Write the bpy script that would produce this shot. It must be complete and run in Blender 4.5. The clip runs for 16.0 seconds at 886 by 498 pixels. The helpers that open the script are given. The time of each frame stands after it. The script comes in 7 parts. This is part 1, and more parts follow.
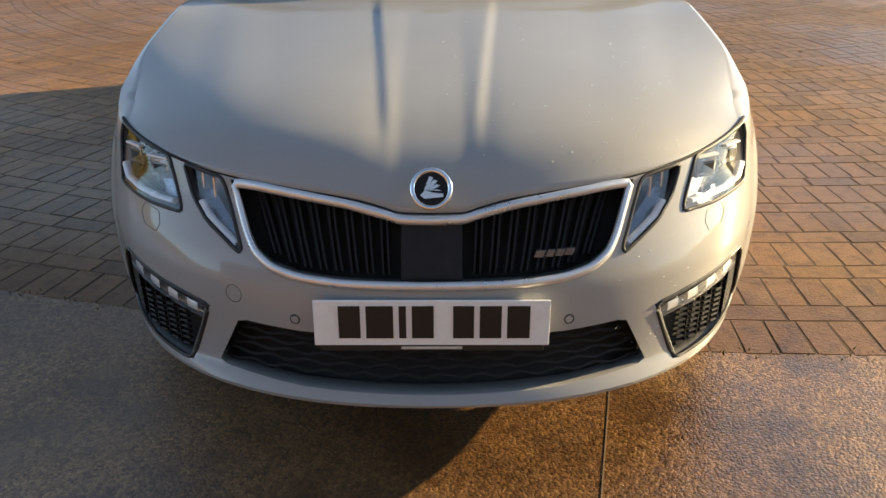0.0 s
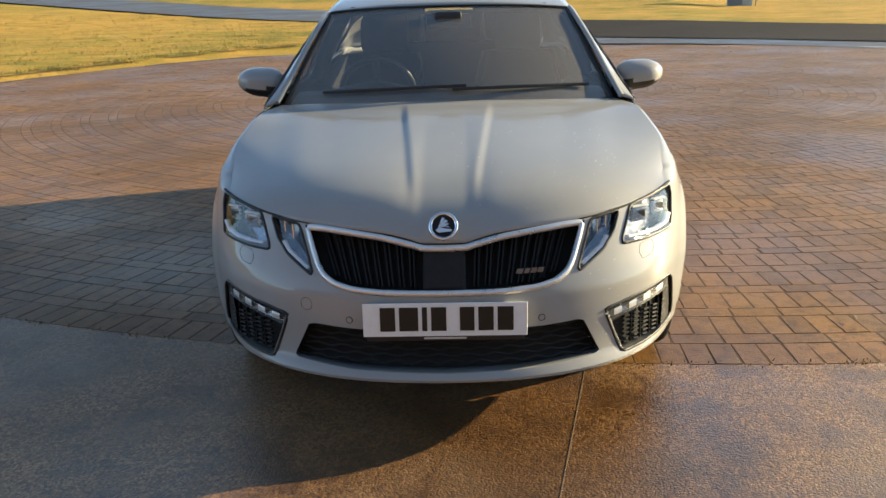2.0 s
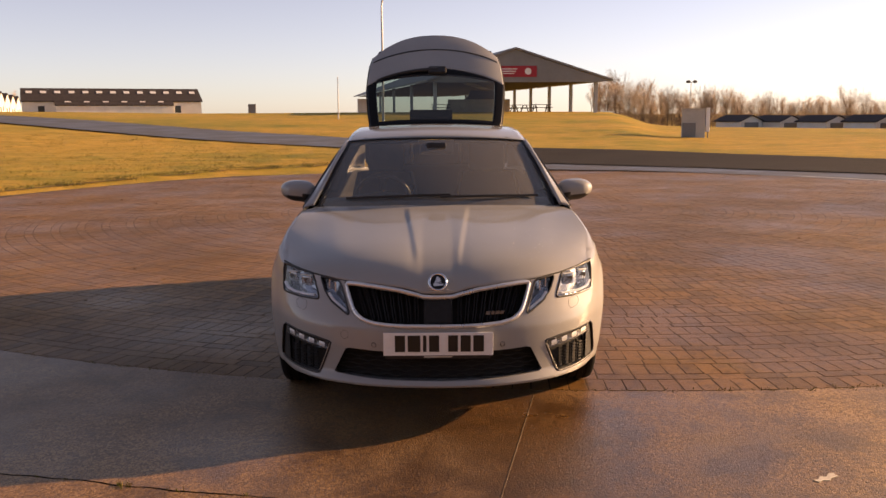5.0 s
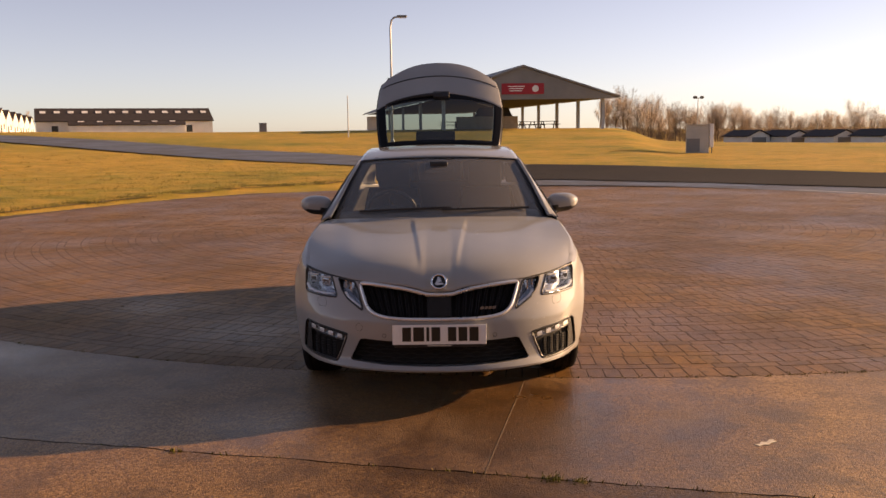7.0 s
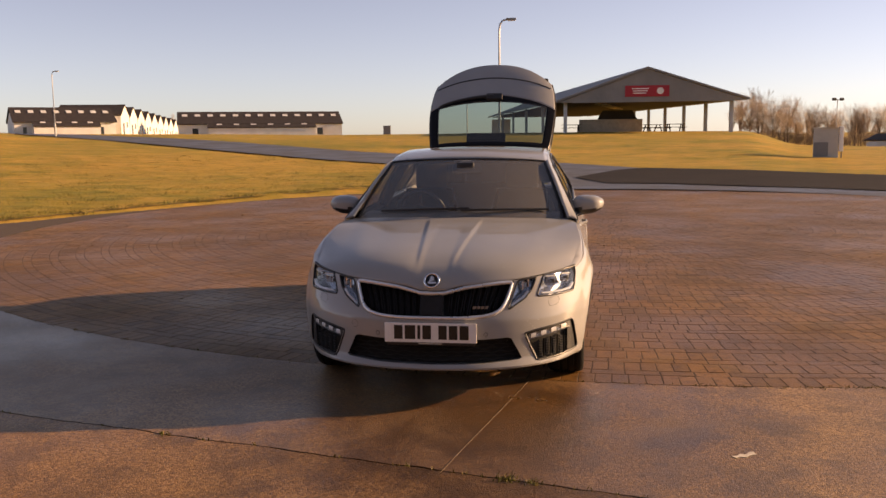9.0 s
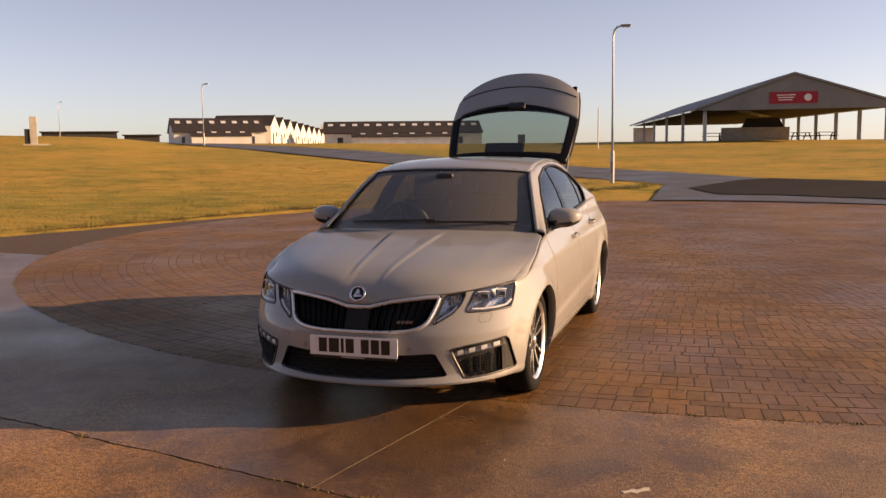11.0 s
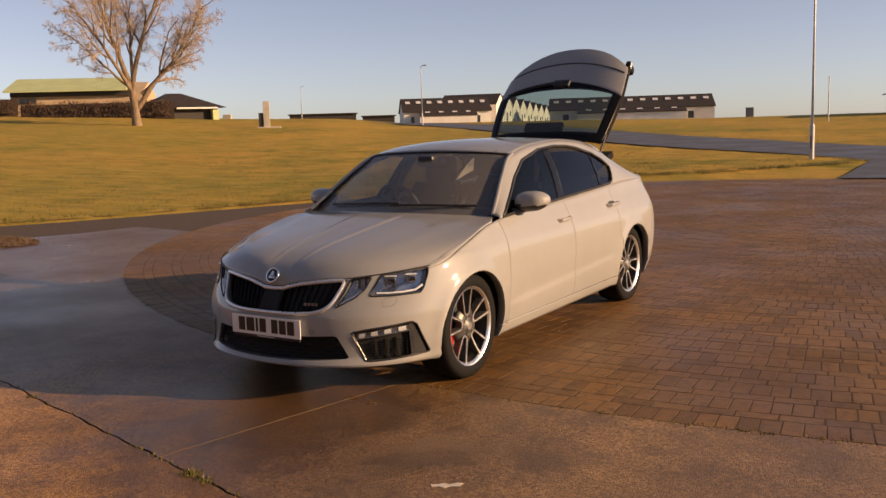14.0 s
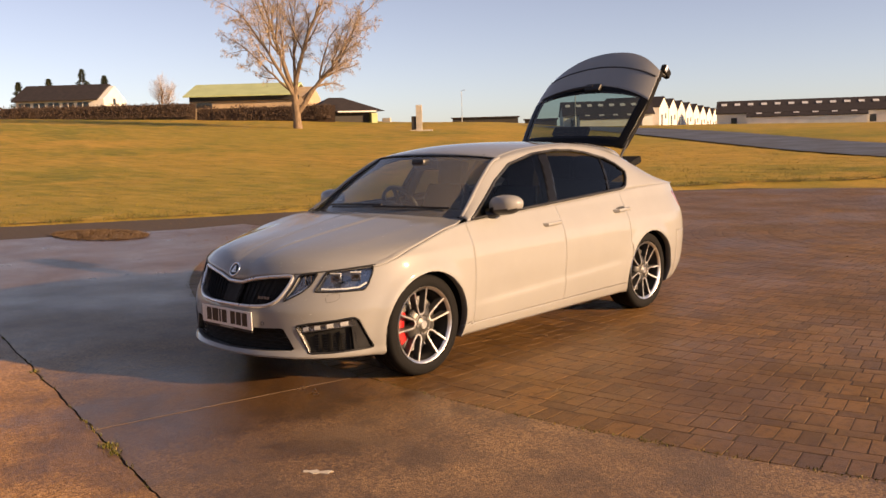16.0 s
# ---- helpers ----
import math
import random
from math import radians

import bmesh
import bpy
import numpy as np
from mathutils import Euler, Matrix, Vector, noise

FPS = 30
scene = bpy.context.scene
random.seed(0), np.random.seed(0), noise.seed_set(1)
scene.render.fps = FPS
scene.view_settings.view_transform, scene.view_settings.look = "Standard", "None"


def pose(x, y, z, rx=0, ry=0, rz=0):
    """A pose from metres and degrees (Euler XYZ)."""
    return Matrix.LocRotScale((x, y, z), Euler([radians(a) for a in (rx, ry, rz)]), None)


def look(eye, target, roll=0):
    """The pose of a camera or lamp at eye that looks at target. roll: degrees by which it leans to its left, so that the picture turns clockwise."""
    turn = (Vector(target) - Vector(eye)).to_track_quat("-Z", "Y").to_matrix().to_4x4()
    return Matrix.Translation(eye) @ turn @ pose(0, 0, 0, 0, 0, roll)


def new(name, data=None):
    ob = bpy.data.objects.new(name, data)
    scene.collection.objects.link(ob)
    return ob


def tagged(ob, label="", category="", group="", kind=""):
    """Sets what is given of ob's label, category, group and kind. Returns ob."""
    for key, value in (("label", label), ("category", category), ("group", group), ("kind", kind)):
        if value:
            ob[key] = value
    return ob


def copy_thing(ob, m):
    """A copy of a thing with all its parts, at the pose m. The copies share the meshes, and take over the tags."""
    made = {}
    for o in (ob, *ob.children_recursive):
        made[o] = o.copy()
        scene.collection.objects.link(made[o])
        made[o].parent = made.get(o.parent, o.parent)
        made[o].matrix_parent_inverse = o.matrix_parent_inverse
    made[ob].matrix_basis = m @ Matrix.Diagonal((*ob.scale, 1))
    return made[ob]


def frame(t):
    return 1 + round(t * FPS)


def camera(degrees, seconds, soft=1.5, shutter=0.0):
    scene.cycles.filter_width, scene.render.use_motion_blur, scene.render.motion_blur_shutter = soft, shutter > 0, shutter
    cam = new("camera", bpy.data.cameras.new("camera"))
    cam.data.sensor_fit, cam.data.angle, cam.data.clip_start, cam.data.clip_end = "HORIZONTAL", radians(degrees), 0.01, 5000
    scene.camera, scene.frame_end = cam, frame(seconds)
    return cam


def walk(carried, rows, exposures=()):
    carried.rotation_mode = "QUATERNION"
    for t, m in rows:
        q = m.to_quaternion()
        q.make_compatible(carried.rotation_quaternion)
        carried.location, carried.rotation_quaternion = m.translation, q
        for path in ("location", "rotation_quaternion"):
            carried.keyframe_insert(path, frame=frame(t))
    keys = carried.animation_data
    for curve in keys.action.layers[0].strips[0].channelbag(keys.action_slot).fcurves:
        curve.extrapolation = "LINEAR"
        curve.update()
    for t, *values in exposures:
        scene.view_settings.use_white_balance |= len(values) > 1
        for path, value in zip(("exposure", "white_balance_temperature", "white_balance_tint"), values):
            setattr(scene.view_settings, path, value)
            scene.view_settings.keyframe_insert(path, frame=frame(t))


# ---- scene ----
cam = camera(52.2, 16.0)
PATH = [
    (0, (0.028, -1.72, 1.368), (0.025, 0.111, 0.562), -0.1),
    (0.5, (0.071, -1.92, 1.378), (0.01, -0.058, 0.651), -0.7),
    (1, (0.066, -2.158, 1.386), (0.001, -0.271, 0.727), -0.7),
    (1.5, (0.067, -2.383, 1.41), (0.007, -0.477, 0.808), -1.0),
    (2, (0.076, -2.641, 1.426), (0.021, -0.721, 0.869), -1.4),
    (2.5, (0.076, -2.867, 1.436), (0.026, -0.935, 0.922), -1.3),
    (3, (0.044, -3.138, 1.438), (0.01, -1.191, 0.985), -0.7),
    (3.5, (0.022, -3.386, 1.468), (-0.005, -1.429, 1.058), -0.4),
    (4, (0.034, -3.67, 1.472), (0.013, -1.704, 1.102), -0.2),
    (4.5, (0.02, -3.904, 1.492), (0.019, -1.932, 1.159), 0.0),
    (5, (-0.011, -4.13, 1.496), (0.006, -2.152, 1.2), -0.3),
    (7.5, (0.082, -4.939, 1.539), (0.057, -2.955, 1.285), -1.1),
    (8, (0.316, -4.965, 1.538), (0.217, -2.983, 1.292), -1.1),
    (8.5, (0.529, -4.964, 1.531), (0.348, -2.987, 1.285), -0.8),
    (9, (0.783, -4.863, 1.515), (0.5, -2.899, 1.265), -0.6),
    (9.5, (1.046, -4.804, 1.527), (0.681, -2.853, 1.282), -0.6),
    (9.7, (1.154, -4.784, 1.525), (0.763, -2.837, 1.288), -0.3),
    (11.8, (2.37, -4.268, 1.512), (1.655, -2.417, 1.269), -1.5),
    (12, (2.46, -4.222, 1.519), (1.717, -2.382, 1.268), -1.6),
    (12.5, (2.696, -4.073, 1.491), (1.868, -2.27, 1.242), -1.7),
    (13, (2.949, -3.931, 1.506), (2.04, -2.167, 1.252), -1.7),
    (13.5, (3.302, -3.826, 1.523), (2.311, -2.109, 1.258), -1.8),
    (14, (3.576, -3.71, 1.516), (2.519, -2.033, 1.249), -1.7),
    (14.5, (3.838, -3.533, 1.518), (2.715, -1.901, 1.249), -1.2),
    (15, (4.123, -3.427, 1.512), (2.927, -1.846, 1.246), -0.5),
    (15.5, (4.438, -3.288, 1.526), (3.165, -1.768, 1.258), -0.8),
    (16, (4.676, -3.07, 1.487), (3.332, -1.61, 1.237), -1.5),
]
EXPOSURE = [(0, 1.66, 6700, 0), (0.5, 1.93, 6500, -3), (1, 2.03, 6350, -4), (2, 1.53, 6050, -4), (2.6, 1.32, 6250, -1), (3, 1.57, 6900, 10), (3.5, 1.43, 7400, 15), (4.2, 1.07, 8250, 27),
            (5.0, 0.96, 8550, 28), (7.5, 0.82, 8300, 26), (9.5, 0.80, 8150, 26), (12.0, 0.68, 7850, 24), (13.5, 0.50, 7650, 23), (14.1, 0.46, 7650, 23), (14.5, 0.79, 7650, 21),
            (15, 0.90, 7750, 21), (16.0, 0.77, 7750, 22)]
walk(cam, [(t, look(eye, target, roll)) for t, eye, target, roll in PATH], EXPOSURE)

# ---- world, sun, exposure ----
SUN_AZ, SUN_EL = 70.0, 16.0          # degrees clockwise from +y, degrees up
sun_way = Vector((math.sin(radians(SUN_AZ)) * math.cos(radians(SUN_EL)),
                  math.cos(radians(SUN_AZ)) * math.cos(radians(SUN_EL)), math.sin(radians(SUN_EL))))
world = bpy.data.worlds.new("sky")
scene.world = world
world.use_nodes = True
wn = world.node_tree
wn.nodes.clear()
sky = wn.nodes.new("ShaderNodeTexSky")
sky.sky_type, sky.sun_disc = "NISHITA", False
sky.sun_elevation, sky.sun_rotation = radians(SUN_EL), radians(SUN_AZ)
sky.air_density, sky.dust_density, sky.ozone_density = 0.65, 0.3, 3.0
bg = wn.nodes.new("ShaderNodeBackground")
bg.inputs["Strength"].default_value = 0.098
wo = wn.nodes.new("ShaderNodeOutputWorld")
hue = wn.nodes.new("ShaderNodeMix")        # cool winter air
hue.data_type, hue.blend_type = "RGBA", "MULTIPLY"
hue.inputs[0].default_value = 1.0
hue.inputs[7].default_value = (1.0, 0.985, 0.985, 1)
haze = wn.nodes.new("ShaderNodeHueSaturation")
haze.inputs["Saturation"].default_value = 0.74
wn.links.new(sky.outputs[0], haze.inputs["Color"])
wn.links.new(haze.outputs[0], hue.inputs[6])
wn.links.new(hue.outputs[2], bg.inputs[0])
wn.links.new(bg.outputs[0], wo.inputs[0])
sun = new("sun", bpy.data.lights.new("sun", "SUN"))
sun.data.energy, sun.data.angle, sun.data.color = 5.0, radians(0.55), (1.0, 0.73, 0.43)
sun.matrix_world = look(sun_way * 200, (0, 0, 0))

# ---- materials ----
def material(name, colour, rough=0.6, metal=0.0, coat=0.0, spec=0.5):
    m = bpy.data.materials.new(name)
    m.use_nodes = True
    b = m.node_tree.nodes["Principled BSDF"]
    b.inputs["Base Color"].default_value = (*colour, 1)
    b.inputs["Roughness"].default_value = rough
    b.inputs["Metallic"].default_value = metal
    b.inputs["Coat Weight"].default_value = coat
    b.inputs["Coat Roughness"].default_value = 0.04
    b.inputs["Specular IOR Level"].default_value = spec
    return m


class Nodes:
    """Short ways to add nodes to a material."""

    def __init__(self, m):
        self.t = m.node_tree
        self.b = self.t.nodes["Principled BSDF"]

    def node(self, kind, **values):
        n = self.t.nodes.new(kind)
        for k, v in values.items():
            n.inputs[k].default_value = v
        return n

    def link(self, a, b):
        self.t.links.new(a, b)

    def coords(self):
        return self.t.nodes.new("ShaderNodeTexCoord").outputs["Object"]

    def world(self):
        return self.t.nodes.new("ShaderNodeNewGeometry").outputs["Position"]

    def noise(self, vec, scale, detail=4.0, rough=0.55, stretch=None):
        if stretch:
            mp = self.t.nodes.new("ShaderNodeMapping")
            mp.inputs["Scale"].default_value = stretch
            self.link(vec, mp.inputs["Vector"])
            vec = mp.outputs[0]
        n = self.node("ShaderNodeTexNoise", Scale=scale, Detail=detail, Roughness=rough)
        self.link(vec, n.inputs["Vector"])
        return n.outputs["Fac"]

    def ramp(self, fac, *stops):
        r = self.t.nodes.new("ShaderNodeValToRGB")
        el = r.color_ramp.elements
        while len(el) < len(stops):
            el.new(0.5)
        for e, (p, c) in zip(el, stops):
            e.position = p
            e.color = (*c, 1) if isinstance(c, tuple) else (c, c, c, 1)
        self.link(fac, r.inputs[0])
        return r.outputs[0]

    def mix(self, fac, a, b, kind="MIX"):
        n = self.t.nodes.new("ShaderNodeMix")
        n.data_type, n.blend_type = "RGBA", kind
        for socket, v in ((n.inputs[0], fac), (n.inputs[6], a), (n.inputs[7], b)):
            if isinstance(v, bpy.types.NodeSocket):
                self.link(v, socket)
            elif isinstance(v, tuple):
                socket.default_value = (*v, 1)
            else:
                socket.default_value = v
        return n.outputs[2]

    def math(self, op, a, b=0.0):
        n = self.t.nodes.new("ShaderNodeMath")
        n.operation = op
        for socket, v in zip(n.inputs, (a, b)):
            if isinstance(v, bpy.types.NodeSocket):
                self.link(v, socket)
            else:
                socket.default_value = v
        return n.outputs[0]

    def bump(self, height, strength=0.4, distance=0.01):
        n = self.node("ShaderNodeBump", Strength=strength, Distance=distance)
        self.link(height, n.inputs["Height"])
        self.link(n.outputs[0], self.b.inputs["Normal"])

    def colour(self, s):
        self.link(s, self.b.inputs["Base Color"])

    def rough(self, s):
        self.link(s, self.b.inputs["Roughness"])


def mottled(name, dark, light, scale=6.0, rough=0.7, bump=0.15, fine=60.0, metal=0.0, coat=0.0):
    """A plain surface with variation at two scales and a fine relief."""
    m = material(name, light, rough, metal, coat)
    n = Nodes(m)
    p = n.coords()
    big, small = n.noise(p, scale, 5), n.noise(p, fine, 3)
    f = n.math("ADD", n.math("MULTIPLY", big, 0.7), n.math("MULTIPLY", small, 0.3))
    n.colour(n.ramp(f, (0.3, dark), (0.7, light)))
    n.rough(n.ramp(big, (0.3, max(0.02, rough - 0.08)), (0.7, min(1.0, rough + 0.08))))
    if bump:
        n.bump(small, bump, 0.004)
    return m


def make_paint():
    m = material("grey_paint", (0.295, 0.292, 0.284), 0.5, 0.0, 0.9, 0.25)
    n = Nodes(m)
    p = n.coords()
    dirt = n.noise(p, 3.0, 6)
    n.colour(n.ramp(dirt, (0.3, (0.282, 0.280, 0.273)), (0.7, (0.308, 0.305, 0.297))))
    film = n.noise(p, 9.0, 5)
    r = n.ramp(film, (0.35, 0.04), (0.75, 0.10))
    n.link(r, n.b.inputs["Coat Roughness"])
    n.bump(n.noise(p, 260.0, 2), 0.02, 0.0008)
    return m


def wet_patch(n, p):
    """Where water lies round the nose of the car and beside the apron: 1 inside, 0 outside."""
    near = []
    for spot in ((0.45, -0.22, 0), (4.9, 0.1, 0)):
        d = n.node("ShaderNodeVectorMath")
        d.operation = "DISTANCE"
        n.link(p, d.inputs[0])
        d.inputs[1].default_value = spot
        near.append(d.outputs["Value"])
    edge = n.math("ADD", n.math("MINIMUM", near[0], near[1]), n.math("MULTIPLY", n.math("SUBTRACT", n.noise(p, 1.3, 6, 0.65), 0.5), 2.4))
    return n.ramp(n.math("MULTIPLY", edge, 0.25), (0.12, 1.0), (0.42, 0.0))


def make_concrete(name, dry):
    """Exposed aggregate; damp bay drank more water, dry bay also tinted up as sunlit."""
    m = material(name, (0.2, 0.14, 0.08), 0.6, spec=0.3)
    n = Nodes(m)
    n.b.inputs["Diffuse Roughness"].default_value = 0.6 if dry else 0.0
    p = n.world()
    v = n.node("ShaderNodeTexVoronoi", Scale=125.0)
    n.link(p, v.inputs["Vector"])
    stone = n.ramp(v.outputs["Color"], (0.10, (0.088, 0.046, 0.018)), (0.42, (0.385, 0.222, 0.095)), (0.80, (0.80, 0.54, 0.27)))
    grit = n.noise(p, 190.0, 4)
    base = n.mix(n.ramp(grit, (0.4, 0.0), (0.65, 0.6)), stone, (0.27, 0.155, 0.067))
    clump = n.noise(p, 38.0, 4, 0.65)
    base = n.mix(n.ramp(clump, (0.36, 0.52), (0.50, 0.0)), base, (0.090, 0.050, 0.023))
    base = n.mix(n.ramp(clump, (0.54, 0.0), (0.68, 0.38)), base, (0.66, 0.46, 0.25))
    big = n.noise(p, 0.55, 6, 0.65)
    base = n.mix(n.ramp(big, (0.44, 0.0), (0.60, 0.5)), base, (0.16, 0.095, 0.048))
    patch = n.noise(p, 2.6, 7, 0.72)
    base = n.mix(n.ramp(patch, (0.42, 0.5), (0.52, 0.0)), base, (0.115, 0.070, 0.038))
    lime = n.noise(p, 1.1, 7, 0.7)
    base = n.mix(n.ramp(lime, (0.54, 0.0), (0.70, 0.5)), base, (0.40, 0.285, 0.165))
    streak = n.noise(p, 2.2, 6, 0.7, (0.35, 1.6, 1))
    base = n.mix(n.ramp(streak, (0.50, 0.0), (0.66, 0.35)), base, (0.19, 0.125, 0.072))
    # damp ground to the west
    far = n.node("ShaderNodeVectorMath")
    far.operation = "DISTANCE"
    n.link(p, far.inputs[0])
    far.inputs[1].default_value = (-7.9, 2.3, 0)
    edge = n.math("ADD", far.outputs["Value"], n.math("MULTIPLY", n.noise(p, 0.6, 5, 0.6), 3.0))
    damp = n.ramp(n.math("MULTIPLY", edge, 0.1), (0.60, 1.0), (1.0, 0.0))
    base = n.mix(n.math("MULTIPLY", damp, 0.6), base, (0.090, 0.056, 0.032))
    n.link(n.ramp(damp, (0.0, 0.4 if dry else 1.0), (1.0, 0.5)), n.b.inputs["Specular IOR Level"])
    soak = wet_patch(n, p)
    base = n.mix(n.math("MULTIPLY", soak, 0.8), base, n.mix(1.0, base, (0.36, 0.31, 0.27), "MULTIPLY"))
    # dry bay's multiplier is higher, its sunlit brightness put into the colour
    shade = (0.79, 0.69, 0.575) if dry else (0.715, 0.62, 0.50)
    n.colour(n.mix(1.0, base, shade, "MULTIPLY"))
    wet = n.noise(p, 0.8, 5, 0.6)
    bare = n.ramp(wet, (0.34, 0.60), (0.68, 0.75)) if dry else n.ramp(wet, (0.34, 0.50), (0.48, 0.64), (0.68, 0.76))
    n.rough(n.mix(soak, n.mix(damp, bare, n.ramp(wet, (0.3, 0.24), (0.7, 0.44))), n.ramp(wet, (0.35, 0.26), (0.7, 0.44))))
    h = n.math("ADD", n.math("MULTIPLY", v.outputs["Distance"], -0.7), n.math("MULTIPLY", grit, 0.6))
    bn = n.node("ShaderNodeBump", Distance=0.004)
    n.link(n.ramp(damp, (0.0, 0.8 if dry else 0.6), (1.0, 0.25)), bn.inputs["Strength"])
    n.link(h, bn.inputs["Height"])
    n.link(bn.outputs[0], n.b.inputs["Normal"])
    return m


def make_brick():
    m = material("clay_paver", (0.2, 0.1, 0.06), 0.6, spec=0.40)
    n = Nodes(m)
    p = n.world()
    info = n.t.nodes.new("ShaderNodeObjectInfo").outputs["Random"]
    isl = n.t.nodes.new("ShaderNodeNewGeometry").outputs["Random Per Island"]
    rnd = n.math("FRACT", n.math("ADD", info, isl))
    c = n.ramp(rnd, (0.0, (0.215, 0.118, 0.044)), (0.35, (0.320, 0.176, 0.066)), (0.7, (0.430, 0.232, 0.086)), (1.0, (0.365, 0.216, 0.094)))
    g = n.noise(p, 90.0, 4)
    c = n.mix(n.ramp(g, (0.4, 0.0), (0.72, 0.5)), c, (0.42, 0.27, 0.14))
    spot = n.noise(p, 14.0, 5, 0.7)
    c = n.mix(n.ramp(spot, (0.48, 0.0), (0.66, 0.65)), c, (0.095, 0.052, 0.026))
    big = n.noise(p, 0.45, 6, 0.6)
    c = n.mix(n.ramp(big, (0.4, 0.0), (0.62, 0.6)), c, (0.14, 0.075, 0.034))
    moss = n.noise(p, 1.3, 6, 0.7)
    c = n.mix(n.ramp(moss, (0.55, 0.0), (0.72, 0.45)), c, (0.24, 0.17, 0.055))
    soak = wet_patch(n, p)
    c = n.mix(n.math("MULTIPLY", soak, 0.7), c, n.mix(1.0, c, (0.5, 0.46, 0.42), "MULTIPLY"))
    n.colour(n.mix(1.0, c, (0.62, 0.545, 0.37), "MULTIPLY"))
    wet = n.noise(p, 0.7, 5)
    n.rough(n.mix(n.math("MULTIPLY", soak, 0.6), n.ramp(wet, (0.38, 0.42), (0.65, 0.68)), (0.36, 0.36, 0.36)))
    n.bump(g, 0.6, 0.004)
    return m


def make_grass():
    m = material("winter_turf", (0.1, 0.1, 0.03), 0.85, spec=0.2)
    n = Nodes(m)
    p = n.world()
    big, mid = n.noise(p, 0.09, 6, 0.6), n.noise(p, 0.7, 6, 0.65)
    fine = n.noise(p, 22.0, 5, 0.7)
    streak = n.noise(p, 1.0, 6, 0.75, (0.5, 1.8, 1))
    f = n.math("ADD", n.math("MULTIPLY", big, 0.6), n.math("MULTIPLY", mid, 0.4))
    c = n.ramp(f, (0.36, (0.19, 0.195, 0.024)), (0.45, (0.42, 0.30, 0.040)), (0.54, (0.64, 0.375, 0.064)), (0.66, (0.50, 0.34, 0.052)))
    c = n.mix(n.ramp(fine, (0.33, 0.7), (0.54, 0.0)), c, (0.11, 0.10, 0.018))
    c = n.mix(n.ramp(n.noise(p, 0.05, 4, 0.6), (0.44, 0.0), (0.62, 0.4)), c, (0.24, 0.25, 0.034))
    c = n.mix(n.ramp(streak, (0.36, 0.6), (0.50, 0.0)), c, (0.17, 0.165, 0.026))
    c = n.mix(n.ramp(streak, (0.52, 0.0), (0.68, 0.5)), c, (0.70, 0.46, 0.11))
    n.colour(n.mix(1.0, c, (0.86, 0.845, 0.84), "MULTIPLY"))
    n.bump(fine, 0.7, 0.04)
    return m


def make_blade():
    m = material("grass_blade", (0.12, 0.12, 0.03), 0.7, spec=0.2)
    n = Nodes(m)
    isl = n.t.nodes.new("ShaderNodeNewGeometry").outputs["Random Per Island"]
    n.colour(n.ramp(isl, (0.0, (0.07, 0.085, 0.018)), (0.5, (0.14, 0.125, 0.03)), (1.0, (0.25, 0.18, 0.06))))
    return m


def make_tarmac():
    m = material("tarmac", (0.06, 0.06, 0.065), 0.6, spec=0.4)
    n = Nodes(m)
    p = n.world()
    g, big = n.noise(p, 120.0, 3), n.noise(p, 0.6, 6)
    c = n.ramp(g, (0.3, (0.050, 0.048, 0.049)), (0.7, (0.115, 0.108, 0.104)))
    c = n.mix(n.ramp(big, (0.4, 0.0), (0.65, 0.5)), c, (0.10, 0.090, 0.080))
    n.colour(c)
    n.rough(n.ramp(big, (0.35, 0.42), (0.65, 0.62)))
    n.bump(g, 0.35, 0.004)
    return m


def make_new_tarmac():
    m = material("new_tarmac", (0.03, 0.03, 0.03), 0.95, spec=0.06)
    n = Nodes(m)
    p = n.world()
    g, big = n.noise(p, 110.0, 3), n.noise(p, 0.5, 5)
    c = n.ramp(g, (0.3, (0.018, 0.017, 0.018)), (0.7, (0.045, 0.041, 0.040)))
    n.colour(n.mix(n.ramp(big, (0.42, 0.0), (0.65, 0.4)), c, (0.050, 0.042, 0.038)))
    n.bump(g, 0.4, 0.004)
    return m


def make_roof():
    m = material("roof_sheet", (0.05, 0.035, 0.03), 0.8)
    n = Nodes(m)
    p = n.coords()
    w = n.noise(p, 2.0, 5, stretch=(1, 1, 0.2))
    n.colour(n.ramp(w, (0.3, (0.018, 0.014, 0.014)), (0.7, (0.040, 0.029, 0.026))))
    return m


def make_bark():
    m = material("bark", (0.2, 0.15, 0.1), 0.9, spec=0.2)
    n = Nodes(m)
    p = n.coords()
    f = n.noise(p, 7.0, 5, stretch=(1, 1, 0.25))
    n.colour(n.ramp(f, (0.3, (0.13, 0.09, 0.06)), (0.7, (0.30, 0.22, 0.15))))
    n.bump(f, 0.6, 0.03)
    return m


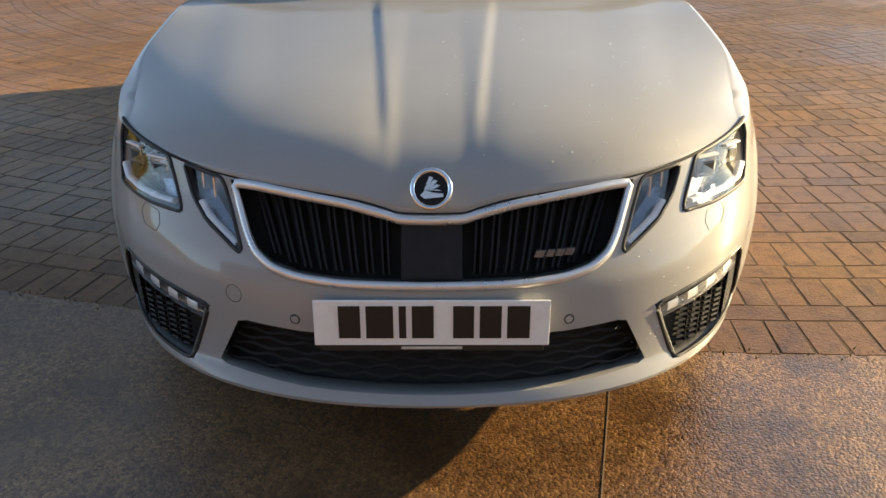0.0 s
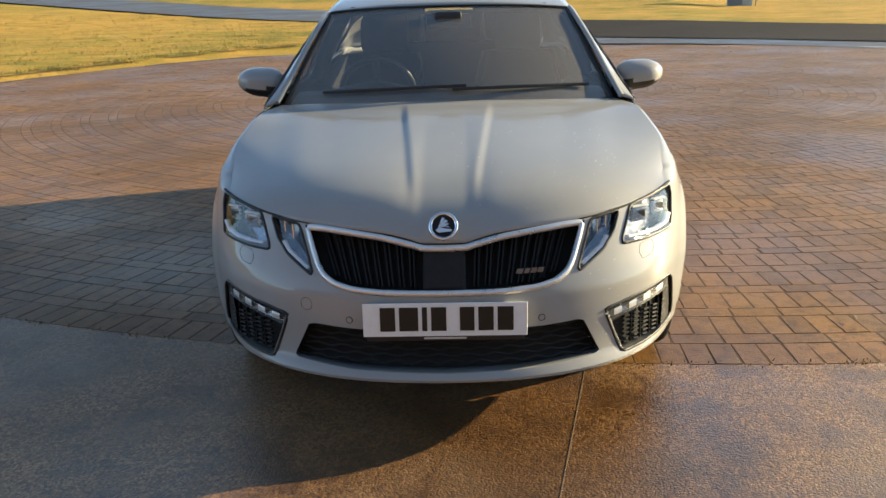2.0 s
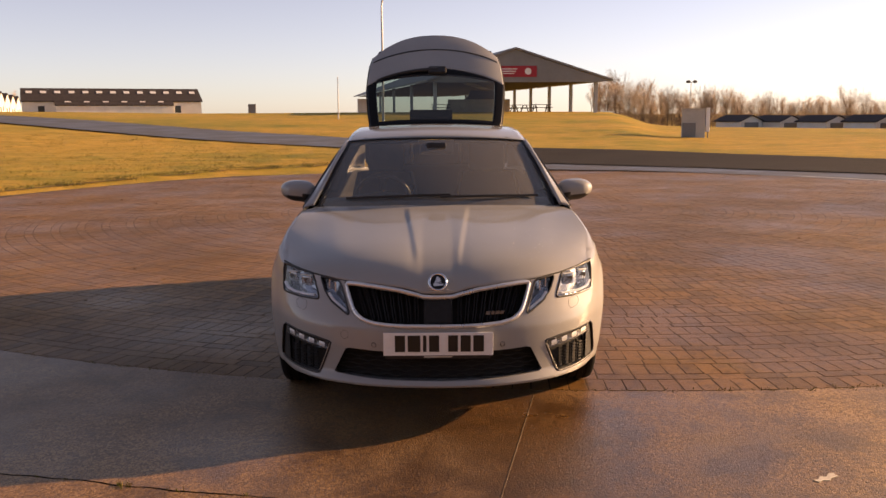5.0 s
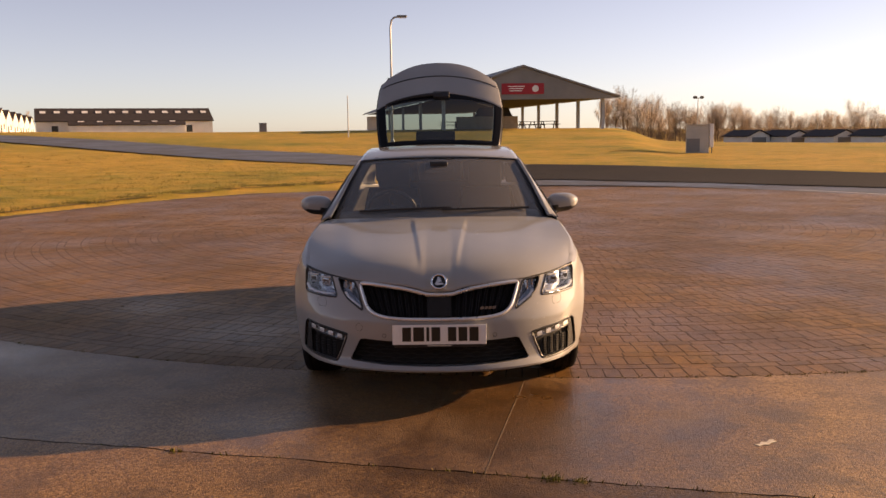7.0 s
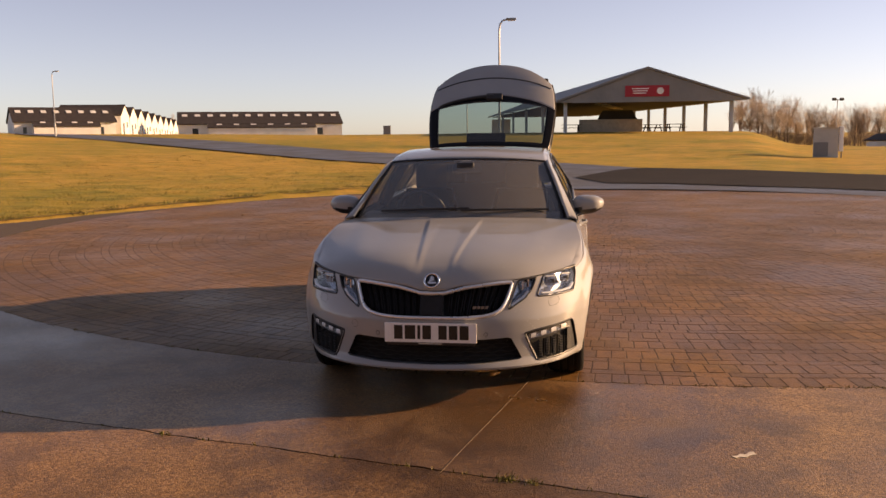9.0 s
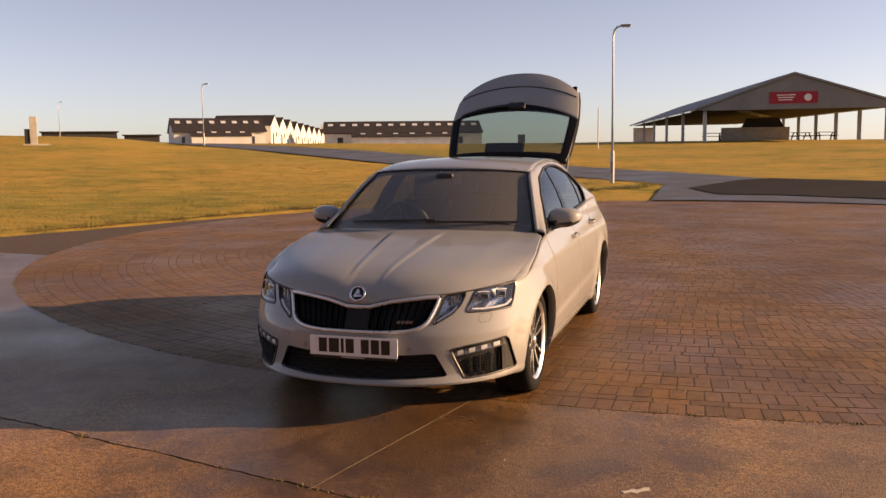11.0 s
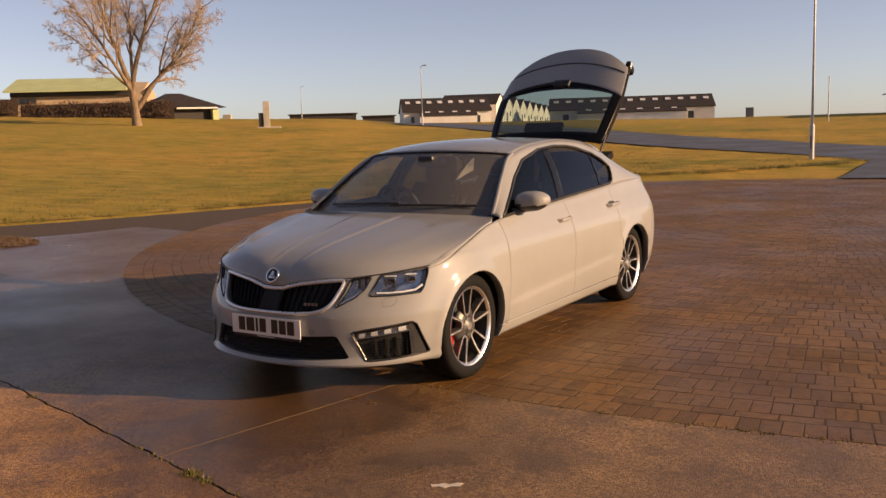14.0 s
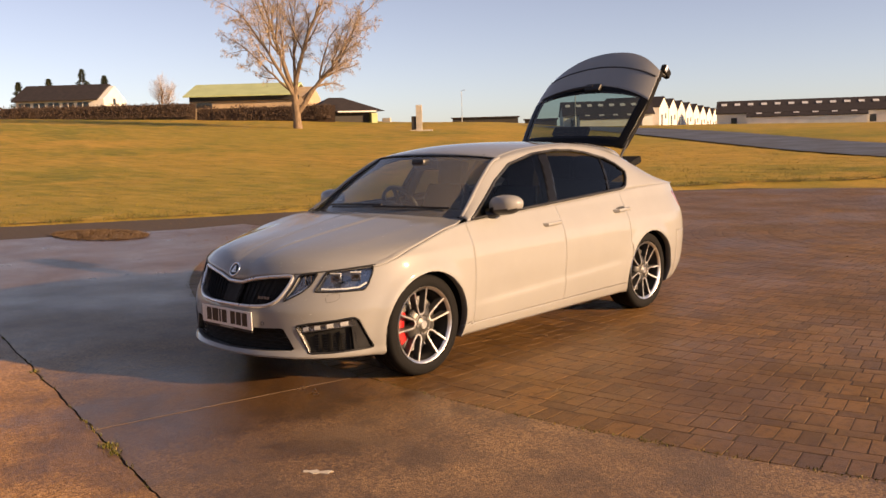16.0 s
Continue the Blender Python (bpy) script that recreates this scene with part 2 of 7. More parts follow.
def make_glass(name, tint, rough=0.0, film=0.0, ior=1.5, faces=2):
    """Thin tinted sheet: sharp mirror on top of see-through tint."""
    m = bpy.data.materials.new(name)
    m.use_nodes = True
    t = m.node_tree
    t.nodes.clear()
    out = t.nodes.new("ShaderNodeOutputMaterial")
    mix = t.nodes.new("ShaderNodeMixShader")
    # the same gloss from both sides of the sheet, rising towards grazing
    least = ((ior - 1) / (ior + 1)) ** 2
    facing = t.nodes.new("ShaderNodeLayerWeight")
    facing.inputs["Blend"].default_value = 0.5
    steep = t.nodes.new("ShaderNodeMath")
    steep.operation = "POWER"
    steep.inputs[1].default_value = 5.0
    fr = t.nodes.new("ShaderNodeMath")
    fr.operation = "MULTIPLY_ADD"
    fr.inputs[1].default_value, fr.inputs[2].default_value = 1 - faces * least, faces * least
    t.links.new(facing.outputs["Facing"], steep.inputs[0])
    t.links.new(steep.outputs[0], fr.inputs[0])
    tr = t.nodes.new("ShaderNodeBsdfTransparent")
    tr.inputs[0].default_value = (*tint, 1)
    gl = t.nodes.new("ShaderNodeBsdfGlossy")
    gl.inputs["Roughness"].default_value = rough
    t.links.new(fr.outputs[0], mix.inputs[0])
    body = tr
    if film:        # thin even film: dust, with reflected sky haze put into its colour
        body = t.nodes.new("ShaderNodeMixShader")
        body.inputs[0].default_value = film
        dust_haze = t.nodes.new("ShaderNodeBsdfDiffuse")
        dust_haze.inputs[0].default_value = (0.55, 0.52, 0.48, 1)
        t.links.new(tr.outputs[0], body.inputs[1])
        t.links.new(dust_haze.outputs[0], body.inputs[2])
    t.links.new(body.outputs[0], mix.inputs[1])
    t.links.new(gl.outputs[0], mix.inputs[2])
    t.links.new(mix.outputs[0], out.inputs[0])
    return m


PAINT = make_paint()
CONCRETE, DRYSUNLITCONCRETE, BRICK, GRASS, BLADE, TARMAC = make_concrete("damp_aggregate", False), make_concrete("dry_sunlit_aggregate", True), make_brick(), make_grass(), make_blade(), make_tarmac()
NEWTAR = make_new_tarmac()
JOINT = mottled("joint_sand", (0.040, 0.024, 0.013), (0.095, 0.055, 0.026), 8, 0.9, 0.3, 120)
EARTH = mottled("dark_earth", (0.040, 0.024, 0.014), (0.10, 0.062, 0.036), 10, 0.95, 0.4, 90)
BLACK = mottled("black_plastic", (0.012, 0.012, 0.013), (0.022, 0.022, 0.023), 12, 0.45, 0.05, 200)
PILLAR = material("pillar_black", (0.008, 0.008, 0.009), 0.2, spec=0.15)
GLOSS = material("gloss_black", (0.012, 0.012, 0.013), 0.08, 0, 0.6)
# near-black: the deep shade of gaps and openings as a colour
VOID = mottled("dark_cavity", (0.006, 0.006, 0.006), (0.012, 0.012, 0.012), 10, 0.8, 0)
CHROME = mottled("bright_chrome", (0.72, 0.72, 0.73), (0.86, 0.86, 0.87), 20, 0.14, 0, 90, 1.0)
ALLOY = mottled("machined_alloy", (0.74, 0.74, 0.74), (0.88, 0.88, 0.88), 20, 0.34, 0.03, 150, 1.0)
RUBBER = mottled("tyre_rubber", (0.006, 0.006, 0.006), (0.013, 0.012, 0.012), 9, 0.80, 0.2, 120)
RUBBER.node_tree.nodes["Principled BSDF"].inputs["Specular IOR Level"].default_value = 0.15
RED = mottled("red_enamel", (0.42, 0.012, 0.014), (0.55, 0.02, 0.02), 20, 0.35, 0.02, 120, 0, 0.5)
SATIN = mottled("satin_chrome", (0.70, 0.70, 0.70), (0.82, 0.82, 0.82), 20, 0.32, 0, 90, 0.75)
DIM = material("dull_black", (0.009, 0.009, 0.010), 0.5, spec=0.25)
STEEL = mottled("brushed_steel", (0.30, 0.30, 0.30), (0.45, 0.44, 0.43), 20, 0.35, 0.05, 200, 1.0)
LENS = make_glass("lamp_lens", (0.96, 0.97, 0.98), ior=1.5)
GLASS = make_glass("green_tinted_glass", (0.84, 0.86, 0.85), 0.0, 0.20, 1.5)
PRIVACY = make_glass("privacy_glass", (0.16, 0.16, 0.155), ior=1.45, faces=1)
SIDEGLASS = make_glass("side_glass", (0.50, 0.52, 0.50), ior=1.45, faces=1)
WHITE = mottled("plate_white", (0.78, 0.78, 0.77), (0.86, 0.86, 0.85), 30, 0.35, 0, 90)
INK = material("plate_black", (0.012, 0.012, 0.012), 0.4)
CLOTH = mottled("dark_upholstery", (0.02, 0.02, 0.021), (0.05, 0.05, 0.052), 15, 0.9, 0.3, 180)
RENDER = mottled("white_render", (0.62, 0.59, 0.55), (0.82, 0.80, 0.76), 0.6, 0.85, 0.1, 12)
ROOF, BARK = make_roof(), make_bark()
GREENROOF = mottled("green_copper_roof", (0.40, 0.46, 0.22), (0.54, 0.60, 0.31), 0.8, 0.7, 0.05, 20)
GREYSHEET = mottled("grey_cladding", (0.15, 0.15, 0.15), (0.24, 0.235, 0.23), 0.5, 0.6, 0.05, 14)
DARKWOOD = mottled("dark_timber", (0.022, 0.020, 0.018), (0.055, 0.048, 0.042), 2, 0.8, 0.2, 40)
GALV = mottled("galvanised_steel", (0.32, 0.33, 0.34), (0.48, 0.49, 0.50), 4, 0.5, 0.05, 80, 0.6)
STONE = mottled("pale_stone", (0.36, 0.32, 0.26), (0.55, 0.50, 0.42), 3, 0.85, 0.3, 40)
CABINET = mottled("cream_grey_steel", (0.36, 0.35, 0.32), (0.50, 0.48, 0.44), 2, 0.6, 0.05, 30)
BANNER = mottled("red_banner", (0.30, 0.012, 0.022), (0.40, 0.018, 0.032), 3, 0.6, 0.05, 30)
TWIG = mottled("bare_twigs", (0.36, 0.265, 0.185), (0.54, 0.42, 0.30), 1, 0.9, 0)
SCRUB = mottled("brown_scrub", (0.075, 0.050, 0.034), (0.17, 0.115, 0.078), 1, 0.9, 0)
HEDGE = mottled("brown_hedge", (0.032, 0.020, 0.013), (0.080, 0.046, 0.028), 3, 0.9, 0, 30)
BRICKWALL = mottled("far_brick", (0.16, 0.085, 0.055), (0.26, 0.14, 0.09), 2, 0.85, 0.1, 20)
BUFF = mottled("buff_wall", (0.42, 0.30, 0.19), (0.55, 0.41, 0.27), 1, 0.85, 0.1, 20)
WINDOWDARK = material("far_window", (0.03, 0.035, 0.04), 0.1)
SKYLIGHT = mottled("skylight_sheet", (0.62, 0.60, 0.57), (0.80, 0.78, 0.74), 2, 0.5, 0)
PALE = mottled("pale_mark_tone", (0.50, 0.43, 0.34), (0.68, 0.61, 0.50), 30, 0.7, 0.1, 120)
MARK = mottled("worn_line_paint", (0.42, 0.38, 0.32), (0.62, 0.57, 0.50), 5, 0.7, 0.1, 60)

# ---- small builders ----
def link_mesh(name, bm, mat, parent=None, label="", smooth=None):
    me = bpy.data.meshes.new(name)
    bm.to_mesh(me)
    bm.free()
    if mat:
        me.materials.append(mat)
    if smooth is not None:
        for p in me.polygons:
            p.use_smooth = True
        me.set_sharp_from_angle(angle=radians(smooth))
    ob = new(name, me)
    if parent:
        ob.parent = parent
    if label:
        ob["label"] = label
    return ob


def part(name, bm, mat, parent, label="", smooth=None):
    return link_mesh(name, bm, mat, parent, label, smooth)


def thing(name, label, category, group="", m=None):
    ob = tagged(new(name), label, category, group)
    ob.empty_display_size = 0.2
    if m is not None:
        ob.matrix_world = m
    return ob


def box(size, at=(0, 0, 0), bevel=0.0, rot=None, bm=None):
    bm = bm or bmesh.new()
    m = Matrix.Translation(at)
    if rot:
        m = m @ Euler([radians(a) for a in rot]).to_matrix().to_4x4()
    r = bmesh.ops.create_cube(bm, size=1, matrix=m @ Matrix.Diagonal((*size, 1)))
    if bevel:
        vs = set(r["verts"])
        es = [e for e in bm.edges if e.verts[0] in vs and e.verts[1] in vs]
        bmesh.ops.bevel(bm, geom=es, offset=bevel, segments=2, affect="EDGES", profile=0.6)
    return bm


def rod(a, b, r0, r1=None, n=10, bm=None, caps=True):
    """A tapered round bar from a to b."""
    bm = bm or bmesh.new()
    a, b = Vector(a), Vector(b)
    q = (b - a).to_track_quat("Z", "Y").to_matrix().to_4x4()
    bmesh.ops.create_cone(bm, cap_ends=caps, segments=n, radius1=r0, radius2=r0 if r1 is None else r1, depth=(b - a).length,
                          matrix=Matrix.Translation((a + b) / 2) @ q)
    return bm


def tube(points, radius, n=8, bm=None, closed=False, scale=None):
    """A bar of round section along a line of points; scale squashes it along its local axes."""
    bm = bm or bmesh.new()
    pts = [Vector(p) for p in points]
    rings = []
    for i, p in enumerate(pts):
        a = pts[i - 1] if i or closed else p
        b = pts[(i + 1) % len(pts)] if i < len(pts) - 1 or closed else p
        d = (b - a).normalized()
        side = d.cross(Vector((0, 0, 1)))
        if side.length < 1e-3:
            side = Vector((1, 0, 0))
        side.normalize()
        up = side.cross(d).normalized()
        r = radius[i] if isinstance(radius, (list, tuple)) else radius
        sx, sy = scale or (1, 1)
        rings.append([bm.verts.new(p + r * (sx * math.cos(t) * side + sy * math.sin(t) * up))
                      for t in (2 * math.pi * k / n for k in range(n))])
    for i in range(len(rings) - (0 if closed else 1)):
        r0, r1 = rings[i], rings[(i + 1) % len(rings)]
        for k in range(n):
            bm.faces.new((r0[k], r0[(k + 1) % n], r1[(k + 1) % n], r1[k]))
    if not closed:
        bm.faces.new(rings[0][::-1])
        bm.faces.new(rings[-1])
    bmesh.ops.recalc_face_normals(bm, faces=bm.faces)
    return bm


def prism(poly, depth, axis="y", bm=None, at=0.0):
    """A flat outline, given in the two other axes, pulled out along axis from at to at + depth."""
    bm = bm or bmesh.new()

    def put(a, b, c):
        return {"y": (a, c, b), "x": (c, a, b), "z": (a, b, c)}[axis]
    v0 = [bm.verts.new(put(a, b, at)) for a, b in poly]
    v1 = [bm.verts.new(put(a, b, at + depth)) for a, b in poly]
    n = len(poly)
    for i in range(n):
        bm.faces.new((v0[i], v0[(i + 1) % n], v1[(i + 1) % n], v1[i]))
    bm.faces.new(v0[::-1])
    bm.faces.new(v1)
    bmesh.ops.recalc_face_normals(bm, faces=bm.faces)
    return bm


def lathe(profile, n=48, bm=None, axis="x"):
    """Spins (radius, along) pairs round an axis."""
    bm = bm or bmesh.new()
    rings = []
    for k in range(n):
        t = 2 * math.pi * k / n
        c, s = math.cos(t), math.sin(t)
        rings.append([bm.verts.new((h, r * c, r * s) if axis == "x" else (r * c, r * s, h)) for r, h in profile])
    for k in range(n):
        a, b = rings[k], rings[(k + 1) % n]
        for i in range(len(profile) - 1):
            bm.faces.new((a[i], a[i + 1], b[i + 1], b[i]))
    bmesh.ops.recalc_face_normals(bm, faces=bm.faces)
    return bm


def smoothkeys(*keys):
    """A function through (t, value) keys, monotone between them."""
    xs = np.array([k[0] for k in keys], float)
    ys = np.array([k[1] for k in keys], float)
    d = np.diff(ys) / np.diff(xs)
    m = np.zeros(len(xs))
    m[0], m[-1] = d[0], d[-1]
    for i in range(1, len(xs) - 1):
        m[i] = 0 if d[i - 1] * d[i] <= 0 else 2 * d[i - 1] * d[i] / (d[i - 1] + d[i])

    def f(t):
        t = min(max(t, xs[0]), xs[-1])
        i = min(int(np.searchsorted(xs, t, side="right")) - 1, len(xs) - 2)
        h = xs[i + 1] - xs[i]
        s = (t - xs[i]) / h
        return float(ys[i] * (1 + 2 * s) * (1 - s) ** 2 + ys[i + 1] * s * s * (3 - 2 * s)
                     + h * (m[i] * s * (1 - s) ** 2 - m[i + 1] * s * s * (1 - s)))
    return f


def step(a, b, t):
    s = min(1.0, max(0.0, (t - a) / (b - a)))
    return s * s * (3 - 2 * s)


def grid_mesh(rows, bm=None):
    bm = bm or bmesh.new()
    vs = [[bm.verts.new(p) for p in r] for r in rows]
    for a, b in zip(vs, vs[1:]):
        for i in range(len(a) - 1):
            bm.faces.new((a[i], a[i + 1], b[i + 1], b[i]))
    return bm


def in_poly(a, b, poly):
    inside = False
    for (x0, y0), (x1, y1) in zip(poly, poly[1:] + poly[:1]):
        if (y0 > b) != (y1 > b) and a < (x1 - x0) * (b - y0) / (y1 - y0) + x0:
            inside = not inside
    return inside


def cut_poly(bm, poly, axes, where):
    """Cuts an outline, given in two axes, into the faces for which where(centre) holds. Returns the faces inside it."""
    i, j = axes
    lo = [min(p[q] for p in poly) - 0.05 for q in (0, 1)]
    hi = [max(p[q] for p in poly) + 0.05 for q in (0, 1)]

    def close(f):
        c = f.calc_center_median()
        return lo[0] < c[i] < hi[0] and lo[1] < c[j] < hi[1] and where(c)
    cand = {f for f in bm.faces if close(f)}
    for (a0, b0), (a1, b1) in zip(poly, poly[1:] + poly[:1]):
        d = math.hypot(a1 - a0, b1 - b0)
        if d < 1e-6:
            continue
        no = Vector((0, 0, 0))
        no[i], no[j] = (b1 - b0) / d, -(a1 - a0) / d
        co = Vector((0, 0, 0))
        co[i], co[j] = a0, b0
        near = []
        for f in cand:
            lo_a, hi_a = min(v.co[i] for v in f.verts), max(v.co[i] for v in f.verts)
            if hi_a < min(a0, a1) - 1e-4 or lo_a > max(a0, a1) + 1e-4:
                continue
            lo_b, hi_b = min(v.co[j] for v in f.verts), max(v.co[j] for v in f.verts)
            if hi_b < min(b0, b1) - 1e-4 or lo_b > max(b0, b1) + 1e-4:
                continue
            near.append(f)
        near.sort(key=lambda f: f.index)
        geom = list(dict.fromkeys([*near, *(e for f in near for e in f.edges), *(v for f in near for v in f.verts)]))
        r = bmesh.ops.bisect_plane(bm, geom=geom, plane_co=co, plane_no=no, dist=1e-5)
        cand.update(g for g in r["geom"] if isinstance(g, bmesh.types.BMFace))
        bm.faces.index_update()
    got = []
    for f in sorted(cand, key=lambda f: f.index):
        c = f.calc_center_median()
        if in_poly(c[i], c[j], poly):
            got.append(f)
    return got


def pull_out(bm, faces):
    """Moves faces into a bmesh of their own."""
    out = bmesh.new()
    made = {}
    for f in faces:
        vs = []
        for v in f.verts:
            if v not in made:
                made[v] = out.verts.new(v.co)
            vs.append(made[v])
        out.faces.new(vs)
    bmesh.ops.delete(bm, geom=list(faces), context="FACES")
    return out


def recess(bm, poly, axes, push, where):
    """Cuts an opening and gives its rim walls that run back by push. Returns the faces that were cut out, as a bmesh."""
    faces = cut_poly(bm, poly, axes, where)
    inside = set(faces)
    rim = [e for e in dict.fromkeys(e for f in faces for e in f.edges) if any(f not in inside for f in e.link_faces)]
    out = pull_out(bm, faces)
    rim = [e for e in rim if e.is_valid]
    r = bmesh.ops.extrude_edge_only(bm, edges=rim)
    bmesh.ops.translate(bm, vec=push, verts=[g for g in r["geom"] if isinstance(g, bmesh.types.BMVert)])
    return out


def thicken(ob, thickness, offset=-1.0):
    s = ob.modifiers.new("thickness", "SOLIDIFY")
    s.thickness, s.offset = thickness, offset
    return ob

# ---- the ground ----
from mathutils.geometry import tessellate_polygon

CIRCLE, RADIUS = Vector((1.42, 10.32)), 9.72       # the round of clay pavers


skyline = smoothkeys((-180, 0.0), (-90, -0.6), (-30, -1.0), (-13, -0.85), (-9.8, 0.03), (0, 0.08), (14, 0.06), (24, 0.2), (33, 0.28), (38, 0.7), (44, 0.86), (50, 1.2), (55, 1.3),
                     (62, 1.42), (67, 1.55), (90, 1.7), (140, 0.4), (180, 0.0))


def rise(x, y):
    """Height of the land: level round the car, climbing to the north and west, lower to the east."""
    dx, dy = x - 1.5, y + 4.5
    d = math.hypot(dx, dy)
    if d < 16:
        return 0.0
    az = math.degrees(math.atan2(-dx, dy))
    return step(16, 95, d) * (1.5 + math.tan(radians(skyline(az))) * min(d, 260)) * (1 if dy > 0 else step(60, 0, -dy))


# outline of the hard surfaces, anticlockwise from the west; the turf lies outside it
LEFT_EDGE = [(-26, -6), (-17.5, 0.2), (-12.9, 3.9), (-11.2, 6.8), (-9.9, 9.8), (-8.8, 12.7), (-7.4, 15.8), (-5.3, 19.4), (-3.3, 20.8), (-2.1, 22.7), (-0.3, 24.6), (0.0, 25.6)]
ROAD_NEAR = [(-0.6, 26.8), (-2.4, 28.8), (-4.3, 30.5), (-6.9, 32.5), (-10.5, 35.7), (-15.2, 40.3), (-21.5, 46.3), (-29.0, 53.2), (-40.0, 62.5), (-60, 79)]
ROAD_FAR = [(-60, 86), (-36.4, 65.4), (-29.7, 61.2), (-21.8, 55.0), (-15.2, 48.6), (-10.6, 43.5), (-6.7, 39.9), (-3.5, 36.4), (0.5, 32.4), (3.4, 28.9), (6.4, 27.6), (10.2, 25.6), (13.5, 23.0), (22, 17), (36, 9)]
HARD = [(-40, -14)] + LEFT_EDGE + ROAD_NEAR + ROAD_FAR + [(60, -2), (60, -40), (-40, -40)]


def edge_gap(x, y):
    """Distance outside (+) or inside (-) the hard surfaces."""
    best = 1e9
    for (x0, y0), (x1, y1) in zip(HARD, HARD[1:] + HARD[:1]):
        dx, dy = x1 - x0, y1 - y0
        t = min(1, max(0, ((x - x0) * dx + (y - y0) * dy) / (dx * dx + dy * dy)))
        best = min(best, math.hypot(x - x0 - t * dx, y - y0 - t * dy))
    return -best if in_poly(x, y, HARD) else best


def build_ground():
    bm = bmesh.new()
    radii = [0.0, 4] + [7 + 0.5 * i for i in range(60)] + [37 * 1.09 ** i for i in range(1, 53)]
    n = 240
    rows = []
    for r in radii:
        ring = []
        for k in range(n):
            t = 2 * math.pi * k / n
            x, y = 1.0 + r * math.cos(t), 10 + r * math.sin(t)
            g = edge_gap(x, y)
            z = rise(x, y) + (0.035 * step(-0.25, 0.12, g) - 0.05 * step(0.1, -0.6, g) if g < 4 else 0.035)
            if g > 0:
                z += 0.03 * noise.noise((x * 0.8, y * 0.8, 3)) + 0.015 * noise.noise((x * 3, y * 3, 1))
            ring.append(bm.verts.new((x, y, z)))
        rows.append(ring)
    for a, b in zip(rows, rows[1:]):
        for k in range(n):
            bm.faces.new((a[k], b[k], b[(k + 1) % n], a[(k + 1) % n]))
    bmesh.ops.remove_doubles(bm, verts=rows[0], dist=1e-5)
    return tagged(link_mesh("ground", bm, GRASS, smooth=60), "tufted yellow-green winter turf reaching the horizon", "grass", kind="structure")


def sheet(name, outline, mat, label, category, z=0.0, cell=2.0, follow=True):
    """A flat area that follows the land, cut from a grid by its outline."""
    bm = bmesh.new()
    vs = [bm.verts.new((x, y, 0)) for x, y in outline]
    for tri in tessellate_polygon([[Vector((x, y, 0)) for x, y in outline]]):
        if len(set(tri)) == 3:
            bm.faces.new([vs[i] for i in tri])
    if follow:
        for axis in (0, 1):
            lo, hi = min(p[axis] for p in outline), max(p[axis] for p in outline)
            for i in range(1, int((hi - lo) / cell)):
                no = Vector((0, 0, 0))
                no[axis] = 1
                co = Vector((0, 0, 0))
                co[axis] = lo + i * cell
                bmesh.ops.bisect_plane(bm, geom=bm.verts[:] + bm.edges[:] + bm.faces[:], plane_co=co, plane_no=no)
    for v in bm.verts:
        v.co.z = (rise(v.co.x, v.co.y) + 0.08 * step(21, 32, v.co.y) if follow else 0) + z
    bmesh.ops.recalc_face_normals(bm, faces=bm.faces)
    if bm.faces[:][0].normal.z < 0:
        bmesh.ops.reverse_faces(bm, faces=bm.faces)
    return tagged(link_mesh(name, bm, mat), label, category, kind="structure")


build_ground()
# concrete apron in two bays with an open joint between them
CRACK = lambda x: -0.880 - 0.233 * (x + 0.1) + 0.014 * noise.noise((x * 2.2, 3, 0)) + 0.016 * noise.noise((x * 6.5, 5, 0)) + 0.006 * noise.noise((x * 19, 9, 0))
crack_xs = [-40, -20, -10] + [-6 + 0.04 * i for i in range(301)] + [8, 20, 60]
arc = [(CIRCLE.x + 9.712 * math.cos(radians(a)), CIRCLE.y + 9.712 * math.sin(radians(a))) for a in range(205, 342, 3)]
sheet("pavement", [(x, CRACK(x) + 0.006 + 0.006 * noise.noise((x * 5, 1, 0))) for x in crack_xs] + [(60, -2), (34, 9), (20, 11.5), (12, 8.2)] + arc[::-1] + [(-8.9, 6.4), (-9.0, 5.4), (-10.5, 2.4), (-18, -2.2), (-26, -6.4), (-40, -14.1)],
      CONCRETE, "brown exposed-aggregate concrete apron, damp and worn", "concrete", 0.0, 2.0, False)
sheet("pavement_near", [(x, CRACK(x) - 0.006 - 0.006 * noise.noise((x * 6, 7, 0))) for x in crack_xs][::-1] + [(-40, -40), (60, -40)], DRYSUNLITCONCRETE,
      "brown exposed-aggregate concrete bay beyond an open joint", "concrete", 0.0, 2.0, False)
sheet("joint_bed", [(-40, -40), (60, -40), (60, 8), (30, 8), (12, 21), (-8, 18), (-11, 7), (-40, -13)], EARTH, "dark earth bed under the slabs", "earth", -0.008, 2.0, False)
# tarmac lane between the round of pavers and the turf, and the road behind
lane = LEFT_EDGE
inner = [(CIRCLE.x + 9.55 * math.cos(radians(a)), CIRCLE.y + 9.55 * math.sin(radians(a))) for a in range(100, 206, 4)]
sheet("road_lane", lane[::-1] + [(-26, -6.4), (-18, -2.2), (-10.5, 2.4), (-9.0, 5.4), (-8.9, 6.4)] + inner[::-1], TARMAC, "dark damp tarmac lane beside the turf", "tarmac", -0.016, 2.0, False)
road = [(CIRCLE.x + 9.5 * math.cos(radians(a)), CIRCLE.y + 9.5 * math.sin(radians(a))) for a in range(-18, 101, 4)]
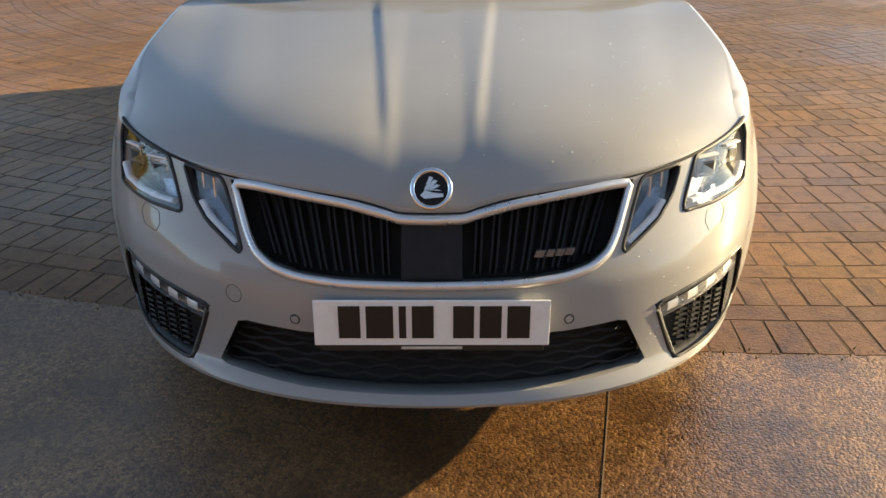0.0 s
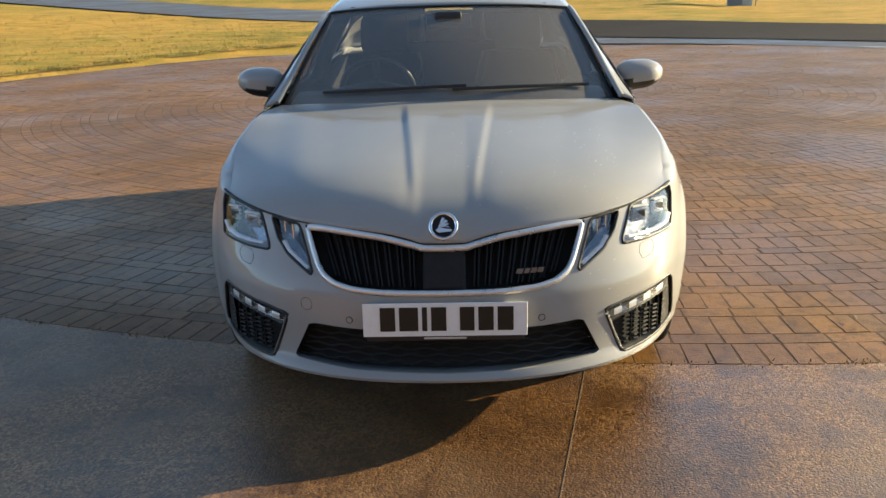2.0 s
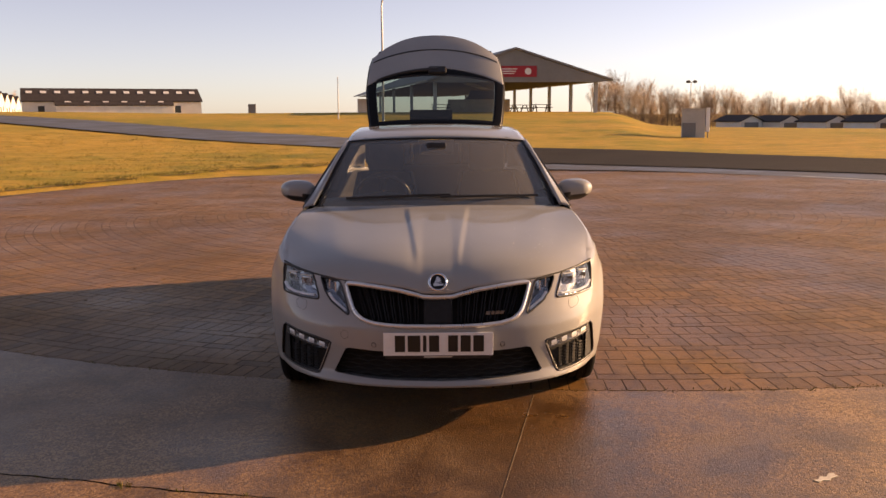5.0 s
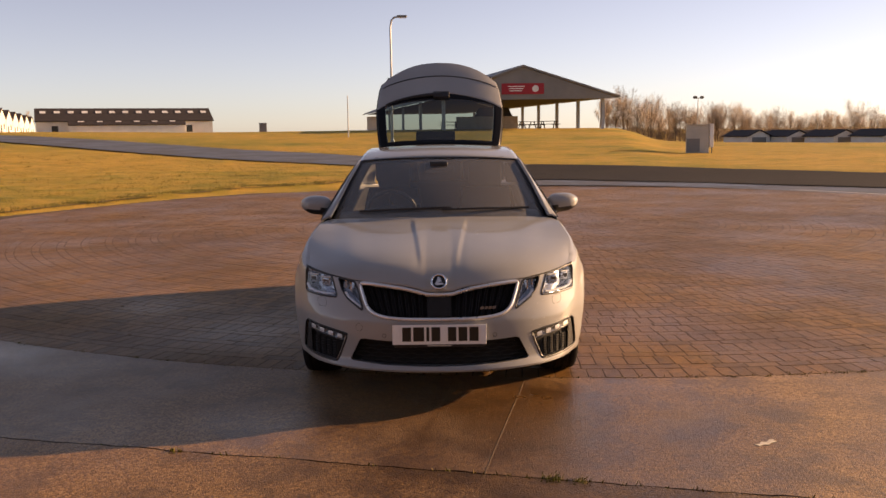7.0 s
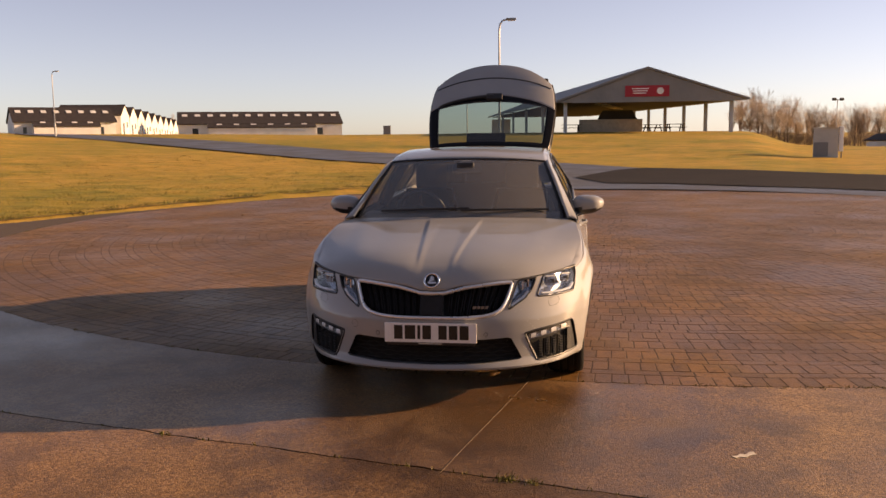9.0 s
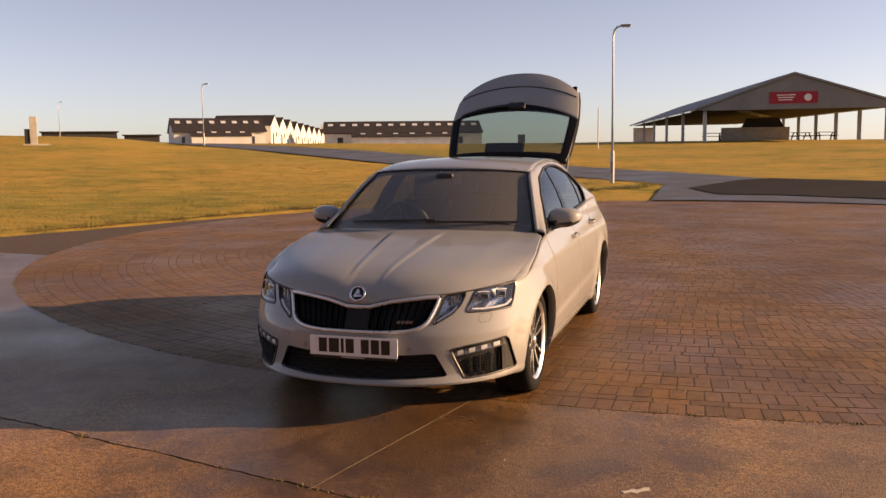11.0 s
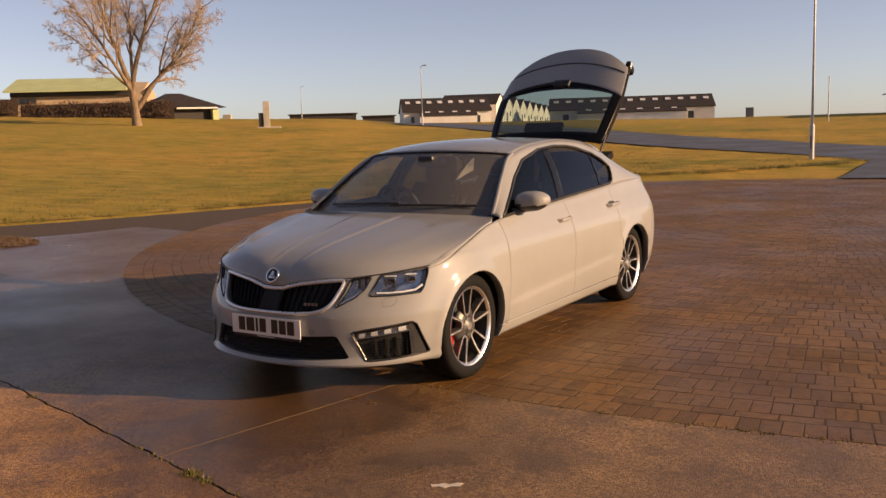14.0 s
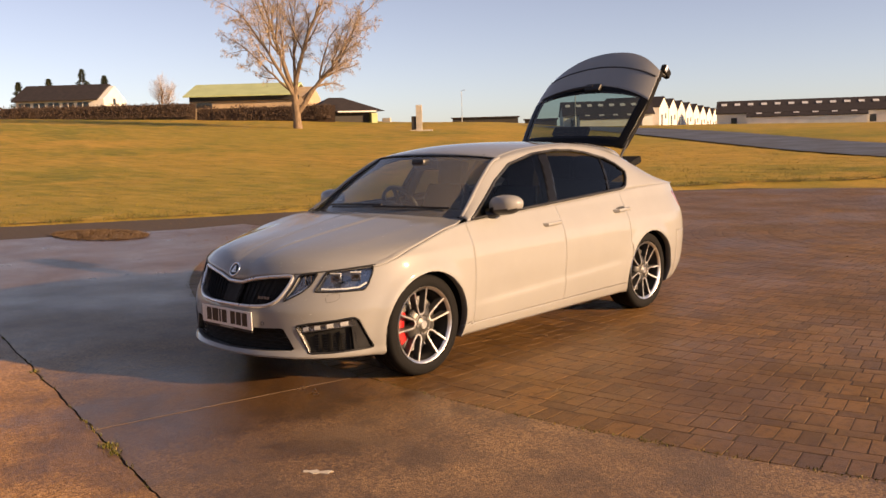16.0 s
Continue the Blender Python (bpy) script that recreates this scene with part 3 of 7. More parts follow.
sheet("road", ROAD_FAR[::-1] + ROAD_NEAR[::-1] + [(0.0, 25.6)] + road[::-1] + [(12, 8.2), (20, 11.0)],
      TARMAC, "grey tarmac road curving past the paved circle", "road", -0.015, 3.0)
# newer, darker surface on the road to the east, with a straight joint across it
sheet("road_new", [(0.85, 24.4), (1.74, 22.02), (2.61, 21.84), (3.37, 21.75), (5.7, 20.5), (7.1, 19.85), (10.0, 17.8), (14, 14.6), (20, 11.3), (35.9, 8.6)] + ROAD_FAR[:8:-1] + [(2.3, 27.8)],
      NEWTAR, "dark newer tarmac on the road past the pavers", "road", 0.008, 3.0)
# bare earth along the cut edges of the turf
for name, line, wide, up in (("trim_verge_road", ROAD_FAR[:9], 0.55, 0.03), ("trim_verge_lane", LEFT_EDGE[2:-1], 0.11, 0.03)):
    outer = [(x - wide * 0.7, y + wide * 0.7) for x, y in line]
    sheet(name, line + outer[::-1], EARTH, "dark bare earth along the cut turf edge", "verge", up, 2.0)
# flush pale edging where the road meets the pavers
bm = grid_mesh([[(CIRCLE.x + r * math.cos(radians(a)), CIRCLE.y + r * math.sin(radians(a)), z) for r, z in ((9.725, -0.03), (9.725, 0.008), (9.85, 0.008), (9.85, -0.03))] for a in np.arange(8, 92, 2.0)])
tagged(link_mesh("trim_edging", bm, MARK), "flush pale concrete edging round the pavers", "edging", kind="structure")
# unseen plain wall added to the south: blocks low sky, darkens the car's front
bm = box((70, 0.4, 7.5), (0, -19, 3.75))
tagged(link_mesh("wall_south", bm, mottled("blocker_brown", (0.10, 0.085, 0.075), (0.16, 0.14, 0.12), 0.4, 0.7, 0.1, 9)), "unseen plain brown wall added to block low sky", "wall", kind="structure")
# ---- the car: nose at y = 0, tail at y = 4.68, wheels on z = 0 ----
FRONT_AXLE, REAR_AXLE, TYRE_R = 0.905, 3.585, 0.32
car = thing("car", "light grey five-door liftback car with its tailgate raised", "car")

half_width = smoothkeys((0.15, 0.80), (0.19, 0.835), (0.25, 0.864), (0.310, 0.880), (0.40, 0.889), (0.50, 0.897), (0.62, 0.903), (0.70, 0.898), (0.775, 0.884),
                        (0.80, 0.868), (0.86, 0.842), (0.93, 0.812), (1.05, 0.772))
side_width = smoothkeys((0.15, 0.828), (0.25, 0.866), (0.40, 0.892), (0.56, 0.904), (0.68, 0.900), (0.77, 0.886), (0.82, 0.866), (0.88, 0.838), (0.94, 0.808), (1.05, 0.772))
nose = smoothkeys((0.15, 0.11), (0.19, 0.075), (0.203, 0.028), (0.216, 0.008), (0.232, 0.016), (0.262, 0.040), (0.32, 0.046), (0.40, 0.044), (0.47, 0.048), (0.52, 0.065), (0.58, 0.098),
                  (0.64, 0.13), (0.70, 0.150), (0.76, 0.175), (0.95, 0.25))
tail = smoothkeys((0.15, 4.45), (0.22, 4.55), (0.40, 4.62), (0.60, 4.625), (0.75, 4.62), (0.95, 4.595), (1.05, 4.57))
waist = smoothkeys((0.0, 0.60), (0.20, 0.655), (0.30, 0.700), (0.58, 0.738), (0.80, 0.806), (1.00, 0.860), (1.20, 0.904), (1.40, 0.926), (2.0, 0.948), (2.6, 0.970),
                   (3.2, 1.000), (3.6, 1.018), (4.0, 1.026), (4.3, 1.010), (4.7, 0.985))
FRONT_LEN, REAR_LEN = 0.80, 0.74
SIDE_FROM, SIDE_TO = 0.87, 3.88


def outline(s, z):
    """A point of the body's side (x > 0): s runs 0..1 round the nose, 1..2 along the side, 2..3 round the tail."""
    w = half_width(z)
    y0, y1 = nose(z), tail(z)
    if s <= 1:
        a = s * math.pi / 2
        p = 2 / 2.3
        x, y = w * math.sin(a) ** p, y0 + FRONT_LEN * (1 - math.cos(a) ** p)
    elif s <= 2:
        # upright columns along the doors, leaning only near both ends
        a, b = SIDE_FROM + (y0 + FRONT_LEN - SIDE_FROM) * step(1.15, 1.0, s), SIDE_TO + (y1 - REAR_LEN - SIDE_TO) * step(1.82, 2.0, s)
        x, y = w, a + (s - 1) * (b - a)
    else:
        a = (3 - s) * math.pi / 2
        p = 2 / 2.5
        x, y = w * max(0, math.sin(a)) ** p, y1 - REAR_LEN * (1 - max(0, math.cos(a)) ** p)
    x *= 1 + (side_width(z) / w - 1) * step(0.75, 1.3, y)
    for axle in (FRONT_AXLE, REAR_AXLE):        # flared arches
        d = math.hypot(y - axle, z - 0.32)
        x += 0.016 * math.exp(-((d - 0.345) / 0.05) ** 2) * step(0.5, 0.7, x)
    # hollow of the doors above the lower crease
    over = z - (0.402 + 0.037 * (y - 1.6))
    x -= 0.010 * math.exp(-(max(over, 0) / 0.14) ** 2) * step(-0.030, 0.010, over) * step(1.25, 1.5, y) * step(3.25, 3.0, y)
    return x, y


def nose_y(x, z):
    """How far back the front skin lies at |x| and height z."""
    t = min(0.999, abs(x) / half_width(z))
    return nose(z) + FRONT_LEN * (1 - (1 - t ** 2.3) ** (1 / 2.3))


def top_of(s):
    """Height and place of the skin's upper edge at s."""
    z = 0.8
    for _ in range(12):
        x, y = outline(s, z)
        if s <= 1:
            z = hood_lip(x) if y < 0.56 else waist(y)
        else:
            z = waist(y)
    return z


hood_lip_right = smoothkeys((0, 0.642), (0.066, 0.643), (0.11, 0.655), (0.17, 0.669), (0.30, 0.684), (0.46, 0.697), (0.60, 0.712), (0.70, 0.726), (0.80, 0.742))


def hood_lip(x):
    return hood_lip_right(abs(x))


LEVELS = 46


def side_skin():
    """Both flanks, nose and tail below the waist, as one open band."""
    ss = [i / 56 for i in range(56)] + [1 + i / 120 for i in range(120)] + [2 + i / 30 for i in range(31)]
    rows = []
    for s in ss:
        top = top_of(s)
        col = []
        for k in range(LEVELS + 1):
            f = k / LEVELS
            low = 0.200 - 0.012 * step(0.55, 1.0, s) + 0.03 * step(2.3, 2.8, s)
            z = low + (top - low) * f
            x, y = outline(s, z)
            col.append((x, y, z))
        rows.append(col)
    full = [[(-x, y, z) for x, y, z in c] for c in rows[:0:-1]] + rows
    return grid_mesh(full)


def mirror_poly(poly):
    return [(-a, b) for a, b in poly][::-1]


def front_of(c):
    return c.y < 0.62


GRILLE = [(0, 0.494), (0.20, 0.495), (0.30, 0.502), (0.36, 0.516), (0.398, 0.540), (0.418, 0.570), (0.458, 0.686), (0.40, 0.685), (0.30, 0.675), (0.19, 0.661), (0.135, 0.648), (0.10, 0.640), (0.07, 0.631), (0, 0.630)]
GRILLE = GRILLE + [(-a, b) for a, b in GRILLE[-2:0:-1]]
LAMP_IN = [(0.478, 0.688), (0.580, 0.702), (0.556, 0.635), (0.520, 0.592), (0.436, 0.540), (0.430, 0.548)]
LAMP_OUT = [(0.622, 0.709), (0.700, 0.722), (0.795, 0.734), (0.801, 0.700), (0.797, 0.625), (0.790, 0.600), (0.680, 0.594), (0.584, 0.596)]
FOG = [(0.518, 0.402), (0.60, 0.418), (0.70, 0.432), (0.776, 0.446), (0.790, 0.428), (0.803, 0.350), (0.816, 0.254), (0.70, 0.242), (0.582, 0.238)]
INTAKE = [(0, 0.376), (0.30, 0.377), (0.425, 0.384), (0.448, 0.378), (0.505, 0.262), (0.49, 0.254), (0.30, 0.243), (0, 0.239)]
INTAKE = INTAKE + [(-a, b) for a, b in INTAKE[-2:0:-1]]

skin = side_skin()
bmesh.ops.recalc_face_normals(skin, faces=skin.faces)
if sum(f.calc_center_median().x * f.normal.x for f in skin.faces) < 0:
    bmesh.ops.reverse_faces(skin, faces=skin.faces)


def right_front(c):
    return front_of(c) and c.x > 0


def left_front(c):
    return front_of(c) and c.x < 0


recess(skin, GRILLE, (0, 2), (0, 0.045, 0), lambda c: c.y < 0.4).free()
recess(skin, INTAKE, (0, 2), (0, 0.05, 0), lambda c: c.y < 0.4).free()
lamp_faces = {}
for sign, where in ((1, right_front), (-1, left_front)):
    flip = (lambda p: p) if sign > 0 else mirror_poly
    lamp_faces[sign] = (recess(skin, flip(LAMP_IN), (0, 2), (0, 0.05, 0), where), recess(skin, flip(LAMP_OUT), (0, 2), (-0.03 * sign, 0.05, 0), where))
    recess(skin, flip(FOG), (0, 2), (-0.02 * sign, 0.045, 0), where).free()
# wheel arches
for axle in (FRONT_AXLE, REAR_AXLE):
    ring = [(axle + 0.346 * math.cos(2 * math.pi * k / 40), 0.315 + 0.346 * math.sin(2 * math.pi * k / 40)) for k in range(40)]
    for sign in (1, -1):
        recess(skin, ring, (1, 2), (-0.05 * sign, 0, 0), lambda c: c.x * sign > 0.5).free()
# tail lamps
TAIL_LAMP = [(4.15, 0.945), (4.45, 0.965), (4.70, 0.955), (4.70, 0.78), (4.40, 0.77), (4.21, 0.82)]
tail_faces = {sign: recess(skin, TAIL_LAMP, (1, 2), (-0.03 * sign, -0.02, 0), lambda c: c.x * sign > 0.25 and c.y > 4.1) for sign in (1, -1)}
# panel gaps: doors, wings, bumper
FRONT_DOOR, MID_DOOR, REAR_DOOR, SILL = 1.345, 2.37, 3.27, 0.262


def groove(bm, axis, at, width, where):
    for off in (-width / 2, width / 2):
        fs = [f for f in bm.faces if where(f.calc_center_median())]
        geom = list({*fs, *(e for f in fs for e in f.edges), *(v for f in fs for v in f.verts)})
        no = Vector((0, 0, 0))
        no[axis] = 1
        bmesh.ops.bisect_plane(bm, geom=geom, plane_co=no * (at + off), plane_no=no, dist=1e-5)
    dead = [f for f in bm.faces if where(f.calc_center_median()) and abs(f.calc_center_median()[axis] - at) < width / 2]
    bmesh.ops.delete(bm, geom=dead, context="FACES")


def flank(c):
    return abs(c.x) > 0.6 and 0.8 < c.y < 4.1


groove(skin, 1, FRONT_DOOR, 0.0026, lambda c: flank(c) and c.z > SILL)
groove(skin, 1, MID_DOOR, 0.0026, lambda c: flank(c) and c.z > SILL)
groove(skin, 2, SILL, 0.003, lambda c: flank(c) and FRONT_DOOR < c.y < 3.26)


groove(skin, 1, REAR_DOOR, 0.0026, lambda c: flank(c) and c.z > 0.585)


bmesh.ops.bisect_plane(skin, geom=skin.verts[:] + skin.edges[:] + skin.faces[:], plane_co=(0, 0.575, 0), plane_no=(0, 1, 0), dist=1e-5)
groove(skin, 1, 4.02, 0.002, lambda c: abs(c.x) > 0.6 and c.y > 3.8 and c.z < 0.62)
groove(skin, 2, 0.62, 0.002, lambda c: c.y > 4.02)


def shut(name, where, label=""):
    return thicken(part(name, pull_out(skin, [f for f in skin.faces if where(f.calc_center_median())]), PAINT, car, label, 32), 0.010)


for sign in (1, -1):
    def side(c, lo, hi, sign=sign):
        return c.x * sign > 0.6 and lo < c.y < hi
    fd = shut("front_door", lambda c: side(c, FRONT_DOOR, MID_DOOR) and c.z > SILL)
    rd = shut("rear_door", lambda c: side(c, MID_DOOR, REAR_DOOR) and c.z > SILL)
    shut("sill_panel", lambda c: side(c, 1.2, 3.30) and c.z < SILL)
    for door, y, hz in ((fd, 2.25, 0.834), (rd, 3.20, 0.860)):
        x = 0.862
        bm = bmesh.new()
        bm2 = tube([(x - 0.012, y - 0.11, hz -0.004), (x + 0.022, y - 0.085, hz), (x + 0.030, y - 0.03, hz +0.003), (x + 0.028, y + 0.04, hz + 0.004), (x + 0.018, y + 0.085, hz +0.003), (x - 0.012, y + 0.10, hz +0.001)],
                   0.013, 8, bm, scale=(0.7, 1.0))
        if sign < 0:
            bmesh.ops.scale(bm2, vec=(-1, 1, 1), verts=bm2.verts)
            bmesh.ops.reverse_faces(bm2, faces=bm2.faces)
        part("door_handle", bm2, PAINT, door, "body-coloured pull handle", 40)
        cup = bmesh.new()
        bmesh.ops.create_uvsphere(cup, u_segments=16, v_segments=8, radius=1, matrix=Matrix.Translation((sign * (x - 0.017), y, hz)) @ Matrix.Diagonal((0.006, 0.075, 0.026, 1)))
        part("handle_cup", cup, BLACK, door, "", 60)
shut("front_bumper", lambda c: c.y < 1.5, "grey front bumper and wings with black intakes")
shut("rear_bumper", lambda c: c.z < 0.62 and c.y > 4.02)
shut("rear_quarter", lambda c: c.x > 0)
shut("rear_quarter", lambda c: c.x < 0)
skin.free()


# near-black shell added behind gaps and openings, their shade put into its colour
def inner_shell():
    rows = []
    for s in [i / 24 for i in range(24)] + [1 + i / 60 for i in range(60)] + [2 + i / 16 for i in range(17)]:
        top = top_of(s)
        col = []
        for k in range(9):
            z = 0.19 + (top - 0.03 - 0.19) * k / 8
            x, y = outline(s, z)
            inx = 0.05 + 0.24 * (1 if z < 0.70 and (abs(y - FRONT_AXLE) < 0.40 or abs(y - REAR_AXLE) < 0.40) else 0)
            yy = y + (0.10 * (1 - s) if s < 1 else 0) - (0.06 * (s - 2) if s > 2 else 0)
            col.append((max(0, x - inx * step(0.0, 0.15, x)), yy, z))
        rows.append(col)
    return grid_mesh([[(-x, y, z) for x, y, z in c] for c in rows[:0:-1]] + rows)


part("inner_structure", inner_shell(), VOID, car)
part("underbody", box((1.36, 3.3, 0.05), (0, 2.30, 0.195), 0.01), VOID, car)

# bonnet
cowl = lambda u: (0.725 * u, 1.235 + 0.175 * abs(u) ** 2.2, 0.958 - 0.020 * u * u)
centre_rise = smoothkeys((0, 0), (0.05, 0.24), (0.10, 0.365), (0.22, 0.51), (0.50, 0.70), (0.80, 0.875), (1, 1))


def bonnet_point(u, v):
    a = abs(u)
    # front lip, on the nose
    fx = 0.795 * a
    fz = hood_lip(fx)
    fy = nose_y(fx, fz) - 0.004
    rx, ry, rz = cowl(a)
    # outer edge lies along the wings
    ye = 0.565 + (1.405 - 0.565) * v
    ze = waist(ye) + 0.001
    xe = 0.0
    z = ze
    t = min(1.0, max(0.0, (ye - nose(z)) / FRONT_LEN))
    xe = half_width(z) * (1 - (1 - t) ** 2.3) ** (1 / 2.3) - 0.0045
    xe = xe + (0.752 - xe) * step(0.80, 1.0, v)
    x = (fx + (a * xe - fx) * step(0, 0.5, v)) if a < 1 else xe
    y = fy + (ry - fy) * v
    zl = fz + (rz - fz) * centre_rise(v)                # like the centre line
    zo = fz + (rz - fz) * ((ze - 0.742) / (0.930 - 0.742))
    k = a ** 4
    z = zl * (1 - k) + zo * k
    z -= 0.030 * a ** 2 * math.sin(math.pi * min(1, v * 1.0)) ** 0.8 * (1 - k)
    # two long creases and the raised middle
    xc = 0.085 + 0.090 * v
    z += 0.0065 * (1 - step(xc - 0.003, xc + 0.028, x)) * step(0.04, 0.25, v) * step(1.02, 0.80, v)
    # outer fold towards the wings
    xo = 0.46 + 0.15 * v
    z += 0.0025 * step(xo - 0.12, xo + 0.02, x) * (1 - step(xo + 0.02, xo + 0.14, x)) * step(0.06, 0.3, v) * step(1.02, 0.8, v)
    return (math.copysign(x, u), y, z)


us = [math.copysign(abs(-1 + 2 * i / 180) ** 0.95, -1 + 2 * i / 180) for i in range(181)]
vs_ = [0, 0.01, 0.025, 0.045, 0.07] + [0.10 + 0.90 * i / 44 for i in range(45)]
bonnet = part("bonnet", grid_mesh([[bonnet_point(u, v) for u in us] for v in vs_]), PAINT, car, "grey bonnet with two pressed creases", 28)
thicken(bonnet, 0.012)

# glasshouse
rail_x = smoothkeys((1.36, 0.765), (1.5, 0.722), (1.7, 0.660), (1.93, 0.600), (2.3, 0.578), (2.9, 0.566), (3.4, 0.568), (3.7, 0.585), (3.95, 0.625), (4.2, 0.655), (4.62, 0.66))
rail_z = smoothkeys((1.36, 0.948), (1.5, 1.045), (1.7, 1.188), (1.93, 1.312), (2.35, 1.376), (2.78, 1.396), (3.1, 1.380), (3.4, 1.335), (3.6, 1.275), (3.8, 1.195), (3.96, 1.120), (4.1, 1.066), (4.3, 1.020), (4.62, 1.0))
crown = smoothkeys((1.36, 0.02), (1.87, 0.050), (2.3, 0.040), (2.8, 0.024), (3.2, 0.034), (3.5, 0.075), (3.69, 0.115))


def belt(y):
    z = waist(y)
    t = min(1.0, max(0.0, (y - nose(z)) / FRONT_LEN))
    x = half_width(z) * (1 - (1 - t) ** 2.3) ** (1 / 2.3)
    r = min(1.0, max(0.0, (tail(z) - y) / REAR_LEN))
    return min(x, half_width(z) * (1 - (1 - r) ** 2.5) ** (1 / 2.5)), z


def side_point(y, t):
    """The upper flank: t = 0 at the waist, 1 at the roof rail; bowed a little outwards."""
    bx, bz = belt(y)
    x = bx + (rail_x(y) - bx) * t + 0.022 * math.sin(math.pi * t)
    z = bz + (rail_z(y) - bz) * t
    return (x, y, z)


def roof_point(u, y):
    """Top surface from rail to rail; u in -1..1."""
    x = u * rail_x(y)
    return (x, y + 0.0, rail_z(y) + crown(y) * (1 - abs(u) ** (2 + 4 * step(3.1, 3.6, y))))


WINDOW = [(1.405, 0.934), (1.9, 0.956), (2.3, 0.974), (2.8, 0.996), (3.1, 1.010), (3.32, 1.020), (3.385, 1.036), (3.44, 1.09), (3.485, 1.15), (3.40, 1.212), (3.27, 1.268), (3.02, 1.322), (2.85, 1.343),
          (2.64, 1.350), (2.35, 1.332), (2.03, 1.268), (1.80, 1.162), (1.60, 1.040), (1.455, 0.956)]
for sign in (1, -1):
    ys = [1.365 + (4.33 - 1.365) * i / 110 for i in range(111)]
    bm = grid_mesh([[tuple(np.array(side_point(y, k / 12)) * (sign, 1, 1)) for k in range(13)] for y in ys])
    bmesh.ops.recalc_face_normals(bm, faces=bm.faces)
    if sum(f.normal.x for f in bm.faces) * sign < 0:
        bmesh.ops.reverse_faces(bm, faces=bm.faces)
    panes = recess(bm, WINDOW, (1, 2), (-0.018 * sign, 0, 0), lambda c: True)
    thicken(part("roof_side", bm, PAINT, car, "", 35), 0.008)
    bmesh.ops.translate(panes, vec=(-0.010 * sign, 0, 0), verts=panes.verts)
    for a, b, mat, nm in ((1.30, 2.36, SIDEGLASS, "front_side_window"), (2.36, 2.47, PILLAR, "middle_pillar"), (2.47, 3.16, PRIVACY, "rear_side_window"),
                          (3.16, 3.195, PILLAR, "rear_pillar"), (3.195, 3.8, PRIVACY, "quarter_window")):
        piece = panes.copy()
        for at, keep in ((a, 1), (b, -1)):
            ln = 0.30 if at in (3.16, 3.195) else 0.34 if at > 2 else 0.06
            no = Vector((0, keep, -ln * keep)).normalized()
            bmesh.ops.bisect_plane(piece, geom=piece.verts[:] + piece.edges[:] + piece.faces[:], plane_co=(0, at, 1.15), plane_no=no, clear_inner=True)
        if mat is PILLAR:
            bmesh.ops.translate(piece, vec=(0.004 * sign, 0, 0), verts=piece.verts)
        ob = part(nm, piece, mat, car, "", 60)
        if mat is PILLAR:
            thicken(ob, 0.006)
    panes.free()
    # black rubber round the windows
    ring = []
    for (a0, b0), (a1, b1) in zip(WINDOW, WINDOW[1:] + WINDOW[:1]):
        for k in range(4):
            y, z = a0 + (a1 - a0) * k / 4, b0 + (b1 - b0) * k / 4
            bz = belt(y)[1]
            t = (z - bz) / (rail_z(y) - bz)
            ring.append((sign * (side_point(y, t)[0] - 0.001), y, z))
    part("window_seal", tube(ring, 0.011, 6, closed=True), BLACK, car, "", 60)
    # mirror
    mirror = part("door_mirror", bmesh.new(), PAINT, car, "grey door mirror with black underside")
    shell = bmesh.new()
    bmesh.ops.create_uvsphere(shell, u_segments=28, v_segments=18, radius=1)
    for v in shell.verts:
        x, y, z = v.co
        y = y * 0.5 if y > 0 else y
        z = z * 0.72 if z < 0 else z
        f = math.copysign(abs(x) ** 0.72, x)
        v.co = (sign * (0.890 + 0.116 * f), 1.672 + 0.098 * y + 0.02 * (x + 1), 1.004 + 0.075 * math.copysign(abs(z) ** 0.66, z) * (1 - 0.16 * x - 0.22 * max(0, x) ** 2) + 0.014 * x)
    if sign < 0:
        bmesh.ops.reverse_faces(shell, faces=shell.faces)
    low = pull_out(shell, [f for f in shell.faces if f.calc_center_median().z < 0.990])
    shell.to_mesh(mirror.data)
    shell.free()
    mirror.data.materials.append(PAINT)
    for p in mirror.data.polygons:
        p.use_smooth = True
    part("mirror_underside", low, BLACK, mirror, "", 60)
    part("mirror_foot", tube([(sign * 0.78, 1.60, 0.945), (sign * 0.83, 1.64, 0.955), (sign * 0.88, 1.68, 0.965)], [0.045, 0.032, 0.03], 10, scale=(1, 0.6)), BLACK, mirror, "", 60)
    part("mirror_glass", prism([(sign * (0.885 + 0.098 * math.cos(t)), 1.007 + 0.058 * math.sin(t)) for t in (2 * math.pi * k / 24 for k in range(24))], 0.004, "y", at=1.723), CHROME, mirror)
    part("mirror_triangle", prism([(1.425, 0.940), (1.60, 0.948), (1.585, 1.015)], 0.012, "x", at=sign * 0.768 - 0.006), BLACK, car)

# roof, windscreen
HEADER = 1.87


def header_y(u):
    return HEADER + 0.07 * u * u


rows = []
for i in range(46):
    f = i / 45
    rows.append([roof_point(u, header_y(u) + (3.69 - 0.05 * u * u - header_y(u)) * f) for u in (-1 + 2 * k / 36 for k in range(37))])
thicken(part("roof", grid_mesh(rows), PAINT, car, "", 40), 0.012)
# windscreen between the pillars
rows = []
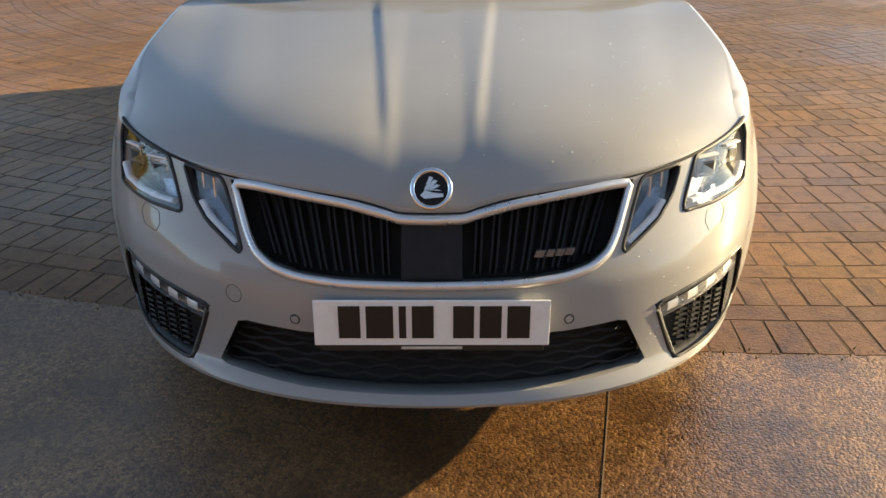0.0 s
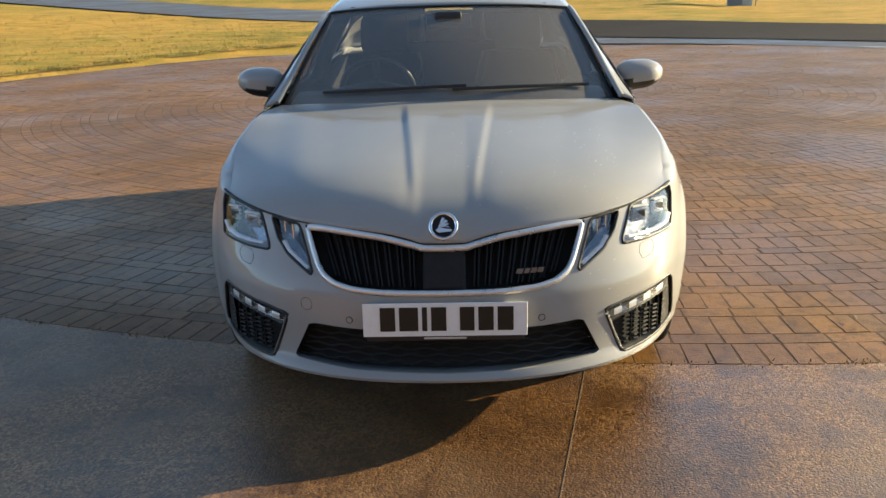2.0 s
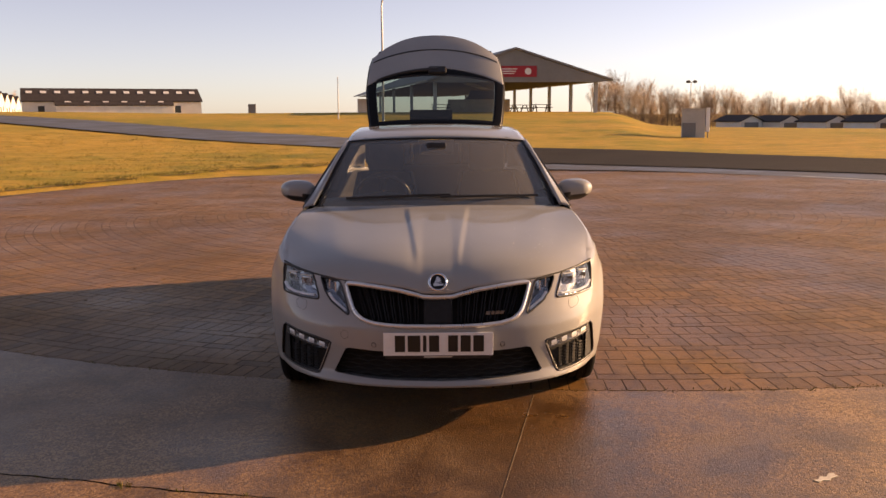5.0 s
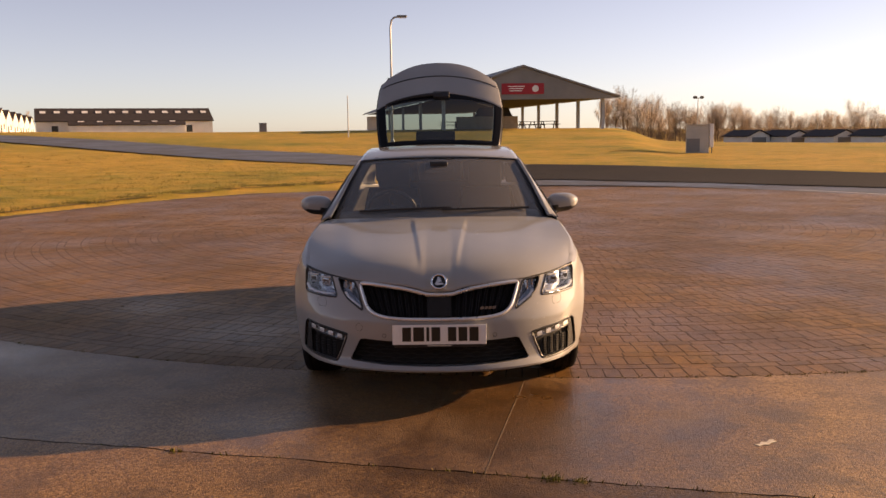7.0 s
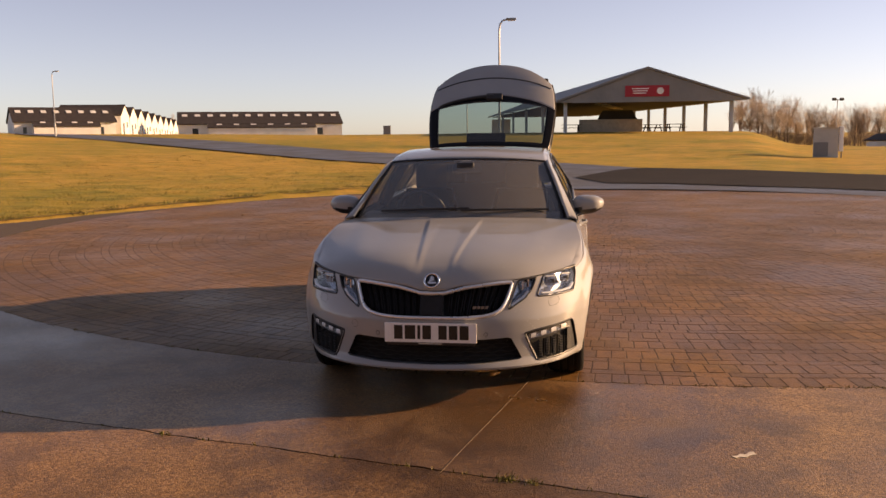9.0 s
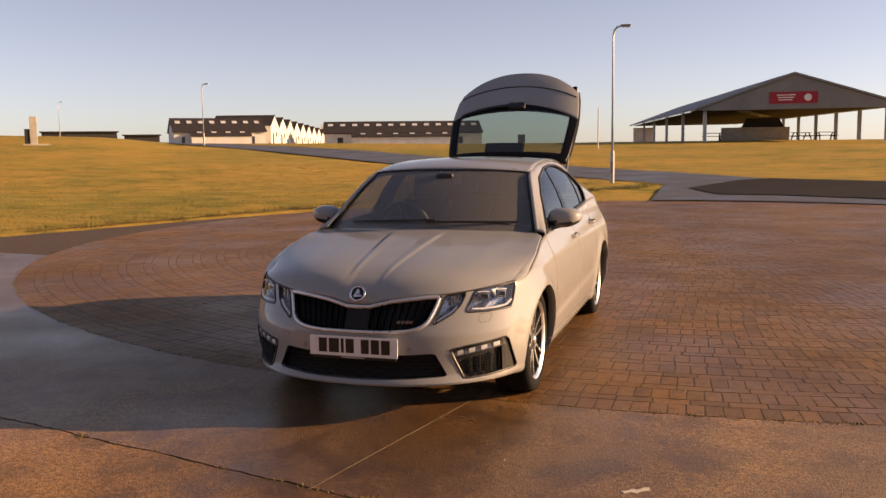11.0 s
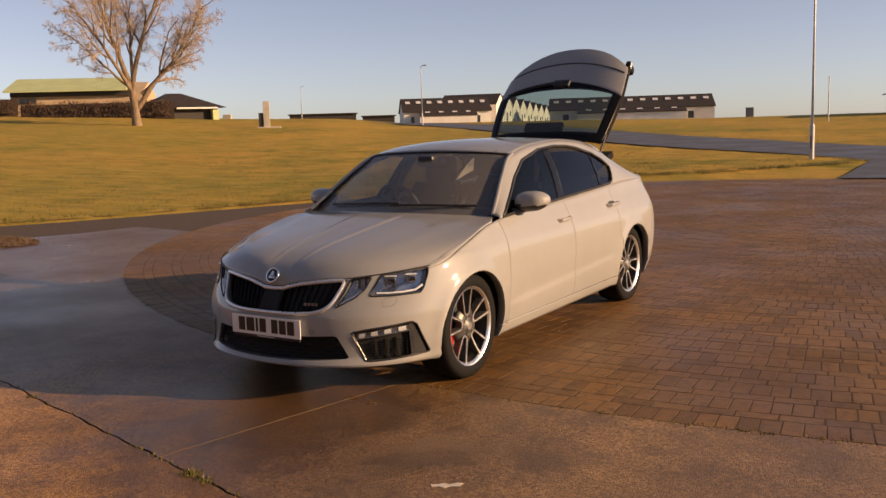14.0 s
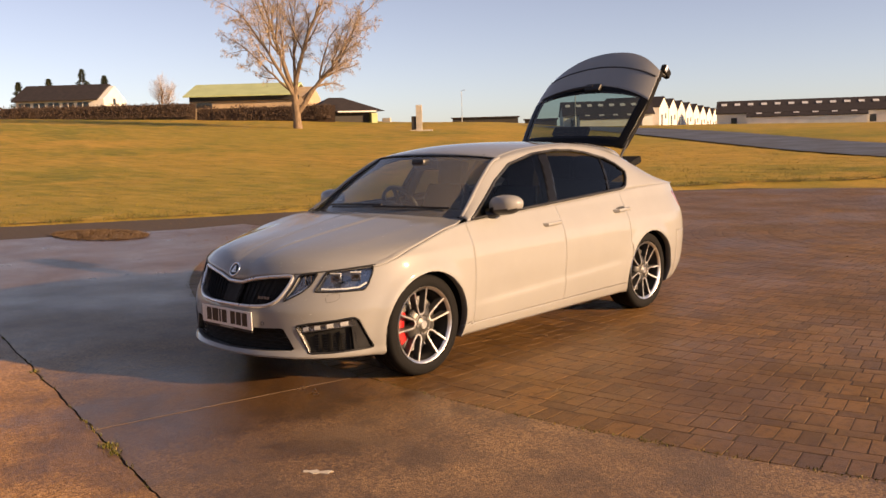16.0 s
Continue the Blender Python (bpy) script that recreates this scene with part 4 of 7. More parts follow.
for i in range(31):
    f = i / 30
    row = []
    for k in range(37):
        u = -1 + 2 * k / 36
        cx, cy, cz = cowl(abs(u))
        p0 = Vector((math.copysign(cx, u), cy, cz - 0.004))
        hy = header_y(u)
        hx, _, hz = roof_point(u * 0.965, hy)
        p1 = Vector((hx, hy, hz - 0.004))
        p = p0.lerp(p1, f)
        p.z += 0.028 * math.sin(math.pi * f) * (1 - 0.35 * u * u)
        # follow the pillar
        lim = rail_x(p.y) - 0.020
        if abs(p.x) > lim * 0.999 and abs(u) > 0.9:
            p.x = math.copysign(lim, u)
        row.append(p)
    rows.append(row)
screen_rows = rows
part("windscreen", grid_mesh(rows), GLASS, car, "tinted windscreen", 60)
# black seal along the glass edge
edge = [r[0] for r in rows] + rows[-1][1:-1] + [r[-1] for r in rows[::-1]]
part("screen_seal", tube([p + Vector((0, -0.002, 0.002)) for p in edge], 0.011, 6, scale=(1, 0.5)), BLACK, car, "", 60)
for sign in (1, -1):    # windscreen pillars
    pts = [Vector((sign * (rail_x(y) - 0.002), y, rail_z(y) - 0.006)) for y in (1.37 + 0.60 * i / 20 for i in range(21))]
    part("front_pillar", tube(pts, 0.014, 10, scale=(1.0, 0.75)), PAINT, car, "", 60)
# scuttle and wipers
part("scuttle", grid_mesh([[(cowl(abs(u))[0] * (1 if u > 0 else -1), cowl(abs(u))[1] - 0.035 + 0.09 * f, cowl(abs(u))[2] - 0.014 - 0.01 * math.sin(3.1 * f)) for u in (-1 + k / 15 for k in range(31))] for f in (0, 0.33, 0.66, 1)]), BLACK, car, "", 60)
for x0, x1 in ((-0.55, 0.08), (0.02, 0.62)):
    pts = []
    for i in range(9):
        f = i / 8
        x = x0 + (x1 - x0) * f
        r = screen_rows[2]
        k = min(36, max(0, round((x / 0.725 + 1) * 18)))
        p = Vector(r[k])
        pts.append((x, p.y + 0.02 * f, p.z + 0.018 + 0.012 * f))
    part("wiper", tube(pts, 0.008, 6), BLACK, car, "black windscreen wiper", 60)
def on_nose(x, z, out=0.0):
    return (x, nose_y(x, z) - out, z)


def rounded_ring(poly, per=6):
    """Points along a closed outline, with its corners cut."""
    pts = []
    n = len(poly)
    for i in range(n):
        (a0, b0), (a1, b1) = poly[i], poly[(i + 1) % n]
        for k in range(per):
            pts.append((a0 + (a1 - a0) * k / per, b0 + (b1 - b0) * k / per))
    for _ in range(2):
        pts = [((p[0] + 2 * q[0] + r[0]) / 4, (p[1] + 2 * q[1] + r[1]) / 4) for p, q, r in zip(pts[-1:] + pts[:-1], pts, pts[1:] + pts[:1])]
    return pts


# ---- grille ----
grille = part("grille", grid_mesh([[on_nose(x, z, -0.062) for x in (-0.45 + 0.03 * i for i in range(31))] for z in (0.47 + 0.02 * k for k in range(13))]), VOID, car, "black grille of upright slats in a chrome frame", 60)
part("grille_frame", tube([on_nose(a, b, 0.004) for a, b in rounded_ring([(p[0] * 0.988, p[1] + (0.004 if p[1] < 0.6 else -0.004)) for p in GRILLE], 5)], 0.0115, 8, closed=True, scale=(0.8, 1.0)), SATIN, grille, "satin chrome frame", 60)
slat_top = smoothkeys((0.10, 0.640), (0.14, 0.650), (0.20, 0.662), (0.30, 0.674), (0.46, 0.682))
slat_foot = smoothkeys((0, 0.50), (0.28, 0.505), (0.35, 0.52), (0.40, 0.555), (0.43, 0.60))
for sign in (1, -1):
    for k in range(8):
        bm = bmesh.new()
        for off in (-0.0065, 0.0065):
            lean = 0.05 * (k + 1) / 8
            rows = []
            xt = 0.108 + 0.042 * k
            zt, zf = slat_top(xt) - 0.004, slat_foot(xt - lean * 0.8) + 0.004
            for i in range(7):
                f = i / 6
                z = zt + (zf - zt) * f
                x = sign * (xt - lean * f + off)
                rows.append(Vector(on_nose(x, z, -0.030)) + Vector((0, 0.012 * f, 0)))
            tube(rows, 0.0062, 6, bm, scale=(0.75, 2.2))
        part("slat", bm, DIM, grille, "", 50)
bm = bmesh.new()
grid_mesh([[on_nose(x, z, -0.026 + 0.006 * (abs(x) / 0.07) ** 4) for x in (-0.068 + 0.0068 * i for i in range(21))] for z in (0.499 + 0.0126 * k for k in range(11))], bm)
thicken(part("sensor_panel", bm, mottled("radar_panel_black", (0.004, 0.004, 0.005), (0.009, 0.009, 0.010), 40, 0.8, 0, 90), grille, "smooth black radar panel", 60), 0.02, 1)
# small bright badge low on the grille: plain slanted shapes
BADGE = mottled("badge_metal", (0.16, 0.16, 0.165), (0.26, 0.26, 0.265), 30, 0.34, 0, 90, 0.5)
for x, w in ((0.240, 0.020), (0.264, 0.016), (0.286, 0.018), (0.308, 0.018)):
    z = 0.550
    bm = prism([(x - w / 2 - 0.003, z - 0.008), (x + w / 2 - 0.003, z - 0.008), (x + w / 2 + 0.003, z + 0.008), (x - w / 2 + 0.003, z + 0.008)], 0.006, "y", at=nose_y(x, z) + 0.012)
    part("grille_badge_piece", bm, BADGE, grille, "small slanted grey metal badge piece")

# ---- round badge on the bonnet lip ----
badge = part("badge", lathe([(0.0, 0.010), (0.036, 0.010), (0.038, 0.007), (0.038, 0.0)], 40, axis="z"), DIM, car, "round black and chrome badge", 40)
tilt = 62
badge.matrix_basis = pose(0, 0.122, 0.698, tilt, 0, 0)
part("badge_ring", tube([(0.041 * math.cos(t), 0.041 * math.sin(t), 0.006) for t in (2 * math.pi * k / 40 for k in range(40))], 0.0065, 8, closed=True), CHROME, badge, "", 60)
bm = prism([(-0.024, -0.014), (-0.014, -0.022), (0.026, -0.018), (0.026, -0.011), (0.004, -0.009), (-0.004, -0.006), (-0.014, -0.004)], 0.004, "z", at=0.009)
for k in range(4):      # plain swept bars
    a = radians(62 - 20 * k)
    c, sn = math.cos(a), math.sin(a)
    prism([(-0.016 + 0.004 * k, -0.004), (-0.008 + 0.004 * k, -0.004), (-0.012 + 0.034 * c, -0.006 + 0.034 * sn), (-0.020 + 0.034 * c, -0.003 + 0.034 * sn)], 0.004, "z", bm, 0.009)
part("badge_emblem", bm, SATIN, badge)

# ---- number plate: plain bars in place of characters ----
plate = part("number_plate", box((0.52, 0.006, 0.111), (0, 0, 0), 0.0025), WHITE, car, "white number plate with plain black bars")
plate.location = (0, 0.036, 0.418)
x = -0.205
for w in (0.048, 0.060, 0.016, 0.048, -0.030, 0.046, 0.048, 0.050):
    if w > 0:
        part("plate_bar", box((w, 0.003, 0.079), (x + w / 2, -0.0042, 0.003), 0.0008), INK, plate)
        x += w + 0.0125
    else:
        x -= w
part("plate_footer", box((0.135, 0.002, 0.006), (0.0, -0.003, -0.0615)), MARK, plate)
part("plate_holder", box((0.50, 0.012, 0.022), (0, 0.008, -0.062), 0.004), BLACK, plate)

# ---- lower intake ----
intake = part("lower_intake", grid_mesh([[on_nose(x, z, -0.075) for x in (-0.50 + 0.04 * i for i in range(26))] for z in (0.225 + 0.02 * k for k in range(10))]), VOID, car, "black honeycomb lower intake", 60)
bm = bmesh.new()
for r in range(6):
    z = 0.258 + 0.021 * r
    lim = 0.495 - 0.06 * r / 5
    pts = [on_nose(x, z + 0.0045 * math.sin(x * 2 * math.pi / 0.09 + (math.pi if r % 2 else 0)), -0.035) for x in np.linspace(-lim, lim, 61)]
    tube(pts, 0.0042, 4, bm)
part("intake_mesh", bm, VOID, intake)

# ---- lamps ----
LAMP_BACK = mottled("lamp_chrome", (0.20, 0.215, 0.245), (0.33, 0.35, 0.39), 25, 0.24, 0, 90, 0.9)
LAMP_WHITE = mottled("lamp_light_guide", (0.70, 0.72, 0.74), (0.88, 0.89, 0.90), 30, 0.25, 0, 90)
FOG_LIGHT = mottled("fog_lamp_segment", (0.62, 0.62, 0.62), (0.82, 0.82, 0.81), 30, 0.2, 0, 90, 0.2)
FOG_BASE = mottled("fog_lamp_housing", (0.14, 0.14, 0.145), (0.26, 0.26, 0.265), 30, 0.22, 0, 90, 0.6)
for sign in (1, -1):
    faces_in, faces_out = lamp_faces[sign]
    lamp = part("headlight", bmesh.new(), LAMP_BACK, car, "clear headlight with chrome projector modules")
    back = bmesh.new()
    for poly, deep in ((LAMP_IN, 0.048), (LAMP_OUT, 0.048)):
        cx, cz = sum(p[0] for p in poly) / len(poly), sum(p[1] for p in poly) / len(poly)
        ring = [back.verts.new((sign * (cx + (a - cx) * 1.03 - (0.03 if poly is LAMP_OUT else 0)), nose_y(a, b) + deep, cz + (b - cz) * 1.03)) for a, b in poly]
        mid = back.verts.new((sign * (cx - (0.02 if poly is LAMP_OUT else 0)), nose_y(cx, cz) + deep + 0.015, cz))
        for i in range(len(ring)):
            back.faces.new((ring[i], ring[(i + 1) % len(ring)], mid))
    back.to_mesh(lamp.data)
    back.free()
    lamp.data.materials.append(LAMP_BACK)
    for faces, nm in ((faces_in, "inner_lens"), (faces_out, "outer_lens")):
        bmesh.ops.translate(faces, vec=(0.001 * sign, -0.002, 0), verts=faces.verts)
        foot_z = min(v.co.z for v in faces.verts)
        for v in faces.verts:       # lenses lean back
            v.co.y += 0.13 * (v.co.z - foot_z)
        part(nm, faces, LENS, lamp, "", 60)

    def at(x, z, back=0.02):
        px, py, pz = on_nose(x, z, -back)
        return (sign * px, py, pz)
    # daytime light guide along the foot of each unit
    part("light_guide", tube([at(x, z, 0.012) for x, z in ((0.610, 0.609), (0.66, 0.607), (0.72, 0.609), (0.765, 0.616), (0.785, 0.64))], 0.0065, 8, scale=(1.6, 1)), LAMP_WHITE, lamp, "white light guide strip", 60)
    part("light_guide", tube([at(x, z, 0.012) for x, z in ((0.443, 0.553), (0.475, 0.574), (0.512, 0.598), (0.535, 0.625))], 0.006, 8, scale=(1.6, 1)), LAMP_WHITE, lamp, "white light guide strip", 60)
    # dark edge round both lenses
    for poly in (LAMP_IN, LAMP_OUT):
        part("lamp_rim", tube([at(a, b, -0.0005) for a, b in rounded_ring(poly, 11)], 0.0048, 6, closed=True), BLACK, lamp, "", 60)
    # projector modules
    for x, z, w, h in ((0.655, 0.668, 0.062, 0.048), (0.735, 0.676, 0.058, 0.044)):
        c = Vector(at(x, z, 0.028))
        turn = -sign * (30 if x < 0.7 else 42)
        bm = box((w, 0.022, h), (0, 0, 0), 0.006)
        mod = part("projector", bm, LAMP_BACK, lamp, "chrome projector module", 40)
        mod.matrix_basis = Matrix.Translation(c) @ pose(0, 0, 0, 0, 0, -turn)
        part("module_lens", box((w * 0.62, 0.010, h * 0.55), (0.004, -0.010, 0.002), 0.003), GLOSS, mod)
        part("module_brow", box((w * 1.1, 0.016, 0.006), (0, -0.008, h * 0.62), 0.002), LAMP_WHITE, mod)
    for x, z in ((0.505, 0.655), (0.535, 0.672)):
        part("fin", box((0.004, 0.02, 0.05), at(x, z, 0.030), 0.001), CHROME, lamp)
    # fog lamp unit
    fog = part("fog_lamp_unit", grid_mesh([[at(x, z, 0.050) for x in np.linspace(0.50, 0.84, 14)] for z in np.linspace(0.235, 0.455, 9)]), VOID, car, "black fog lamp recess with bright strip and mesh", 60)
    top = lambda x: 0.398 + 0.047 * (x - 0.52) / 0.29
    # lamp strip along the top: dark ribbed housing with bright segments behind a clear cover
    strip = lambda x, k: top(x) - 0.006 - k
    part("fog_housing", grid_mesh([[at(x, strip(x, k), b) for x in np.linspace(0.540, 0.775, 16)] for k, b in ((0.0, 0.004), (0.004, 0.016), (0.018, 0.022), (0.032, 0.016), (0.037, 0.004))]), FOG_BASE, fog, "", 30)
    for k in range(4):
        x = 0.556 + 0.056 * k
        part("fog_light", grid_mesh([[at(x + d, strip(x + d, j), b) for d in (0, 0.006, 0.014, 0.022, 0.028)] for j, b in ((0.006, 0.008), (0.013, 0.004), (0.022, 0.004), (0.030, 0.008))]), FOG_LIGHT, fog, "bright white lamp segment", 60)
    part("fog_cover", grid_mesh([[at(x, strip(x, j), 0.002) for x in np.linspace(0.540, 0.775, 16)] for j in (-0.001, 0.012, 0.025, 0.038)]), LENS, fog, "clear lamp cover", 60)
    part("fog_rim", tube([at(a, b, 0.001) for a, b in rounded_ring(FOG, 9)], 0.0055, 6, closed=True), BLACK, fog, "", 60)
    part("fog_trim", tube([at(x, z, 0.002) for x, z in ((0.528, 0.398), (0.552, 0.33), (0.588, 0.246))], 0.0022, 6), STEEL, fog, "thin bright strip", 60)
    part("fog_blank", grid_mesh([[at(x, z, 0.012) for x in np.linspace(lo, hi, 7)] for z, lo, hi in ((0.244, 0.758, 0.804), (0.32, 0.758, 0.796), (0.39, 0.758, 0.786), (0.440, 0.760, 0.772))]), BLACK, fog, "black outer panel", 60)
    bm = bmesh.new()
    for c in range(5):
        x = 0.606 + 0.038 * c
        for r in range(7):
            z = 0.254 + 0.0155 * r
            if z < top(x) - 0.062 and x > 0.575 + (0.33 - z) * 0.25:
                box((0.022, 0.014, 0.0055), at(x, z, 0.024), 0, (-22, 0, sign * (26 + 20 * (x - 0.6) / 0.2)), bm)
        box((0.004, 0.012, top(x) - 0.062 - 0.246), at(x + 0.019, (top(x) - 0.062 + 0.246) / 2, 0.032), 0, (0, 0, sign * 35), bm)
    part("fog_mesh", bm, DIM, fog)
    px, py, pz = on_nose(0.308, 0.406, 0.0005)
    sen = part("parking_sensor", lathe([(0.0, 0.002), (0.008, 0.002), (0.0095, 0.0)], 20, axis="z"), PAINT, car, "", 40)
    sen.matrix_basis = pose(sign * px, py, pz, 90, 0, sign * 14)
    part("sensor_ring", tube([(0.011 * math.cos(t), 0.011 * math.sin(t), 0.0) for t in (2 * math.pi * k / 24 for k in range(24))], 0.0012, 5, closed=True), BLACK, sen)
    # washer cover outline
    pts = [(0.655, 0.582), (0.700, 0.588), (0.712, 0.566), (0.700, 0.542), (0.662, 0.536), (0.650, 0.556)]
    part("washer_cover_gap", tube([at(a, b, -0.0002) for a, b in rounded_ring(pts, 9)], 0.0008, 4, closed=True), BLACK, car)
ring = [on_nose(-0.452 + 0.019 * math.cos(t), 0.447 + 0.021 * math.sin(t), 0.0002) for t in (2 * math.pi * k / 28 for k in range(28))]
part("towing_eye_gap", tube(ring, 0.0008, 4, closed=True), BLACK, car)
for sign in (1, -1):
    bmesh.ops.translate(tail_faces[sign], vec=(0.002 * sign, 0.001, 0), verts=tail_faces[sign].verts)
    thicken(part("tail_lamp", tail_faces[sign], mottled("tail_red", (0.20, 0.006, 0.008), (0.30, 0.01, 0.012), 20, 0.1, 0, 90, 0, 1.0), car, "dark red tail lamp", 50), 0.01)

# ---- wheels ----
SPOKE_SIDE = mottled("wheel_anthracite_paint", (0.060, 0.058, 0.057), (0.100, 0.097, 0.094), 20, 0.38, 0.03, 120, 0.5)


def build_wheel():
    """Hub at the origin, outer face towards +x."""
    w = part("wheel", lathe([(0.232, -0.10), (0.236, 0.010), (0.243, 0.028), (0.241, 0.034), (0.228, 0.026), (0.224, 0.0), (0.222, -0.10), (0.232, -0.10)], 72), SPOKE_SIDE, car, "black alloy wheel with machined twin spokes", 40)
    tyre = [(0.236, -0.172), (0.262, -0.190), (0.292, -0.188), (0.309, -0.172), (0.318, -0.145)]
    for g in (-0.105, -0.060, -0.015):
        tyre += [(0.320, g - 0.010), (0.313, g - 0.007), (0.313, g + 0.007), (0.320, g + 0.010)]
    tyre += [(0.318, 0.010), (0.309, 0.030), (0.296, 0.037), (0.275, 0.040), (0.258, 0.040), (0.244, 0.034), (0.236, 0.025)]
    part("tyre", lathe(tyre, 80), RUBBER, w, "black low-profile tyre", 40)
    part("rim_lip", lathe([(0.222, 0.018), (0.230, 0.030), (0.240, 0.0355), (0.244, 0.030)], 72), ALLOY, w, "bright machined rim edge", 40)
    part("barrel", lathe([(0.222, -0.165), (0.214, -0.09), (0.212, 0.005)], 60), SPOKE_SIDE, w, "", 60)
    for k in range(5):
        base = math.pi / 2 + 0.12 + 2 * math.pi * k / 5
        c = Vector((0, math.cos(base), math.sin(base)))
        tng = Vector((0, -math.sin(base), math.cos(base)))
        for d in (-1, 1):       # twin spokes that meet in a round foot
            pts = [(0.068, 0.0), (0.070, 0.010), (0.076, 0.0195), (0.088, 0.0265), (0.115, 0.0325), (0.17, 0.0435), (0.229, 0.0545)]
            face, rib = bmesh.new(), bmesh.new()
            rows_f, rows_b = [], []
            for i, (r, h) in enumerate(pts):
                r0, h0 = pts[max(i - 1, 0)]
                r1, h1 = pts[min(i + 1, len(pts) - 1)]
                way = (c * (r1 - r0) + tng * (d * (h1 - h0))).normalized()
                side = way.cross(Vector((1, 0, 0)))
                p = c * r + tng * (d * h)
                depth = 0.010 + 0.018 * (r / 0.229) ** 2
                rows_f.append([p + side * (q * 0.0053) + Vector((depth, 0, 0)) for q in (-1, 1)])
                rows_b.append([p + side * (q * 0.0085) + Vector((depth - 0.004, 0, 0)) for q in (-1, 1)] + [p + side * (q * 0.0125) + Vector((depth - 0.042, 0, 0)) for q in (1, -1)])
            grid_mesh(rows_f, face)
            thicken(part("spoke", face, ALLOY, w, "bright machined spoke face"), 0.003, 0.0)
            vs = [[rib.verts.new(p) for p in row] for row in rows_b]
            for a, b in zip(vs, vs[1:]):
                for i in range(4):
                    rib.faces.new((a[i], a[(i + 1) % 4], b[(i + 1) % 4], b[i]))
            bmesh.ops.recalc_face_normals(rib, faces=rib.faces)
            part("spoke_rib", rib, SPOKE_SIDE, w)
        # web between neighbouring pairs, dished towards the hub
        mid = base + math.pi / 5
        rows = []
        for r, x, half in ((0.050, 0.004, 0.62), (0.078, -0.002, 0.40), (0.105, -0.014, 0.30), (0.118, -0.030, 0.26)):
            rows.append([Vector((x, r * math.cos(mid + half * q), r * math.sin(mid + half * q))) for q in (-1, -0.5, 0, 0.5, 1)])
        thicken(part("spoke_web", grid_mesh(rows), SPOKE_SIDE, w, "", 50), 0.02, 0.0)
    part("hub", lathe([(0.0, 0.020), (0.028, 0.020), (0.033, 0.016), (0.072, 0.010), (0.076, -0.03)], 40), SPOKE_SIDE, w, "", 40)
    part("hub_cap", lathe([(0.0, 0.024), (0.022, 0.024), (0.027, 0.019)], 32), ALLOY, w, "", 40)
    for k in range(5):
        a = 2 * math.pi * (k + 0.5) / 5
        part("wheel_bolt", rod((0.004, 0.053 * math.cos(a), 0.053 * math.sin(a)), (0.018, 0.053 * math.cos(a), 0.053 * math.sin(a)), 0.0085, n=6), STEEL, w)
    part("brake_disc", lathe([(0.07, -0.055), (0.172, -0.055), (0.172, -0.082), (0.07, -0.082)], 48), STEEL, w, "", 40)
    return w


def brake_caliper(m):
    """Caliper on the nose side of the disc, hub at the origin."""
    bm = bmesh.new()
    rows = []
    for i in range(13):
        a = math.pi - 0.62 + 1.24 * i / 12
        c = Vector((0, -abs(math.cos(a)), math.sin(a)))
        rows.append([c * r + Vector((x, 0, 0)) for r, x in ((0.122, -0.034), (0.146, -0.024), (0.186, -0.026), (0.196, -0.038), (0.196, -0.10), (0.122, -0.10), (0.122, -0.034))])
    grid_mesh(rows, bm)
    bmesh.ops.recalc_face_normals(bm, faces=bm.faces)
    part("brake_caliper", bm, RED, car, "red brake caliper", 50).matrix_basis = m


wheel = build_wheel()
spots = [(0.820, FRONT_AXLE, 0, 0), (0.820, REAR_AXLE, 0, 36), (-0.820, FRONT_AXLE, 180, 25), (-0.820, REAR_AXLE, 180, 5)]
brake_caliper(pose(0.820, FRONT_AXLE, TYRE_R))
brake_caliper(pose(-0.70, FRONT_AXLE, TYRE_R))
for i, (x, y, yaw, spin) in enumerate(spots):
    m = pose(x, y, TYRE_R, spin, 0, yaw)
    if i == 0:
        wheel.matrix_basis = m
    else:
        copy_thing(wheel, m)
    liner = bmesh.new()
    rows = []
    for k in range(25):
        a = -0.30 + (math.pi + 0.6) * k / 24
        c = Vector((0, math.cos(a), math.sin(a)))
        rows.append([Vector((math.copysign(0.80, x), y, 0.315)) + c * 0.350, Vector((math.copysign(0.60, x), y, 0.315)) + c * 0.350])
    grid_mesh(rows, liner)
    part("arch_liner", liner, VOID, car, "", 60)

# ---- tailgate, raised: v runs from the hinge outwards, n is the outer side ----
HINGE, OPEN = Vector((0, 3.683, 1.36)), radians(48)
tv, tn = Vector((0, math.cos(OPEN), math.sin(OPEN))), Vector((0, -math.sin(OPEN), math.cos(OPEN)))
gate_half = smoothkeys((0, 0.548), (0.10, 0.568), (0.30, 0.592), (0.52, 0.606), (0.80, 0.588), (0.92, 0.566), (1.15, 0.545))
glass_foot = lambda u: 0.095
glass_head = lambda u: 0.615 - 0.085 * abs(u) ** 2
black_head = lambda u: 0.695 - 0.165 * abs(u) ** 1.8
crease_at = lambda u: 0.935 - 0.135 * abs(u) ** 2
gate_end = lambda u: 1.160 - 0.250 * abs(u) ** 2.4


def gate_point(u, v, out=0.0):
    """A point of the gate: u across in -1..1, v metres from the hinge line."""
    bulge = 0.022 * (1 - u * u) - 0.035 * abs(u) ** 6 + 0.018 * math.sin(math.pi * min(1, v / 0.95))
    turn = max(0.0, v - crease_at(u))
    p = HINGE + tv * v + tn * (bulge - 0.012 * step(0.0, 0.012, turn) - 0.40 * turn * turn + out)
    p.x = u * gate_half(v)
    return p


